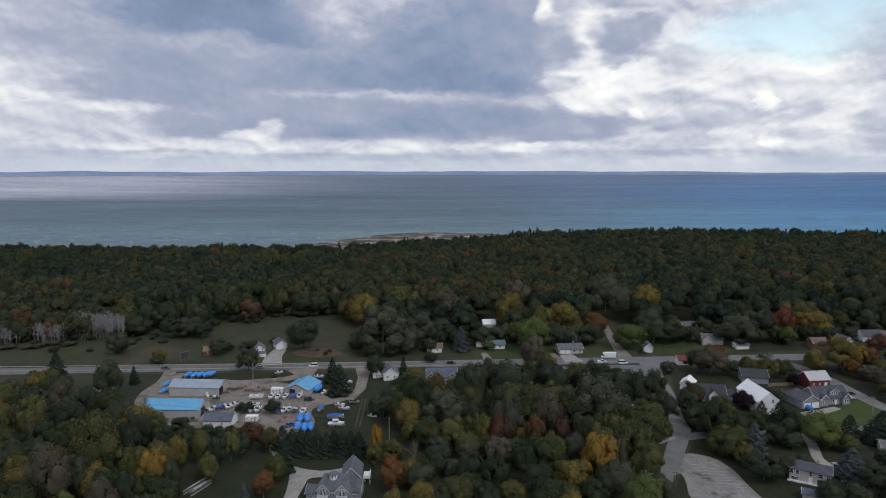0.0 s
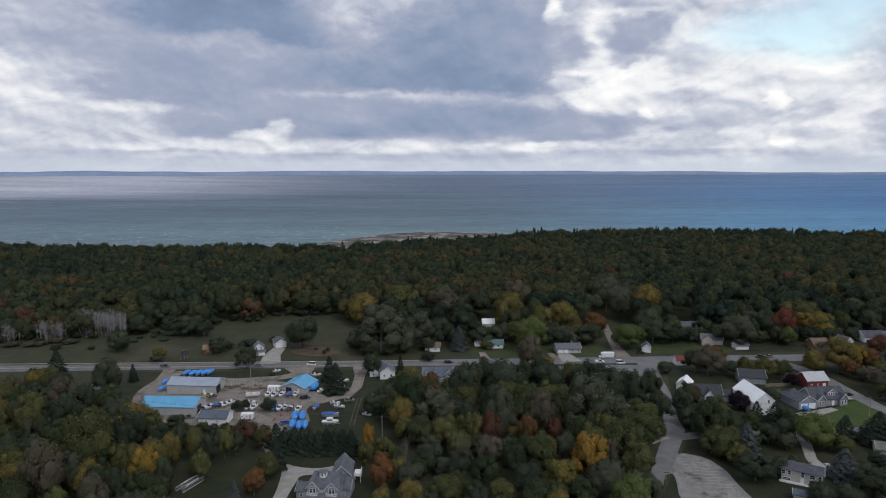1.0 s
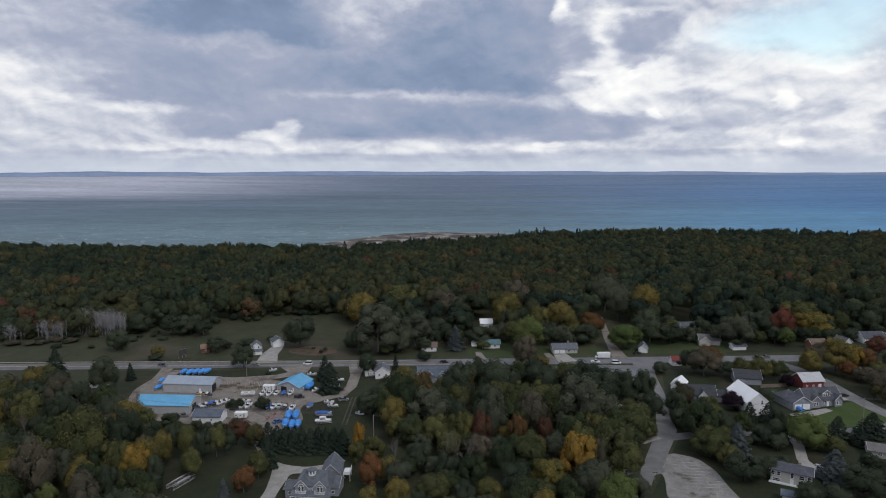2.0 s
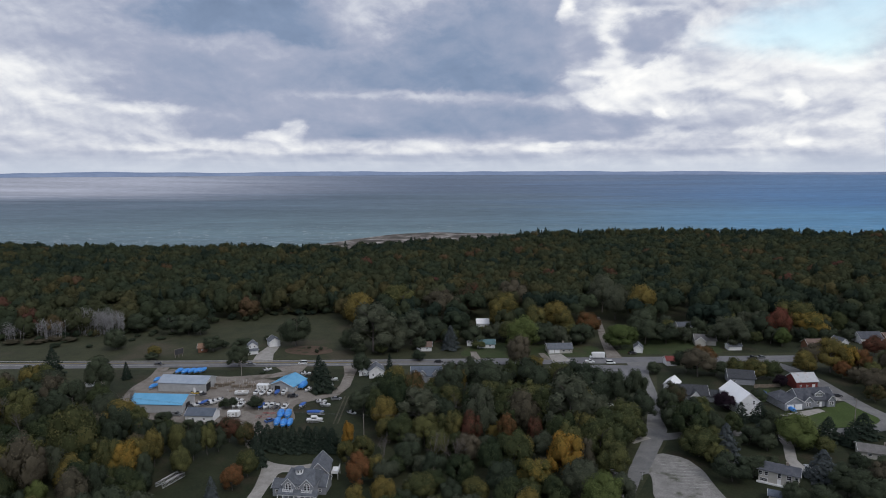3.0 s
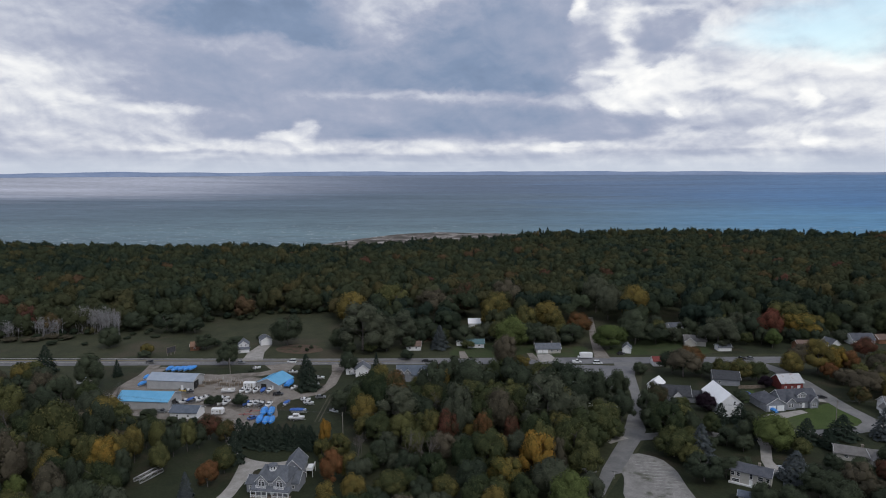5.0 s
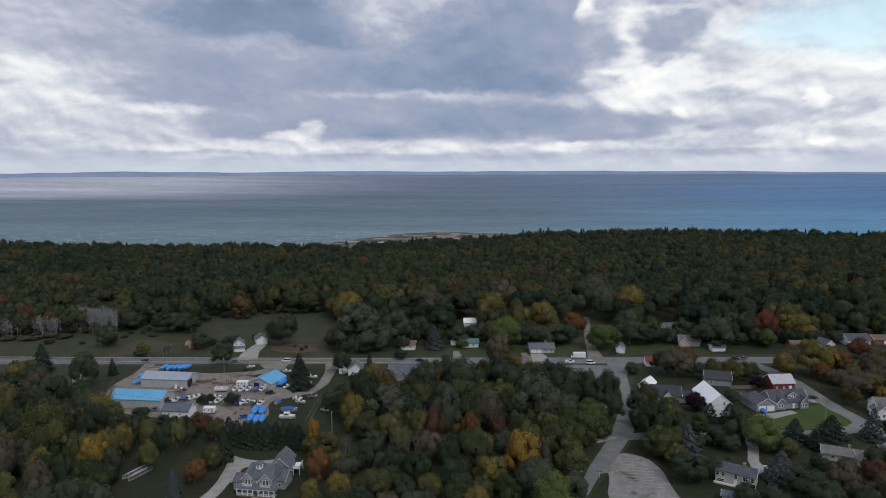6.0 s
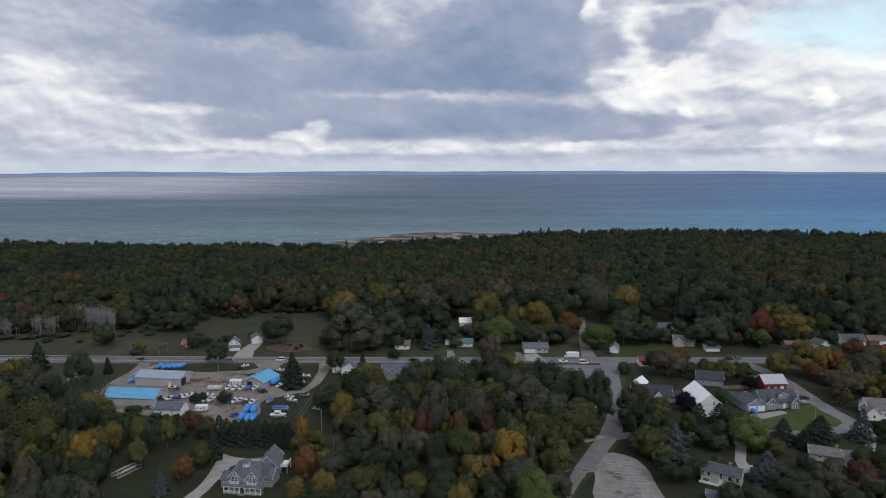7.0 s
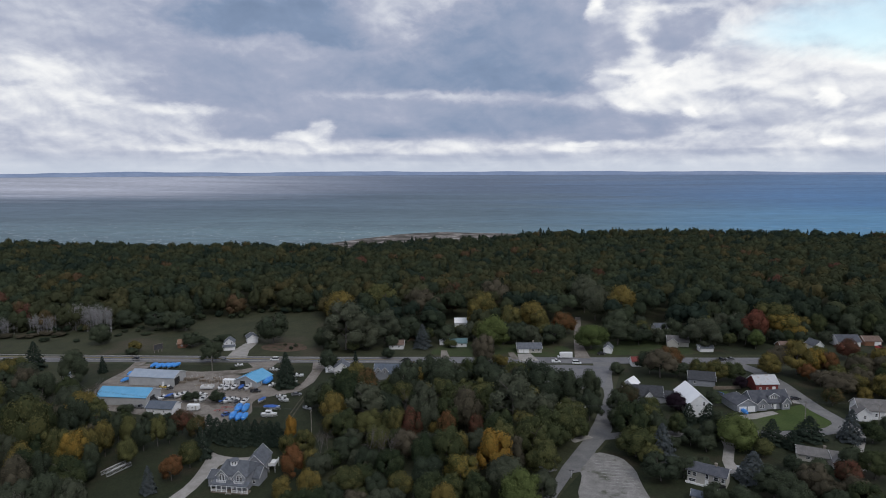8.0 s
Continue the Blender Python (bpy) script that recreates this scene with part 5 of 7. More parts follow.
tree("bare", -153.6, 215.0, 13.7, 9.8)
tree("green", -79.5, 190.0, 9.9, 6.9)
tree("dark", -89.0, 185.0, 10.1, 6.7)
tree("dark", -96.1, 172.0, 13.3, 7.0)
tree("orange", -9.9, 244.0, 18.8, 11.5)
tree("sage", -6.3, 229.0, 16.0, 18.7)
tree("yellow", -18.5, 228.0, 13.5, 9.9)
tree("green", -14.3, 236.0, 15.6, 10.7)
tree("rust", 13.9, 213.0, 14.1, 8.1)
tree("yellow", 8.1, 216.0, 13.3, 8.6)
tree("orange", 26.7, 213.0, 12.9, 6.6)
tree("rust", 36.4, 219.0, 10.4, 6.8)
tree("gold", 43.5, 192.0, 16.4, 10.8)
tree("brown", 49.9, 194.0, 14.1, 7.4)
tree("gold", 33.6, 184.0, 11.2, 10.0)
tree("yellow", -0.0, 178.0, 8.4, 10.3)
tree("yellow", 15.9, 178.0, 7.0, 8.8)
tree("orange", -20.9, 187.0, 10.5, 8.1)
tree("yellow", -15.6, 190.0, 8.5, 7.2)
tree("yellow", -10.4, 172.0, 10.0, 7.5)
tree("yellow", -18.6, 172.0, 8.0, 6.6)
tree("gold", -28.2, 206.0, 12.8, 4.1)
tree("yellow", -22.5, 204.0, 8.7, 7.8)
tree("yellow", -28.3, 202.0, 7.9, 5.9)
tree("bare", -14.6, 197.0, 16.1, 6.8)
tree("bare", 1.9, 199.0, 16.7, 9.0)
tree("bare", 9.6, 196.0, 15.2, 11.7)
tree("bare", 5.8, 203.0, 13.6, 7.4)
tree("lime", 51.7, 170.0, 12.9, 11.1)
tree("yellow", 30.4, 164.0, 11.7, 7.1)
tree("green", 28.7, 196.0, 13.8, 12.1)
tree("green", 20.6, 194.0, 11.9, 9.2)
tree("sage", 16.9, 221.0, 20.8, 12.9)
tree("brown", 32.3, 226.0, 18.3, 13.1)
tree("sage", 49.4, 224.0, 23.0, 21.2)
tree("green", 55.6, 203.0, 16.0, 11.8)
tree("sage", 47.0, 183.0, 11.6, 11.6)
tree("dark", 3.8, 258.0, 18.1, 14.5)
tree("dark", 20.3, 264.0, 17.8, 20.2)
tree("dark", 38.3, 264.0, 17.0, 17.3)
tree("green", -23.3, 236.0, 13.3, 9.4)
tree("green", -18.9, 250.0, 15.1, 11.8)
tree("dark", -30.9, 246.0, 9.6, 12.0)
tree("brown", 51.1, 266.0, 13.5, 6.8)
tree("green", 71.7, 236.0, 9.5, 11.9)
tree("green", 62.0, 214.0, 14.4, 14.4)
tree("green", 59.1, 194.0, 11.7, 10.6)
tree("green", 41.9, 230.0, 16.2, 12.5)
tree("green", 25.1, 224.0, 13.8, 12.2)
tree("dark", 1.7, 230.0, 13.5, 12.5)
tree("green", -11.2, 216.0, 11.1, 11.8)
tree("dark", -6.8, 200.0, 8.7, 10.9)
tree("sage", -11.7, 186.0, 9.3, 8.4)
tree("dark", 2.9, 190.0, 9.6, 8.6)
tree("sage", 58.6, 178.0, 9.4, 8.1)
tree("green", 74.3, 226.0, 6.3, 7.9)
tree("green", 38.9, 175.0, 9.6, 7.9)
tree("dark", 8.6, 176.0, 7.5, 8.0)
tree("lime", 127.2, 220.0, 11.8, 14.8)
tree("blue", 99.5, 210.0, 12.6, 9.5)
tree("blue", 120.2, 228.0, 6.8, 8.5)
tree("blue", 124.0, 196.0, 10.0, 10.0)
tree("needles", 155.5, 230.0, 8.7, 10.5)
tree("dark", 96.0, 194.0, 9.1, 11.4)
tree("purple", 115.9, 254.0, 7.1, 8.9)
tree("purple", 149.8, 282.0, 5.7, 7.1)
tree("green", 91.9, 222.0, 14.7, 12.5)
tree("green", 91.3, 211.0, 10.1, 12.6)
tree("dark", 89.6, 237.0, 7.2, 9.0)
tree("brown", 118.5, 296.0, 13.0, 16.2)
tree("yellow", 142.7, 292.0, 9.5, 10.5)
tree("yellow", 135.5, 294.5, 9.0, 9.5)
tree("green", 150.0, 292.5, 8.5, 9.5)
tree("dark", 127.0, 297.0, 8.0, 9.0)
tree("rust", 97.0, 260.0, 9.1, 9.5)
tree("needles", 141.2, 226.0, 8.8, 8.6)
tree("needles", 146.6, 222.0, 6.4, 7.7)
tree("needles", 117.0, 242.0, 7.9, 6.6)
tree("needles", 124.3, 242.0, 8.0, 7.9)
tree("dark", 101.2, 226.0, 9.9, 8.2)
tree("dark", 126.6, 186.0, 9.1, 11.4)
tree("brown", 137.6, 188.0, 10.6, 9.2)
tree("dark", 127.8, 176.0, 10.4, 9.6)
tree("dark", 114.6, 178.0, 7.3, 9.1)
tree("dark", 99.1, 300.0, 5.9, 7.4)
tree("dark", 114.9, 302.0, 11.0, 12.6)
tree("orange", 127.2, 314.0, 9.9, 11.4)
tree("yellow", 182.0, 303.0, 16.6, 14.5)
tree("brown", 175.5, 306.0, 13.5, 11.5)
tree("gold", 188.5, 301.5, 13.0, 9.0)
tree("orange", 195.5, 304.0, 11.5, 10.5)
tree("rust", 218.3, 331.0, 9.8, 12.2)
tree("yellow", 168.7, 300.0, 11.4, 10.9)
tree("brown", 185.9, 288.0, 7.7, 9.6)
tree("brown", 186.1, 272.0, 11.6, 14.5)
tree("dark", 132.3, 262.0, 5.9, 7.4)
tree("dark", 91.4, 250.0, 9.6, 8.2)
tree("dark", 91.5, 230.0, 5.6, 8.4)
tree("sage", -42.3, 334.0, 25.9, 29.2)
tree("sage", -23.2, 348.0, 19.0, 20.9)
tree("blue", -0.3, 340.0, 13.6, 9.9)
tree("lime", 38.7, 336.0, 18.4, 18.3)
tree("brown", 34.8, 305.0, 18.1, 12.8)
tree("yellow", 47.8, 371.0, 17.4, 15.5)
tree("yellow", 30.5, 396.0, 20.7, 18.7)
tree("yellow", 26.5, 384.0, 16.4, 11.0)
tree("yellow", 65.7, 371.0, 15.0, 10.8)
tree("orange", 80.2, 375.0, 13.1, 13.7)
tree("yellow", 61.8, 382.0, 17.1, 18.1)
tree("dark", 72.5, 352.0, 11.8, 14.8)
tree("lime", 92.5, 343.0, 14.1, 17.5)
tree("sage", 151.6, 348.0, 16.6, 20.8)
tree("gold", 203.5, 367.0, 15.2, 19.0)
tree("rust", 184.7, 364.0, 18.4, 15.2)
tree("yellow", 202.1, 382.0, 18.6, 21.6)
tree("lime", 179.7, 347.0, 9.7, 9.5)
tree("dark", 177.5, 366.0, 14.4, 16.7)
tree("dark", 111.0, 372.0, 16.2, 16.9)
tree("dark", 108.1, 352.0, 13.9, 17.4)
tree("dark", 119.8, 353.0, 12.4, 13.5)
tree("yellow", 118.2, 405.0, 23.3, 19.2)
tree("rust", 9.1, 423.0, 22.8, 17.7)
tree("yellow", -62.3, 394.0, 20.7, 20.8)
tree("brown", 38.5, 427.0, 24.0, 24.1)
tree("brown", -9.5, 402.0, 21.0, 23.4)
tree("green", -38.7, 412.0, 22.6, 24.0)
tree("sage", -31.0, 340.0, 15.0, 18.6)
tree("dark", -55.4, 338.0, 12.2, 12.3)
tree("dark", -11.2, 362.0, 13.2, 16.5)
tree("dark", 12.4, 350.0, 11.1, 13.9)
tree("dark", -88.5, 345.0, 18.2, 18.2)
tree("dark", -189.6, 337.0, 12.3, 12.3)
tree("yellow", -159.3, 322.0, 6.1, 7.6)
tree("dark", -106.3, 306.0, 11.5, 11.1)
tree("needles", -60.0, 288.0, 11.9, 7.9)
tree("dark", -41.5, 297.0, 10.8, 9.7)
tree("needles", -27.5, 297.0, 10.3, 4.3)
tree("dark", -15.9, 319.0, 5.8, 7.2)
tree("dark", -132.0, 334.0, 9.1, 10.9)
tree("needles", -154.0, 286.0, 8.7, 4.7)
tree("dark", -174.6, 372.0, 12.2, 14.9)
tree("dark", -163.9, 371.0, 12.1, 15.1)
tree("dark", -155.1, 369.0, 9.4, 11.8)
tree("dark", -198.9, 376.0, 12.3, 15.4)
tree("dark", 151.7, 372.0, 6.2, 7.8)
tree("dark", 165.3, 362.0, 10.4, 13.0)
tree("sage", 103.3, 410.0, 22.8, 18.7)
tree("sage", 98.7, 432.0, 25.4, 19.7)
tree("dark", 213.1, 372.0, 9.8, 12.2)
tree("dark", 230.4, 375.0, 7.4, 9.2)
tree("dark", 242.8, 372.0, 6.6, 8.2)
tree("green", 208.1, 338.0, 4.2, 7.4)
tree("yellow", 44.7, 308.0, 5.3, 6.7)
tree("dark", 59.3, 270.0, 14.8, 12.3)
tree("needles", -192.9, 288.6, 15, 10.0)
tree("needles", -63.2, 216.0, 8.8, 7.4, "conifer hedge")
tree("needles", -58.9, 213.0, 8.8, 7.3, "conifer hedge")
tree("needles", -55.5, 212.1, 8.8, 7.3, "conifer hedge")
tree("needles", -52.3, 211.2, 8.8, 7.2, "conifer hedge")
tree("needles", -49.4, 211.4, 8.8, 7.2, "conifer hedge")
tree("needles", -46.4, 211.0, 8.8, 7.2, "conifer hedge")
tree("needles", -43.9, 212.1, 8.8, 7.2, "conifer hedge")
tree("needles", -40.9, 211.7, 8.8, 7.2, "conifer hedge")
tree("needles", -38.1, 211.8, 8.8, 7.2, "conifer hedge")
tree("needles", -35.0, 210.9, 8.8, 7.2, "conifer hedge")
tree("needles", -57.9, 199.0, 11.2, 7.2, "conifer hedge")
tree("needles", -53.5, 271.9, 13.8, 9.7, "conifer hedge")
tree("dark", -158.2, 317.0, 3.8, 7.9)
tree("dark", -120.0, 347.9, 3.8, 11.1)
tree("dark", -108.3, 357.1, 3.1, 6.0)
tree("dark", -129.0, 341.5, 3.8, 6.4)
tree("yellow", 42.1, 310.9, 5, 7.4)
tree("dark", -208.2, 340.9, 1.5, 4.6)
tree("dark", -200.0, 373.5, 1.6, 4.3)
tree("dark", -186.6, 372.8, 2.2, 5.0)
tree("dark", -192.4, 363.7, 2, 3.5)
tree("dark", -184.6, 365.9, 2.2, 4.2)
tree("dark", -175.4, 358.9, 1.6, 6.1)
tree("dark", -191.2, 355.4, 1.4, 4.7)
tree("dark", -174.0, 369.8, 1.6, 4.2)
tree("dark", -166.2, 376.1, 2.2, 7.1)
tree("dark", -163.6, 385.9, 1.6, 8.7)
tree("dark", -180.9, 390.2, 1.6, 8.1)
tree("dark", -205.2, 369.8, 1.8, 4.2)
tree("dark", -229.7, 354.4, 1.8, 10.2)
tree("dark", -247.1, 348.9, 1.8, 8.1)
tree("dark", -228.8, 340.8, 2.4, 6.6)
tree("dark", -90.2, 295.2, 1.5, 2.8)
tree("dark", -79.4, 340.1, 1.2, 2.5)
tree("dark", -73.0, 331.5, 2.4, 2.5)
tree("dark", -71.7, 336.1, 2.4, 2.5)
tree("dark", -88.4, 250.0, 5, 6.2)
tree("dark", -77.3, 250.4, 5.5, 6.7)
tree("green", -91.5, 250.0, 3, 3.3)
tree("brown", -238.6, 355.0, 3, 8.9)
tree("brown", -243.5, 349.0, 2.5, 8.1)
tree("brown", -228.3, 352.6, 3, 7.5)
tree("brown", -247.9, 346.3, 2.5, 6.7)
tree("brown", -259.5, 346.8, 3, 8.7)
tree("birch", -228.1, 369.1, 14.1, 4.0)
tree("birch", -228.0, 372.0, 13.0, 4.5)
tree("birch", -225.9, 368.3, 16.0, 3.6)
tree("birch", -210.3, 368.4, 14.9, 3.2)
tree("birch", -210.7, 365.2, 14.6, 3.9)
tree("birch", -219.9, 371.6, 15.3, 4.0)
tree("birch", -229.3, 371.0, 15.6, 3.7)
tree("birch", -206.7, 364.3, 15.1, 4.2)
tree("birch", -218.8, 366.2, 14.3, 4.2)
tree("birch", -218.3, 372.0, 13.4, 3.4)
tree("birch", -206.6, 368.4, 14.9, 3.6)
tree("birch", -222.7, 370.4, 14.1, 4.0)
tree("birch", -210.6, 364.5, 15.0, 4.2)
tree("birch", -202.4, 363.9, 15.0, 3.1)
tree("birch", -200.5, 362.8, 15.7, 3.8)
tree("birch", -216.1, 369.9, 15.5, 4.0)
tree("birch", -229.7, 371.0, 15.6, 4.4)
tree("birch", -227.6, 366.4, 14.2, 3.2)
tree("birch", -218.9, 364.6, 15.6, 3.2)
tree("birch", -221.8, 371.7, 15.2, 3.7)
tree("birch", -203.1, 364.8, 14.5, 4.2)
tree("birch", -230.7, 371.8, 14.8, 3.3)
tree("birch", -229.3, 369.1, 14.8, 3.3)
tree("birch", -228.5, 366.3, 13.9, 4.3)
tree("birch", -210.9, 369.9, 14.4, 4.0)
tree("birch", -214.0, 367.5, 14.7, 3.9)
tree("birch", -208.0, 368.8, 14.3, 4.0)
tree("birch", -225.9, 367.9, 15.9, 3.9)
tree("birch", -226.7, 372.0, 14.2, 4.1)
tree("birch", -230.5, 367.0, 14.9, 3.2)
tree("birch", -215.6, 368.2, 15.0, 3.6)
tree("birch", -214.7, 368.9, 13.1, 3.2)
tree("birch", -210.5, 365.9, 13.8, 3.5)
tree("birch", -221.5, 371.0, 14.1, 3.7)
tree("birch", -223.8, 368.8, 13.9, 3.6)
tree("birch", -218.7, 372.0, 14.7, 4.1)
tree("birch", -226.6, 369.4, 15.4, 3.3)
tree("birch", -227.6, 368.0, 15.1, 3.2)
tree("birch", -247.6, 358.6, 11.6, 3.5)
tree("birch", -245.7, 362.0, 10.3, 4.0)
tree("birch", -242.7, 360.5, 10.1, 3.2)
tree("birch", -246.8, 360.0, 11.5, 4.3)
tree("birch", -250.9, 359.4, 11.5, 3.9)
tree("birch", -245.8, 361.6, 9.8, 3.6)
tree("birch", -245.4, 361.2, 10.4, 3.6)
tree("birch", -244.4, 357.7, 11.8, 3.2)
tree("birch", -245.1, 355.0, 11.7, 4.1)
tree("birch", -238.7, 354.9, 11.8, 3.1)
tree("birch", -237.2, 356.4, 11.2, 3.8)
tree("birch", -252.7, 361.1, 10.1, 3.2)
tree("birch", -245.0, 359.4, 11.5, 3.2)
tree("birch", -235.0, 356.6, 11.8, 4.2)
tree("birch", -267.0, 358.3, 8.5, 3.9)
tree("birch", -275.6, 356.8, 10.5, 3.9)
tree("birch", -263.0, 352.8, 10.3, 3.4)
tree("birch", -268.0, 353.9, 9.9, 4.1)
tree("birch", -275.2, 358.0, 10.1, 4.2)
tree("birch", -265.8, 352.3, 11.3, 4.1)
tree("birch", -268.8, 358.7, 10.4, 4.3)
tree("birch", -281.6, 358.7, 9.3, 3.9)
tree("birch", -268.2, 355.2, 10.8, 3.1)
tree("birch", -285.4, 360.5, 8.9, 3.2)
tree("birch", -260.4, 355.6, 8.8, 3.8)
tree("birch", -276.4, 358.2, 9.6, 3.9)
tree("birch", -272.5, 358.5, 9.1, 3.5)
tree("birch", -272.4, 355.0, 10.6, 3.5)
tree("blue", -59.0, 200.4, 7, 3.8)
tree("blue", -62.4, 173.9, 9, 4.7)
tree("dark", -95.7, 228.3, 4.2, 4.8)
tree("dark", -90.2, 226.3, 4.2, 4.8)
tree("dark", -86.1, 227.0, 4.2, 4.4)
tree("green", 15.2, 341.5, 4, 7.5)
tree("dark", 64.2, 255.3, 17.5, 16.2)
tree("dark", 52.3, 261.3, 15.0, 6.7)
tree("dark", 72.1, 254.4, 16.2, 11.5)
tree("dark", 82.1, 262.1, 13.8, 9.0)
tree("dark", 79.5, 241.0, 12.0, 10.0)
tree("green", 67.0, 218.0, 14.0, 12.0)
tree("dark", 116.0, 216.0, 6.0, 7.0)
tree("dark", 112.0, 221.0, 7.0, 7.5)
tree("green", 134.0, 214.0, 5.8, 7.0)
tree("dark", 103.5, 196.5, 7.0, 7.5)
tree("dark", 109.0, 200.0, 6.0, 7.0)
tree("dark", 157.0, 205.0, 8.0, 9.0)
tree("green", 162.0, 200.0, 9.0, 9.5)
tree("dark", 139.0, 203.0, 5.8, 7.0)
tree("dark", 146.0, 201.0, 6.0, 7.0)
tree("rust", 152.0, 196.0, 8.0, 8.0)
tree("dark", 120.0, 226.0, 7.5, 8.0)
tree("dark", 133.0, 226.0, 6.0, 6.5)
tree("dark", 127.5, 238.0, 6.5, 6.5)
tree("dark", 185.0, 232.0, 9.0, 9.0)
tree("green", 176.0, 228.0, 8.0, 8.0)
tree("blue", 169.0, 229.0, 12.0, 8.0)
tree("dark", -49.0, 330.0, 7.0, 8.0)
tree("green", -37.0, 329.0, 6.5, 8.0)
tree("sage", -29.0, 334.0, 9.0, 9.5)
tree("dark", -17.0, 338.0, 8.0, 8.5)


def inside(x, y, outline):
    hit = False
    for (x0, y0), (x1, y1) in zip(outline, outline[1:] + outline[:1]):
        if (y0 > y) != (y1 > y) and x < (x1 - x0) * (y - y0) / (y1 - y0) + x0:
            hit = not hit
    return hit


def fill(outline, gap, kinds, tall, seed, group):
    """Fills an outline with trees, a gap apart and clear of those that stand."""
    rng = random.Random(seed)
    standing = list(TREES) + [(a, b, 1.6 * q, 3.0) for a, b, q in BUILT]
    xs, ys = [p[0] for p in outline], [p[1] for p in outline]
    for _ in range(int((max(xs) - min(xs)) * (max(ys) - min(ys)) / gap ** 2 * 4)):
        x, y = rng.uniform(min(xs), max(xs)), rng.uniform(min(ys), max(ys))
        if not inside(x, y, outline):
            continue
        wide = gap * rng.uniform(1.5, 2.2)
        if any((x - a) ** 2 + (y - b) ** 2 < (q + 2) ** 2 for a, b, q in BUILT):
            continue
        if any(w > 0 and (x - a) ** 2 + (y - b) ** 2 < (0.28 * (wide + w)) ** 2 for a, b, w, h in TREES):
            continue
        # lower in front of the trees that stand out behind
        most = tall * rng.uniform(0.75, 1.1)
        for a, b, w, h in standing:
            if 0 < b - y < 40 and abs(x - a - (y - b) * (a - 25) / b) < 0.42 * (w + wide):
                most = min(most, 0.42 * h + 88 / b * (b - y))
        if most > 4.5:
            tree(rng.choice(kinds), round(x, 1), round(y, 1), most, min(wide, most), group)


MIXED = ["green"] * 7 + ["sage"] * 2 + ["dark"] * 2 + ["yellow", "yellow", "brown", "bare"]
fill([(-13.5, 189.6), (-20.4, 209.8), (-20.6, 226.7), (-14.4, 235.0), (9.3, 244.6), (49.4, 240.3), (65.1, 230.2), (68.5, 220.5), (61.6, 209.0), (54.5, 192.8), (47.2, 175.6), (15.0, 160.0), (-16.0, 160.0), (-10.2, 172.8)], 6.0, MIXED, 16.0, 11, "trees of the village wood")
fill([(-197.4, 242.9), (-185.8, 267.7), (-151.4, 253.1), (-126.3, 233.4), (-107.2, 220.5), (-95.0, 218.5), (-85.0, 211.6), (-86.1, 201.6), (-90.7, 195.9), (-86.2, 179.0), (-70.7, 152.6), (-100.0, 148.0), (-169.0, 148.0), (-219.0, 212.0)], 6.0, MIXED, 15.0, 12, "trees of the wood by the boatyard")
fill([(91.0, 236.0), (93.5, 252.0), (104.0, 252.0), (112.0, 238.0), (110.0, 226.0), (100.0, 204.0), (93.0, 203.0), (89.5, 216.0)], 6.5, ["green", "dark", "green"], 11.0, 13, "trees by the street")
fill([(117.0, 186.0), (122.0, 182.0), (140.0, 194.0), (150.0, 196.0), (150.0, 165.0), (108.0, 165.0), (106.0, 178.0)], 6.5, ["green", "dark", "dark", "brown"], 9.0, 15, "garden trees")
fill([(-37.0, 237.0), (-26.9, 265.9), (-18.0, 273.4), (42.8, 275.5), (71.6, 269.3), (65.5, 232.8), (31.8, 239.7), (-27.0, 245.0)], 7.0, MIXED, 15.0, 14, "trees of the village wood")


fill([(104.0, 352.0), (110.0, 372.0), (250.0, 382.0), (262.0, 362.0), (215.0, 356.0), (165.0, 352.0)], 6.5, ["dark", "dark", "green", "sage", "yellow"], 13.0, 16, "garden trees below the wood")
fill([(-28.0, 342.0), (-24.0, 362.0), (40.0, 364.0), (78.0, 362.0), (78.0, 346.0), (50.0, 346.0), (30.0, 352.0), (4.0, 350.0)], 6.5, ["dark", "green", "sage", "dark"], 13.0, 17, "garden trees below the wood")
fill([(178.0, 264.0), (179.0, 300.0), (200.0, 322.0), (250.0, 322.0), (262.0, 285.0), (205.0, 262.0)], 7.0, ["brown", "yellow", "orange", "green", "brown"], 11.0, 18, "trees by the curving street")


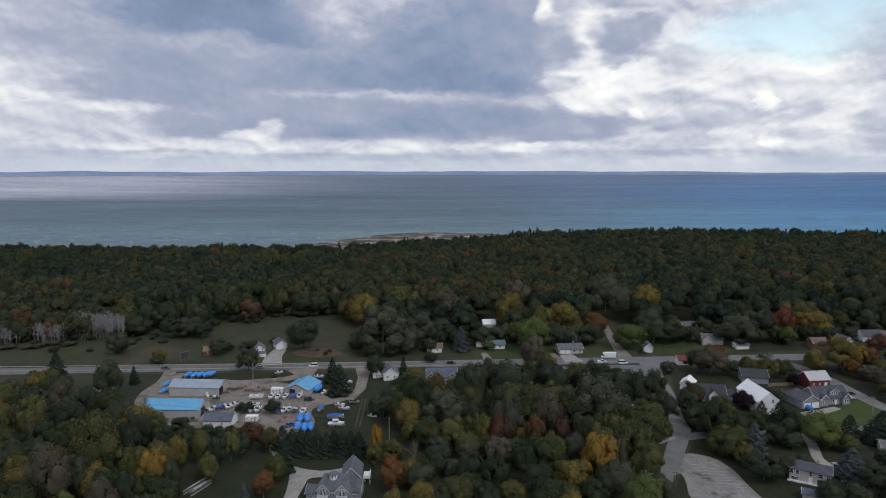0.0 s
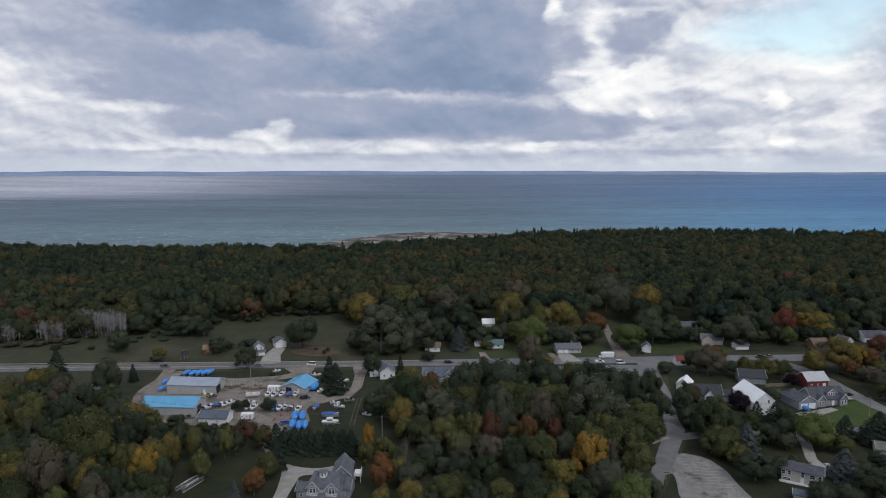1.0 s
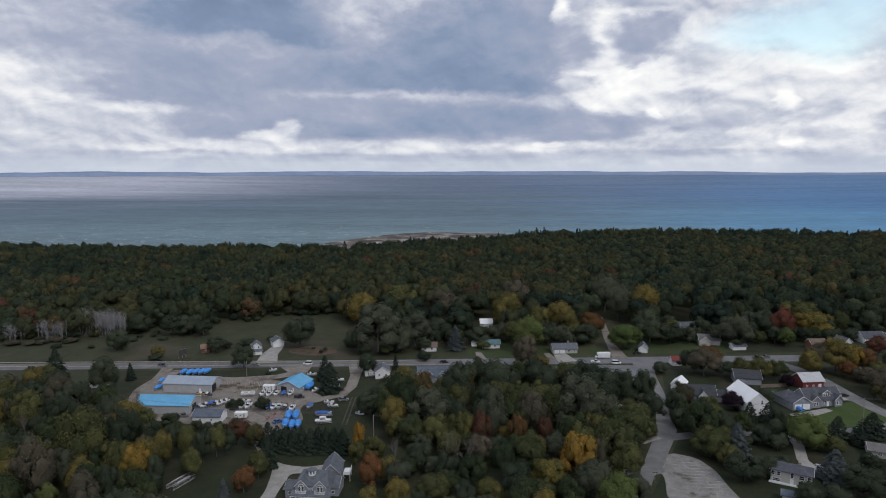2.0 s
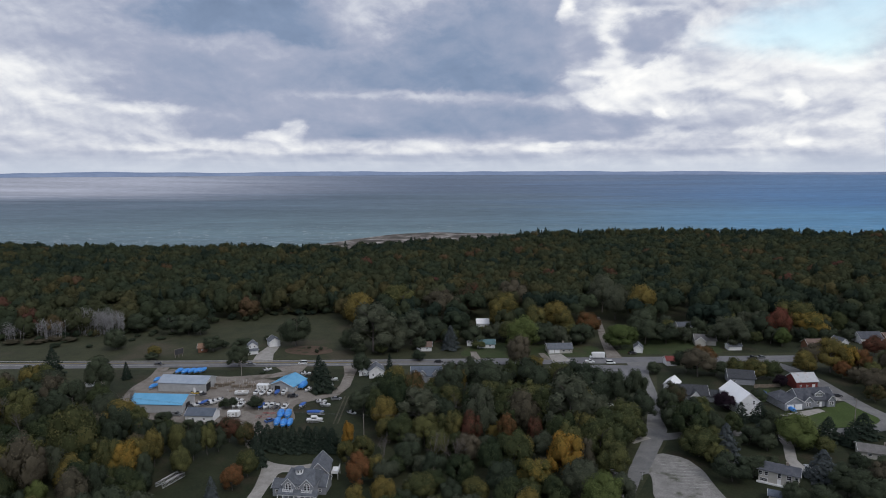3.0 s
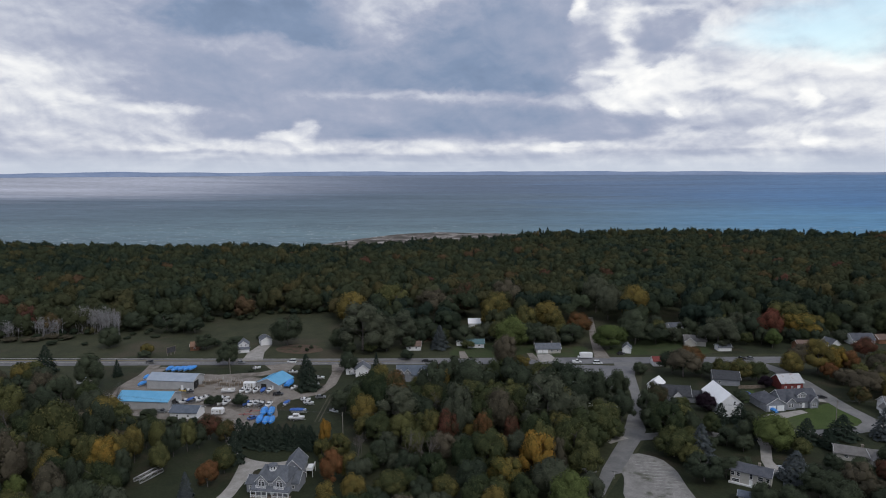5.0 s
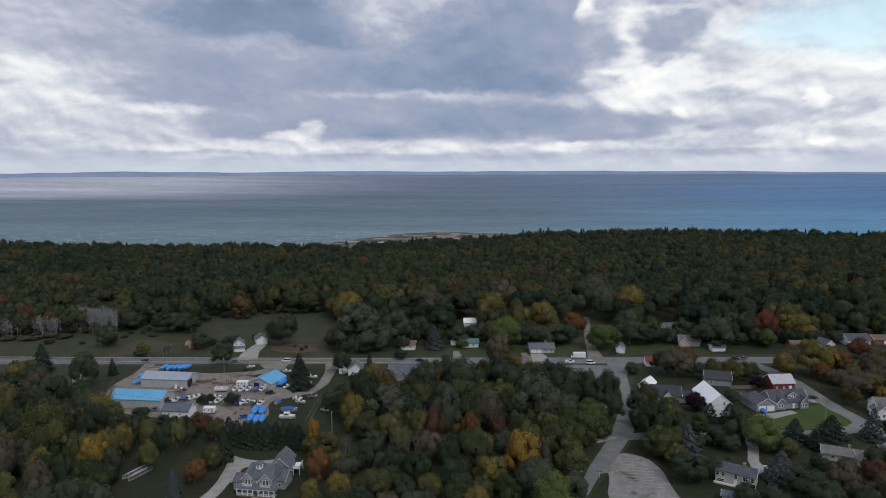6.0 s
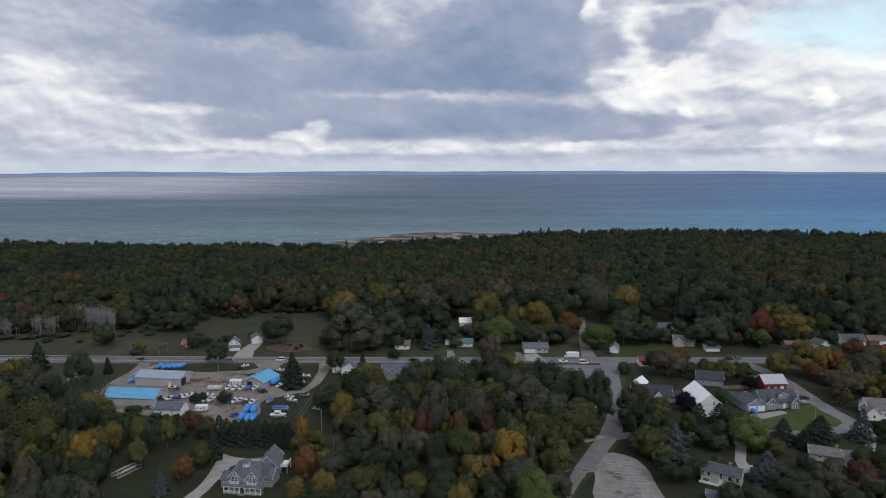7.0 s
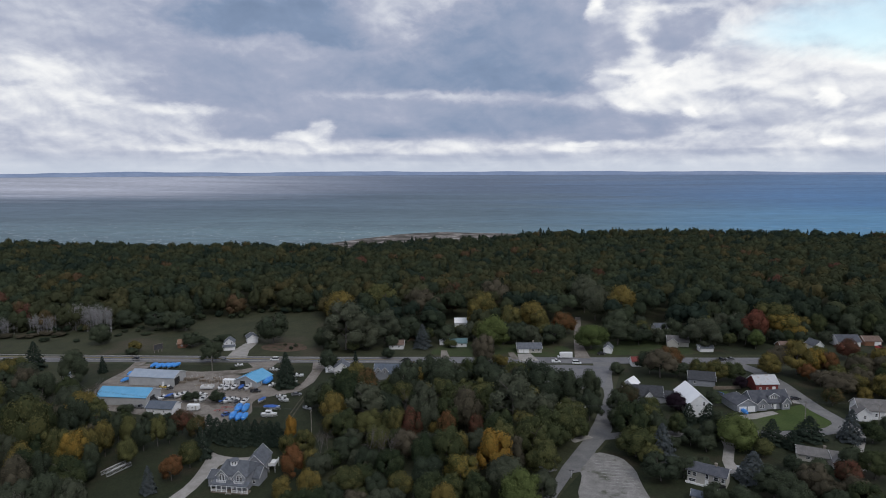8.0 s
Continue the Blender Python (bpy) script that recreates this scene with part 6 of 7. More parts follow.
def build_forest():
    """The great wood between the village and the lake."""
    rng = np.random.default_rng(7)
    kinds = []
    for i in range(10):
        r = np.random.default_rng(300 + i)
        kinds.append(lobed_crown(r, 330, 0.038, 0.30, -0.05, 9, (0.32, 0.50), 0.20))
    for i in range(5):
        r = np.random.default_rng(400 + i)
        kinds.append(lobed_crown(r, 620, 0.036, 0.04, -0.8, 15, (0.28, 0.46), 0.20))
    for i in range(4):
        r = np.random.default_rng(500 + i)
        p, nor, size = cone_crown(r, 260, 0.085, 0.25, 0.7)
        kinds.append(leaves(p, unit(nor), size, r))
    front = ((-1125, 352), (-270, 357), (-238, 360), (-221, 367), (-204, 381), (-187, 385), (-163, 396), (-152, 407), (-121, 418), (-108, 425), (-84, 428), (-75, 395), (-50, 362), (-12, 355), (25, 358), (75, 360), (162, 372), (212, 378), (375, 366), (1125, 366))
    chunks, tints, count = [], [], 0

    def plant(k, scale, turn, at, tint):
        nonlocal count
        v, f, nrm = kinds[k]
        c, q = math.cos(turn), math.sin(turn)
        rot = np.array(((c, q, 0), (-q, c, 0), (0, 0, 1)))
        chunks.append(((v * scale) @ rot + np.array(at), f + count, unit(nrm / scale) @ rot))
        tints.append(np.full(len(f), min(1.0, max(0.0, tint))))
        count += len(v)

    gap = 10.8
    for iy in range(int(530 / gap)):
        for ix in range(int(1780 / gap)):
            x, y = -900 + (ix + 0.5 * (iy % 2)) * gap + rng.uniform(-3.4, 3.4), 338 + iy * gap + rng.uniform(-3.4, 3.4)
            lead = y - along(front, x)
            if lead < 0 or y > along(WOOD_EDGE, x) or abs(x - 15) > 0.78 * y + 40:
                continue
            if y < 425 and (any((x - a) ** 2 + (y - b) ** 2 < (q + (10 if y < b else 4)) ** 2 for a, b, q in BUILT) or abs(x - 87 - (y - 327) * 0.10) < 10.5):
                continue
            if y < 445 and any(w > 0 and (x - a) ** 2 + (y - b) ** 2 < (0.36 * w + 4.5) ** 2 for a, b, w, h in TREES):
                continue
            if abs(x - 15.5) < 9 and y < 384:
                continue
            shore = y > along(WOOD_EDGE, x) - 36
            pine = rng.uniform() < (0.22 if shore else 0.05)
            patch = noise.noise((x * 0.009, y * 0.012, 5.0)) * 0.34
            t = 0.31 + patch * 0.8 + rng.normal(0, 0.17) + 0.20 * max(0.0, 1 - abs(y - 530) / 130) * max(0.0, 1 - abs(x - 40) / 190)
            if lead < 75 and x < -95:
                t = rng.normal(0.40, 0.17)
            elif lead < 55:
                t -= 0.08
            tall = rng.uniform(17.5, 22.5) * (0.85 if lead < 30 else 1.0) + (2.5 if shore and x > 60 else 0.0)
            wide = gap * rng.uniform(0.95, 1.7)
            k = rng.integers(15, 19) if pine else (rng.integers(10, 15) if lead < 27 else rng.integers(0, 10))
            if pine:
                t, wide, tall = rng.uniform(0.0, 0.1), wide * 0.62, tall * 1.04
            if lead < 14:
                for _ in range(3):
                    bx, by = x + rng.uniform(-7, 7), y - rng.uniform(1, 8)
                    plant(rng.integers(10, 15), np.array((rng.uniform(4, 6.5), rng.uniform(4, 6.5), rng.uniform(2.5, 5.5))), rng.uniform(0, 6.28), (bx, by, land(bx, by) - 0.2), min(0.6, rng.normal(0.3, 0.15)))
            plant(k, np.array((wide, wide, tall)), rng.uniform(0, 6.28), (x, y, land(x, y)), t)
    me = leaf_mesh("forest", np.concatenate([c[0] for c in chunks]), np.concatenate([c[1] for c in chunks]), np.concatenate([c[2] for c in chunks]), FOREST)
    me.attributes.new("tint", "FLOAT", "FACE").data.foreach_set("value", np.concatenate(tints).astype(np.float32))
    tagged(new("forest", me), "dense mixed autumn woodland reaching to the lake shore", "forest", kind="stuff")


build_forest()


# ---- vehicles, boats and yard things ----
WHEEL = {}


def wheel(parent, x, y, r, w=0.22):
    if r not in WHEEL:
        ring = lambda q, yy: [(q * math.cos(6.2832 * i / 14), yy, q * math.sin(6.2832 * i / 14)) for i in range(14)]
        WHEEL[r] = (Shape().loft([ring(r * 0.86, -w / 2), ring(r, -w / 2 + 0.04), ring(r, w / 2 - 0.04), ring(r * 0.86, w / 2)]).mesh("tyre", RUBBER), Shape().loft([ring(r * 0.55, -w / 2 - 0.01), ring(r * 0.55, w / 2 + 0.01)]).mesh("rim", GALVANISED))
    ob = part("wheel", WHEEL[r][0], None, parent, at=(x, y, r))
    part("rim", WHEEL[r][1], None, ob)


def body_ring(x, w, z0, z1, inset=0.0):
    h = w / 2
    return [(x, -h, z0), (x, h, z0), (x, h, (z0 + z1) / 2), (x, h - 0.08 - inset, z1), (x, -h + 0.08 + inset, z1), (x, -h, (z0 + z1) / 2)]


def car(x, y, turn, colour, kind="car", lift=0.06):
    """A parked or driving car, pickup or van; its nose along local x."""
    words = {"car": ("car", "%s saloon car on the road"), "pickup": ("pickup_truck", "%s pickup truck on the road"), "van": ("van", "%s van on the road")}[kind]
    ob = thing(words[0], x, y, turn, words[1] % colour, words[0].replace("_", " "), lift=lift)
    m = PAINTS[colour]
    part("body", Shape().loft([body_ring(-2.25, 1.6, 0.40, 0.85), body_ring(-2.1, 1.78, 0.28, 0.98), body_ring(-0.9, 1.82, 0.25, 1.0), body_ring(0.9, 1.82, 0.25, 0.98), body_ring(2.0, 1.74, 0.28, 0.82), body_ring(2.3, 1.5, 0.38, 0.70)]), m, ob)
    if kind == "pickup":
        cab = ((-0.55, 1.62, 0.97, 1.0), (-0.35, 1.55, 0.97, 1.72), (0.45, 1.5, 0.97, 1.72), (1.15, 1.6, 0.97, 1.0))
        part("bed", Shape().box(-2.15, -0.7, 1.0, -0.7, 0.7, 1.01).box(-2.2, -0.86, 0.95, -0.65, -0.78, 1.22).box(-2.2, 0.78, 0.95, -0.65, 0.86, 1.22).box(-2.24, -0.86, 0.95, -2.18, 0.86, 1.22), m, ob)
    elif kind == "van":
        cab = ((-2.15, 1.66, 0.95, 1.0), (-2.0, 1.6, 0.95, 1.85), (0.7, 1.55, 0.95, 1.85), (1.5, 1.6, 0.95, 1.0))
    else:
        cab = ((-1.75, 1.62, 0.95, 1.0), (-1.1, 1.42, 0.95, 1.44), (0.25, 1.4, 0.95, 1.46), (1.1, 1.6, 0.95, 1.0))
    part("window_band", Shape().loft([body_ring(a, b, c, d) for a, b, c, d in cab]), GLASS, ob, "dark tinted windows")
    (a0, _, _, _), (a1, w1, _, z1), (a2, w2, _, z2), _ = cab
    part("roof", Shape().box(a1, -w1 / 2 + 0.02, z1 - 0.03, a2, w1 / 2 - 0.02, z1 + 0.05), m, ob)
    for wx in (-1.4, 1.42):
        for wy in (-0.82, 0.82):
            wheel(ob, wx, wy, 0.33)
    for wy in (-0.6, 0.6):
        part("headlight", Shape().box(2.15, wy - 0.16, 0.58, 2.29, wy + 0.16, 0.70), TRIM, ob)
        part("tail_light", Shape().box(-2.27, wy - 0.16, 0.62, -2.18, wy + 0.16, 0.78), PAINTS["red"], ob)
    return ob


def trailer(x, y, turn, length, material=None, lift=0.05):
    ob = thing("boat_trailer", x, y, turn, "low steel boat trailer standing on gravel", "trailer", "boat trailers", lift=lift)
    s = Shape().tube((-length * 0.45, -0.7, 0.5), (length * 0.2, -0.7, 0.5), 0.06, 0.06).tube((-length * 0.45, 0.7, 0.5), (length * 0.2, 0.7, 0.5), 0.06, 0.06)
    s.tube((length * 0.2, -0.7, 0.5), (length * 0.55, 0, 0.5), 0.06, 0.06).tube((length * 0.2, 0.7, 0.5), (length * 0.55, 0, 0.5), 0.06, 0.06)
    for k in (-0.4, -0.1, 0.2):
        s.tube((length * k, -0.7, 0.5), (length * k, 0.7, 0.5), 0.05, 0.05)
    part("frame", s, material or GALVANISED, ob)
    for wy in (-0.9, 0.9):
        wheel(ob, -length * 0.15, wy, 0.32)


def hull_shape(length, beam, z0, h, full=1.0):
    """A boat's hull, bow along local x."""
    rings = []
    for k, wid, keel, top in ((-0.5, 0.86, 0.12, 0.90), (-0.25, 0.98, 0.05, 0.92), (0.05, 1.0, 0.02, 0.95), (0.28, 0.80, 0.06, 1.03), (0.42, 0.42, 0.22, 1.12), (0.5, 0.04, 0.55, 1.2)):
        b = beam / 2 * wid * full
        rings.append([(length * k, 0, z0 + h * keel), (length * k, -b * 0.8, z0 + h * (keel + 0.28)), (length * k, -b, z0 + h * top), (length * k, b, z0 + h * top), (length * k, b * 0.8, z0 + h * (keel + 0.28))])
    return Shape().loft(rings)


def boat(x, y, turn, length=6.5, cover="", hull=None, cabin=False, on_trailer=True, lift=0.05):
    """A motor boat on its trailer: open, with a cabin, or under a cover."""
    words = {"": "white fibreglass motor boat on a trailer", "tarp": "boat shrink-wrapped in bright blue plastic", "navy": "boat under a dark blue canvas cover"}[cover]
    if cabin:
        words = "white cabin cruiser standing on its trailer"
    if not on_trailer:
        words = "small open white boat lying on the grass"
    ob = thing("boat", x, y, turn, words, "boat", "boats in the yard", lift=lift)
    beam, z0, h = length * 0.36, (0.55 if on_trailer else 0.02), 1.15 * length / 6.5
    part("hull", hull_shape(length, beam, z0, h), hull or GELCOAT, ob)
    deck = z0 + h * 0.93
    if cover:
        rings = []
        for k, wid, top in ((-0.52, 0.80, 0.35), (-0.3, 1.0, 0.75), (0.0, 1.04, 1.0), (0.25, 0.86, 0.8), (0.42, 0.45, 0.45), (0.52, 0.06, 0.25)):
            b = beam / 2 * wid * 1.06
            up = deck + h * (0.85 if cover == "tarp" else 0.45) * top
            low = deck - h * (0.55 if cover == "tarp" else 0.12)
            rings.append([(length * k, -b, low), (length * k, b, low), (length * k, b * 0.96, deck + 0.05), (length * k, b * 0.35, up), (length * k, -b * 0.35, up), (length * k, -b * 0.96, deck + 0.05)])
        part("cover", Shape().loft(rings), TARP if cover == "tarp" else NAVY, ob, "taut blue boat cover")
    else:
        part("cockpit", Shape().loft([[(length * a, -beam * b, deck - 0.02), (length * a, beam * b, deck - 0.02), (length * a, beam * b, deck + 0.06), (length * a, -beam * b, deck + 0.06)] for a, b in ((-0.42, 0.32), (0.05, 0.36), (0.16, 0.26))]), DARK_METAL if not cabin else GELCOAT, ob, "dark open cockpit")
        part("foredeck", Shape().loft([[(length * a, -beam * b, deck + c), (length * a, beam * b, deck + c), (length * a, beam * b, deck + c + 0.07), (length * a, -beam * b, deck + c + 0.07)] for a, b, c in ((0.17, 0.36, 0.0), (0.32, 0.26, 0.06), (0.45, 0.08, 0.14))]), hull or GELCOAT, ob)
        part("windshield", Shape().loft([[(length * 0.13, -beam * 0.36, deck), (length * 0.13, beam * 0.36, deck), (length * 0.16, beam * 0.36, deck)], [(length * 0.06, -beam * 0.30, deck + 0.55), (length * 0.06, beam * 0.30, deck + 0.55), (length * 0.075, beam * 0.30, deck + 0.55)]]), GLASS, ob)
        for s in (-0.2, 0.2):
            part("seat", Shape().box(-0.35, -0.3, 0, 0.3, 0.3, 0.35).box(-0.35, -0.3, 0.3, -0.2, 0.3, 0.75), GELCOAT, ob, at=(-length * 0.12, beam * s, deck))
        if cabin:
            part("cabin", Shape().loft([[(length * a, -beam * b, deck), (length * a, beam * b, deck), (length * (a + c), beam * b * 0.85, deck + 1.1), (length * (a + c), -beam * b * 0.85, deck + 1.1)] for a, b, c in ((-0.2, 0.38, 0.0), (0.2, 0.33, -0.07))]), GELCOAT, ob)
            part("cabin_window", Shape().box(-length * 0.17, -beam * 0.385, deck + 0.4, length * 0.1, beam * 0.385, deck + 0.75), GLASS, ob)
            part("hardtop", Shape().box(-length * 0.22, -beam * 0.36, deck + 1.12, length * 0.14, beam * 0.36, deck + 1.2), GELCOAT, ob)
        part("outboard_motor", Shape().box(-length * 0.5 - 0.45, -0.2, deck - 0.1, -length * 0.5 + 0.1, 0.2, deck + 0.45).box(-length * 0.5 - 0.35, -0.1, z0 - 0.1, -length * 0.5 - 0.12, 0.1, deck - 0.1), DARK_METAL, ob)
    if on_trailer:
        trailer(x, y, turn, length, lift=lift)
    return ob


def pontoon(x, y, turn, length=7.2):
    ob = thing("pontoon_boat", x, y, turn, "white pontoon boat with fenced deck on trestles", "boat", "boats in the yard", lift=0.05)
    for sy in (-0.85, 0.85):
        part("pontoon", Shape().tube((-length / 2, sy, 0.75), (length / 2 - 0.6, sy, 0.75), 0.32, 0.32, 10).tube((length / 2 - 0.6, sy, 0.75), (length / 2, sy, 0.9), 0.32, 0.05, 10), GALVANISED, ob)
    part("deck", Shape().box(-length / 2, -1.25, 1.1, length / 2 - 0.3, 1.25, 1.2), GELCOAT, ob)
    f = Shape()
    for a in ((-length / 2, -1.25, length / 2 - 0.3, -1.2), (-length / 2, 1.2, length / 2 - 0.3, 1.25), (-length / 2, -1.2, -length / 2 + 0.05, 1.2), (length / 2 - 0.35, -1.2, length / 2 - 0.3, 1.2)):
        f.box(a[0], a[1], 1.25, a[2], a[3], 1.85)
    part("fence", f, GELCOAT, ob, "white panelled deck fence")
    for sx in (-length * 0.35, length * 0.1):
        for sy in (-1.15, 0.6):
            part("bench", Shape().box(sx, sy, 1.2, sx + 1.6, sy + 0.55, 1.65), CREAM_WALL, ob)
    for sx in (-length * 0.3, length * 0.25):
        part("trestle", Shape().box(sx, -1.1, 0, sx + 0.2, 1.1, 0.43), WOOD, ob)


def camper(x, y, turn, length=5.6):
    ob = thing("camper_trailer", x, y, turn, "white travel trailer parked on gravel", "camper", lift=0.05)
    ring = lambda q: [(q, -1.15, 0.55), (q, 1.15, 0.55), (q, 1.15, 2.6), (q, 1.0, 2.75), (q, -1.0, 2.75), (q, -1.15, 2.6)]
    nose = [(length / 2 + 0.35, y0, z0) for y0, z0 in ((-1.1, 0.8), (1.1, 0.8), (1.1, 2.2), (1.0, 2.4), (-1.0, 2.4), (-1.1, 2.2))]
    part("body", Shape().loft([ring(-length / 2), ring(length / 2), nose]), GELCOAT, ob)
    for wx in (-1.6, 0.2):
        window(ob, wx, -1.16, 1.4, 0.9, 0.7)
    door(ob, 1.5, -1.17, 0.65, 0.7, 1.8, 0, CREAM_WALL)
    for wy in (-1.0, 1.0):
        wheel(ob, -0.3, wy, 0.33)
    part("tow_bar", Shape().tube((length / 2, -0.5, 0.5), (length / 2 + 1.2, 0, 0.5), 0.05, 0.05).tube((length / 2, 0.5, 0.5), (length / 2 + 1.2, 0, 0.5), 0.05, 0.05), DARK_METAL, ob)


def motorhome(x, y, turn):
    ob = thing("motorhome", x, y, turn, "white motorhome driving along the highway", "motorhome", lift=0.07)
    part("body", Shape().loft([[(q, -1.2, 0.6), (q, 1.2, 0.6), (q, 1.2, 2.9), (q, 1.05, 3.05), (q, -1.05, 3.05), (q, -1.2, 2.9)] for q in (-3.6, 1.6)] + [[(2.9, -1.1, 1.9), (2.9, 1.1, 1.9), (2.9, 1.1, 2.7), (2.8, 1.0, 2.85), (2.8, -1.0, 2.85), (2.9, -1.1, 2.7)]]), GELCOAT, ob)
    part("cab", Shape().loft([body_ring(1.6, 1.9, 0.4, 1.9), body_ring(2.6, 1.85, 0.4, 1.85), body_ring(3.1, 1.8, 0.4, 1.2), body_ring(3.9, 1.7, 0.45, 1.05)]), PAINTS["white"], ob)
    part("windshield", Shape().loft([body_ring(2.62, 1.6, 1.25, 1.82), body_ring(3.12, 1.6, 1.18, 1.24)]), GLASS, ob)
    for wx in (-2.4, -0.4):
        window(ob, wx, -1.21, 1.5, 1.1, 0.8)
    for wx in (-2.2, 3.0):
        for wy in (-0.95, 0.95):
            wheel(ob, wx, wy, 0.38)


def dock_stack(x, y, turn, layers=3, length=4.5):
    ob = thing("dock_stack", x, y, turn, "stack of weathered wooden dock sections with metal legs", "dock sections", "dock stacks in the yard", lift=0.05)
    for k in range(layers):
        s = Shape()
        for i in range(10):
            s.box(-length / 2 + i * length / 10, -0.7, 0.25 + k * 0.4, -length / 2 + (i + 0.86) * length / 10, 0.7, 0.33 + k * 0.4)
        s.box(-length / 2, -0.7, 0.05 + k * 0.4, length / 2, -0.6, 0.25 + k * 0.4).box(-length / 2, 0.6, 0.05 + k * 0.4, length / 2, 0.7, 0.25 + k * 0.4)
        part("dock_section", s, WOOD, ob, at=(pick_tree.uniform(-0.2, 0.2), pick_tree.uniform(-0.15, 0.15), 0))
    for sx in (-1.8, 1.6):
        for sy in (-0.85, 0.85):
            part("leg", Shape().tube((sx, sy, 0), (sx + pick_tree.uniform(-0.2, 0.2), sy, layers * 0.4 + 0.9), 0.04, 0.04), GALVANISED, ob)


def boat_lift(x, y, turn):
    """A long aluminium boat lift lying on the lawn."""
    ob = thing("boat_lift", x, y, turn, "aluminium boat lift frame lying on a lawn", "boat lift", lift=0.02)
    ln, w, h = 9.0, 2.8, 1.3
    for sy in (-w / 2, w / 2):
        for z in (0.08, h):
            part("rail", Shape().tube((-ln / 2, sy, z), (ln / 2, sy, z), 0.08, 0.08), GALVANISED, ob)
        for i in range(5):
            q = -ln / 2 + ln * i / 4
            part("post", Shape().tube((q, sy, 0.05), (q, sy, h), 0.06, 0.06), GALVANISED, ob)
            if i < 4:
                part("brace", Shape().tube((q, sy, 0.1), (q + ln / 4, sy, h), 0.04, 0.04), GALVANISED, ob)
    for i in range(9):
        q = -ln / 2 + ln * i / 8
        part("rung", Shape().tube((q, -w / 2, h), (q, w / 2, h), 0.05, 0.05), GALVANISED, ob)
    for sx in (-1.0, 1.2):
        part("bunk", Shape().box(-ln * 0.3, sx - 0.1, h + 0.05, ln * 0.3, sx + 0.05, h + 0.25), TRIM, ob)


def utility_pole(x, y, tall=10.0, turn=0.0):
    ob = thing("utility_pole", x, y, turn, "weathered wooden utility pole with crossarm", "utility pole", "utility poles")
    part("pole", Shape().tube((0, 0, -0.3), (0, 0, tall), 0.17, 0.11, 8), POLE_WOOD, ob)
    part("crossarm", Shape().box(-0.06, -1.3, tall - 0.9, 0.06, 1.3, tall - 0.75), POLE_WOOD, ob)
    for q in (-1.15, -0.4, 0.4, 1.15):
        part("insulator", Shape().tube((0, q, tall - 0.75), (0, q, tall - 0.5), 0.05, 0.04), DARK_METAL, ob)
    return Vector((x, y, height(x, y) + tall))


def wires(a, b, turn, drops=(-0.4, 0.4), low=0.5, sag=0.9):
    across = Vector((-math.sin(radians(turn)), math.cos(radians(turn)), 0))
    s = Shape()
    for q in drops:
        p = [a.lerp(b, i / 12) + across * q - Vector((0, 0, low + sag * 4 * (i / 12) * (1 - i / 12))) for i in range(13)]
        for c, d in zip(p, p[1:]):
            s.tube(c, d, 0.022, 0.022, 4)
    return tagged(new("power_line", s.mesh("power_line", DARK_METAL)), "thin dark overhead power wires between poles", "power line", "power lines")


def billboard(x, y, turn):
    ob = thing("billboard", x, y, turn, "roadside billboard with dark panel on posts", "billboard")
    part("panel", Shape().box(-2.6, -0.1, 1.6, 2.6, 0.1, 4.6), DARK_METAL, ob)
    part("panel_frame", Shape().box(-2.7, -0.14, 4.6, 2.7, 0.14, 4.75).box(-2.7, -0.14, 1.45, 2.7, 0.14, 1.6).box(-2.75, -0.14, 1.45, -2.6, 0.14, 4.75).box(2.6, -0.14, 1.45, 2.75, 0.14, 4.75), WOOD, ob)
    for q in (-2.2, 0.0, 2.2):
        part("post", Shape().box(q - 0.12, 0.12, -0.4, q + 0.12, 0.36, 4.4), POLE_WOOD, ob)


def fence(x0, y0, x1, y1, tall=1.7):
    d = Vector((x1 - x0, y1 - y0))
    ob = thing("fence", x0, y0, math.degrees(math.atan2(d.y, d.x)), "weathered brown board fence beside a lawn", "fence")
    n = int(d.length / 2.4)
    for i in range(n + 1):
        part("post", Shape().box(-0.06, -0.06, -0.3, 0.06, 0.06, tall + 0.1), WOOD, ob, at=(d.length * i / n, 0.08, 0))
        if i < n:
            s = Shape()
            for j in range(8):
                s.box(0.02 + j * d.length / n / 8, -0.02, 0.08, 0.02 + (j + 0.9) * d.length / n / 8, 0.015, tall)
            part("panel", s, WOOD, ob, at=(d.length * i / n, 0, 0))


def trampoline(x, y):
    ob = thing("trampoline", x, y, 0, "round black garden trampoline on a lawn", "trampoline")
    ring = lambda r, z: [(r * math.cos(6.2832 * i / 20), r * math.sin(6.2832 * i / 20), z) for i in range(20)]
    part("mat", Shape().loft([ring(1.8, 0.86), ring(1.8, 0.9)]), RUBBER, ob)
    part("pad", Shape().loft([ring(1.8, 0.84), ring(2.15, 0.84), ring(2.15, 0.93), ring(1.8, 0.93)], cap=False), NAVY, ob)
    for i in range(6):
        part("leg", Shape().tube((2.0 * math.cos(i * 1.047), 2.0 * math.sin(i * 1.047), 0), (2.0 * math.cos(i * 1.047), 2.0 * math.sin(i * 1.047), 0.85), 0.04, 0.04), GALVANISED, ob)


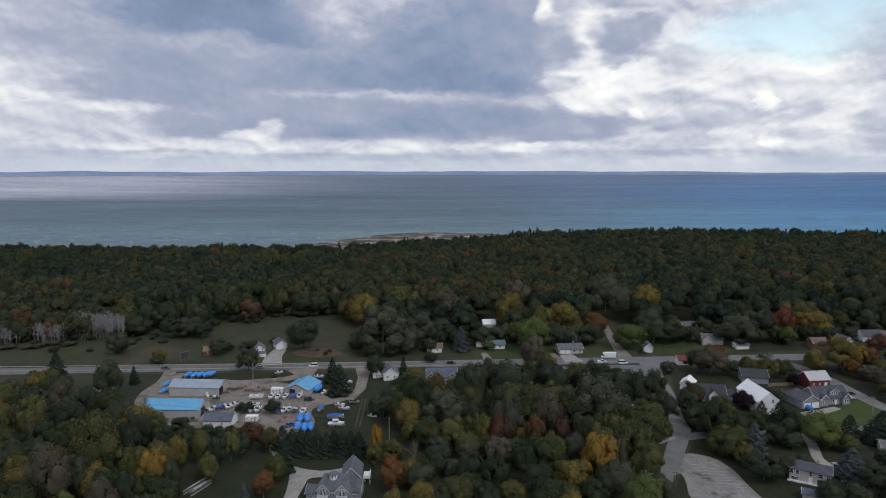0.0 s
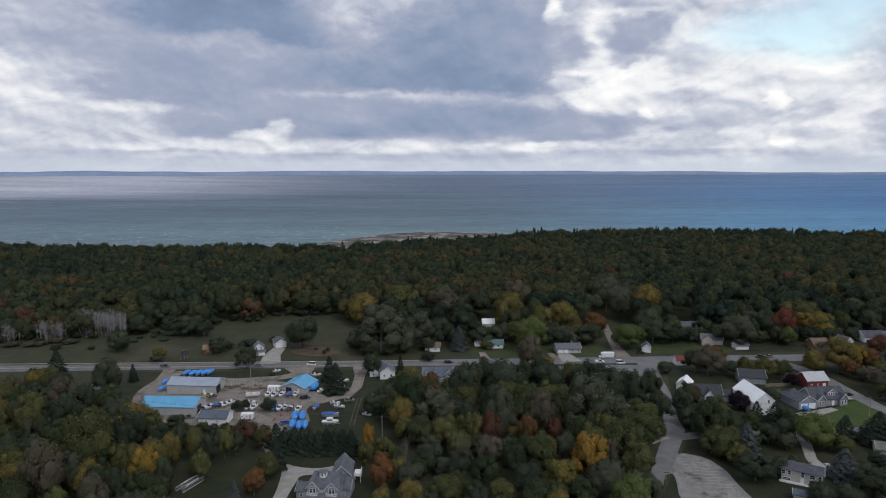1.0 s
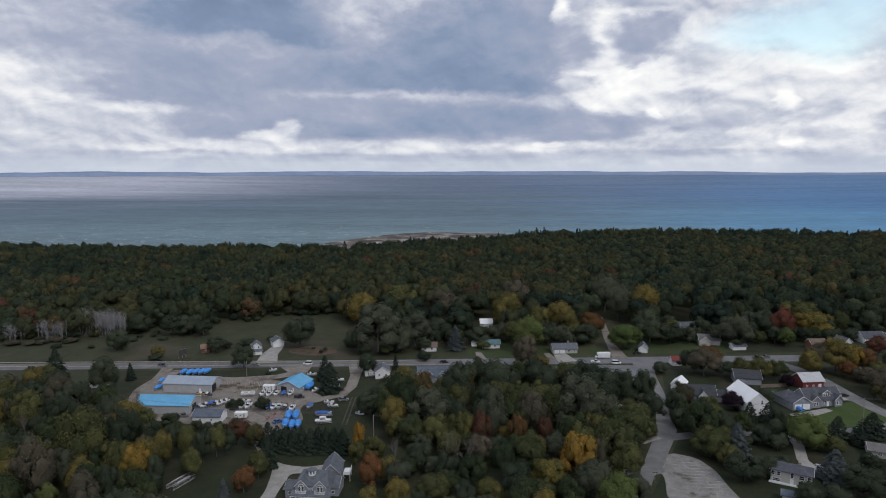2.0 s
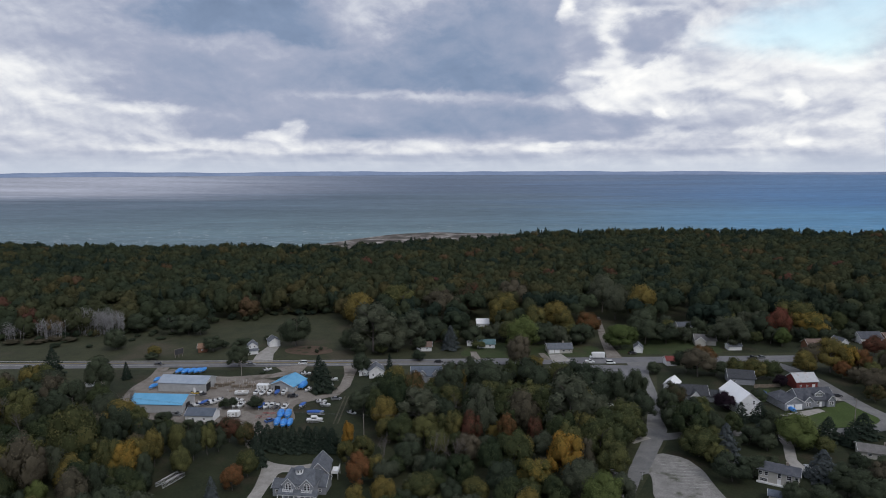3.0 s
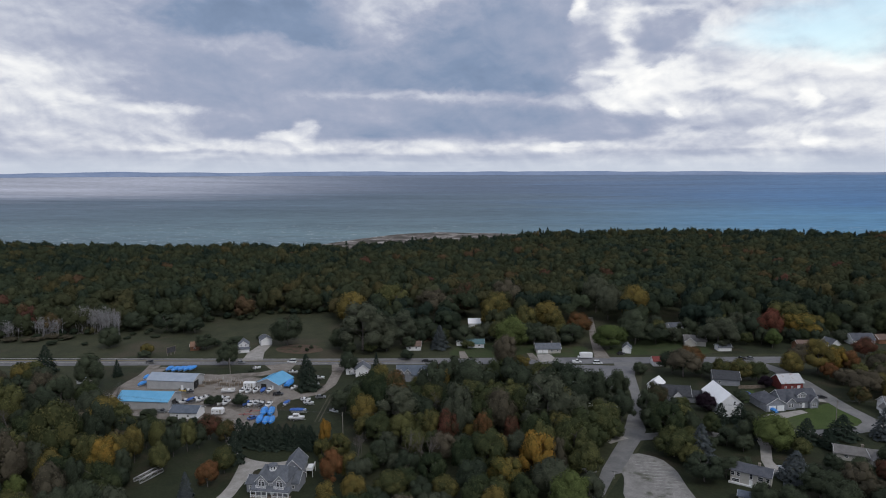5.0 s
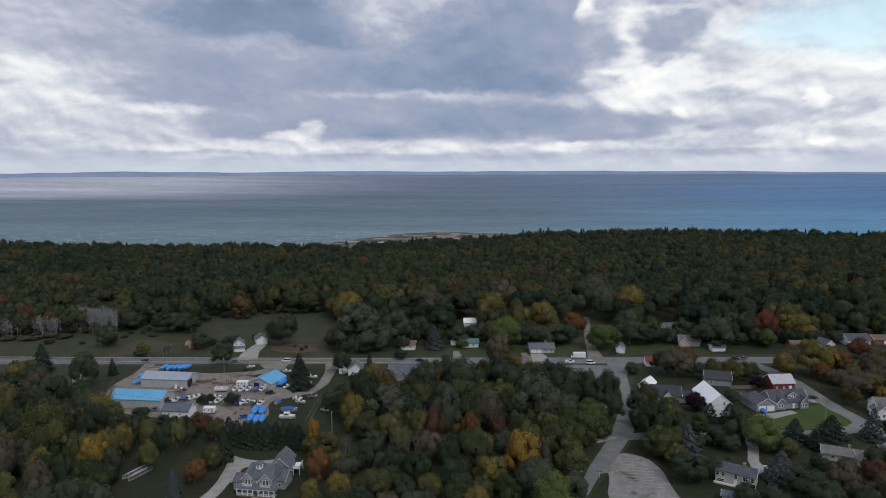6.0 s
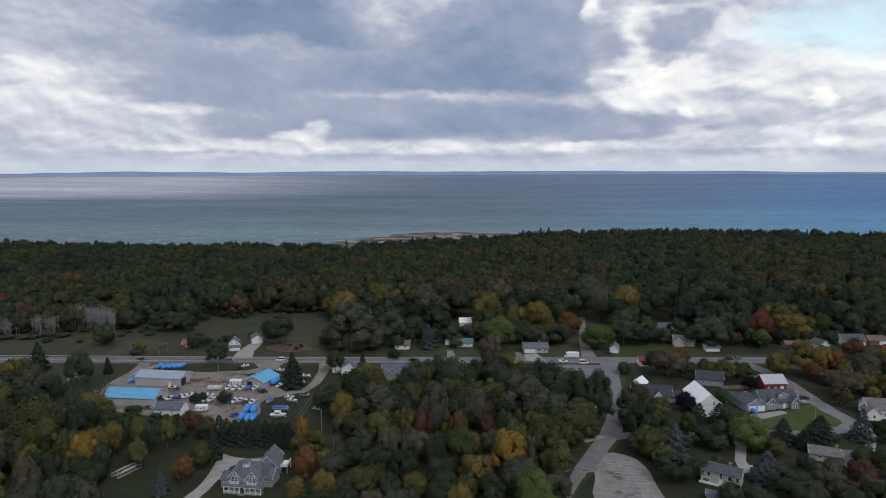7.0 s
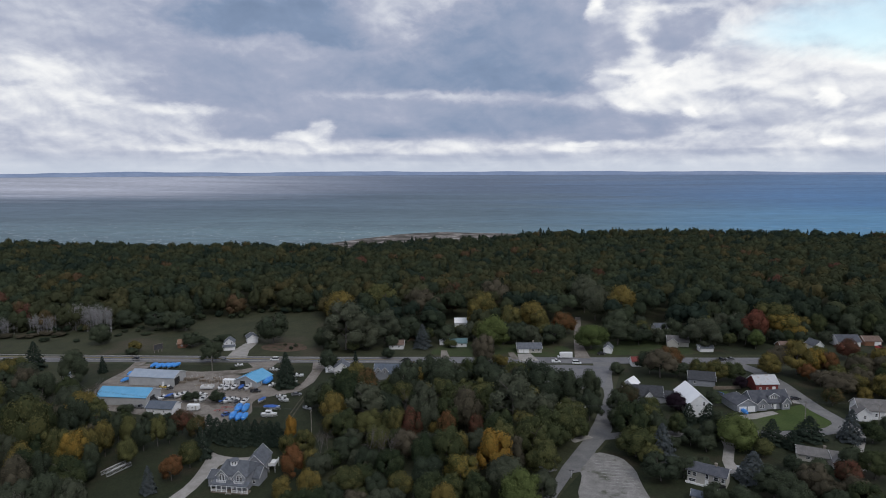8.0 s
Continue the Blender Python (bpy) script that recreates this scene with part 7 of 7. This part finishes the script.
# boats in rows, wrapped boats, boats on the grass
pick_boat = random.Random(8)
for at, cover, hull in (((-82.6, 266.1), "", None), ((-79.6, 265.5), "", None), ((-76.5, 266.3), "", None), ((-73.4, 266.4), "navy", DARK_METAL), ((-70.4, 266.5), "", None),
                        ((-74.7, 250.0), "navy", DARK_METAL), ((-72.5, 250.1), "", None), ((-70.3, 250.8), "", PAINTS["silver"]), ((-67.7, 249.6), "", DARK_METAL), ((-64.4, 249.1), "", None), ((-86.3, 250.9), "", None), ((-83.7, 251.0), "", None)):
    boat(*at, pick_boat.uniform(-94, -84), pick_boat.uniform(5.2, 6.0), cover, hull)
for at, cover, hull in (((-104.3, 249.6), "", DARK_METAL), ((-102.5, 251.6), "", None), ((-101.0, 253.6), "navy", DARK_METAL), ((-98.8, 253.7), "", DARK_METAL), ((-96.9, 254.4), "", None), ((-95.8, 256.5), "", None)):
    boat(*at, pick_boat.uniform(-114, -104), pick_boat.uniform(4.6, 5.4), cover, hull)
for at, ln in (((-132.8, 295.8), 6.5), ((-129.2, 295.0), 7.0), ((-126.5, 296.0), 6.5), ((-123.6, 296.1), 6.8), ((-121.4, 297.1), 6.5)):
    boat(*at, -96, ln * 0.85, "tarp")
for at, ln in (((-63.5, 241.2), 6.4), ((-60.5, 241.3), 6.4), ((-62.3, 233.1), 5.8), ((-59.4, 232.1), 5.6), ((-57.2, 232.8), 5.4)):
    boat(*at, -80, ln * 1.12, "tarp")
boat(-137.3, 282.8, -92, 4.8, "tarp")
boat(-134.0, 273.3, -104, 5.0, "tarp")
boat(-64.2, 276.4, 84, 7.6, "tarp", DARK_METAL)
boat(-60.7, 271.2, -112, 4.2)
boat(-57.8, 251.9, -100, 5.0, "navy")
boat(-49.7, 243.5, 2, 6.6, "navy")
boat(-48.0, 235.9, 6, 6.4, cabin=True)
boat(-87.1, 256.8, 8, 4.8)
boat(-109.6, 265.1, -12, 4.4, "", YELLOW_PAINT)
boat(-106.5, 264.5, -20, 4.8, "", DARK_METAL)
boat(-53.0, 285.5, 4, 5.2)
boat(-67.8, 293.4, 2, 5.0)
boat(-50.7, 256.8, 2, 4.4)
boat(-48.1, 252.9, -12, 4.8)
boat(-89.1, 299.8, 30, 4.0)
boat(-35.2, 245.3, -24, 4.2, on_trailer=False)
boat(-29.0, 263.7, -28, 4.4, on_trailer=False)
boat(-37.6, 293.5, 8, 4.6)
for at, n in (((-100.2, 281.5), 2), ((-91.9, 280.2), 2), ((-86.0, 274.1), 1), ((-92.0, 271.7), 1), ((-105.3, 273.5), 2), ((-95.8, 270.8), 1)):
    dock_stack(*at, pick_tree.uniform(-30, 60), n, 3.4)
pontoon(-52.9, 276.0, 14, 5.6)
pontoon(-89.0, 265.9, 6, 6.0)
trailer(-70.7, 240.3, 0, 6.0, PAINTS["red"])
trailer(-69.3, 244.0, 4, 6.0, PAINTS["red"])
camper(-82.6, 240.4, 4, 4.4)
camper(-82.0, 272.7, 0, 5.0)
for at, n in (((-95.7, 276.1), 3), ((-91.9, 275.5), 2), ((-88.8, 276.4), 3), ((-103.8, 276.6), 4), ((-101.5, 278.3), 3), ((-86.8, 278.8), 2)):
    dock_stack(*at, pick_tree.uniform(-8, 14), n)
boat_lift(-81.8, 187.2, 70)
billboard(-146.0, 322.7, 62)
fence(137.8, 280.2, 149.7, 282.0)
trampoline(137.9, 273.3)
boat(141.2, 252.2, -80, 4.6, "tarp")

# cars
for at, turn, colour, kind in (((-149.1, 307.5), 3, "black", "pickup"), ((-101.1, 308.8), 3, "grey", "car"), ((-74.8, 311.5), 183, "white", "van"), ((-5.0, 315.4), 3, "black", "car"), ((71.8, 316.5), 3, "white", "pickup"), ((155.0, 324.6), 183, "black", "pickup"), ((159.6, 325.7), 183, "grey", "car")):
    car(*at, turn, colour, kind, 0.08)
for at, turn, colour, kind in (((-66.2, 236.4), 50, "blue", "car"), ((-65.4, 263.8), 10, "black", "pickup"), ((-45.4, 261.0), 10, "grey", "car"), ((-103.8, 247.7), 20, "black", "car"), ((-106.9, 241.3), 10, "grey", "pickup"), ((69.6, 256.0), 10, "white", "car"), ((78.1, 253.8), 4, "white", "car"),
                               ((96.7, 332.1), 10, "black", "car"), ((245.1, 351.9), 8, "red", "pickup"), ((183.9, 251.9), 20, "blue", "car"), ((81.9, 314.9), 4, "white", "van"), ((167.6, 270.0), 10, "black", "car")):
    car(*at, turn, colour, kind, 0.06)
motorhome(77.0, 324.5, 183)

# sheds of the near gardens
simple_house("garden_shed", 121.9, 198.9, -10, "small white garden shed beside a spruce", "shed", 2.2, 2.4, 2.1, 2.8, "x", WHITE_WALL, WHITE_ROOF)
simple_house("garden_shed", 103.8, 181.5, -24, "small shed with a blue-grey roof", "shed", 4.2, 3.0, 1.9, 2.9, "x", CREAM_WALL, BLUEGREY_ROOF)

# power lines
p1 = utility_pole(-145.5, 253.1, turn=-30)
p2 = utility_pole(-126.0, 236.4, turn=-30)
p3 = utility_pole(-25.5, 220.5, turn=2)
p4 = utility_pole(59.9, 231.5, turn=2)
p5 = utility_pole(159.1, 241.6, turn=2)
p6 = utility_pole(287.0, 245.0, turn=2)
utility_pole(-98.6, 289.9, 8.5, 3)
utility_pole(185.5, 242.2, 9.0, 60)
wires(p1, p2, -30)
for a, b in ((p2, p3), (p3, p4), (p4, p5), (p5, p6)):
    wires(a, b, 2)
sign = thing("street_sign", 68.2, 193.8, 0, "slim metal street sign on a grass island", "sign")
part("post", Shape().tube((0, 0, -0.2), (0, 0, 2.6), 0.04, 0.04), GALVANISED, sign)
part("plate", Shape().box(-0.8, -0.03, 2.45, 0.8, 0.03, 2.65), DARK_METAL, sign)
# worn lines of the parking lot
for i in range(9):
    a = Vector((76.4, 206.3)) + Vector((1.2 * i * 0.35, -2.1 * i))
    strip("bay_line", [(a.x, a.y), (a.x + 9, a.y - 0.6), (a.x + 9, a.y - 0.42), (a.x, a.y + 0.18)], FADED_PAINT, "faint worn white parking bay line", "road marking", 0.155)
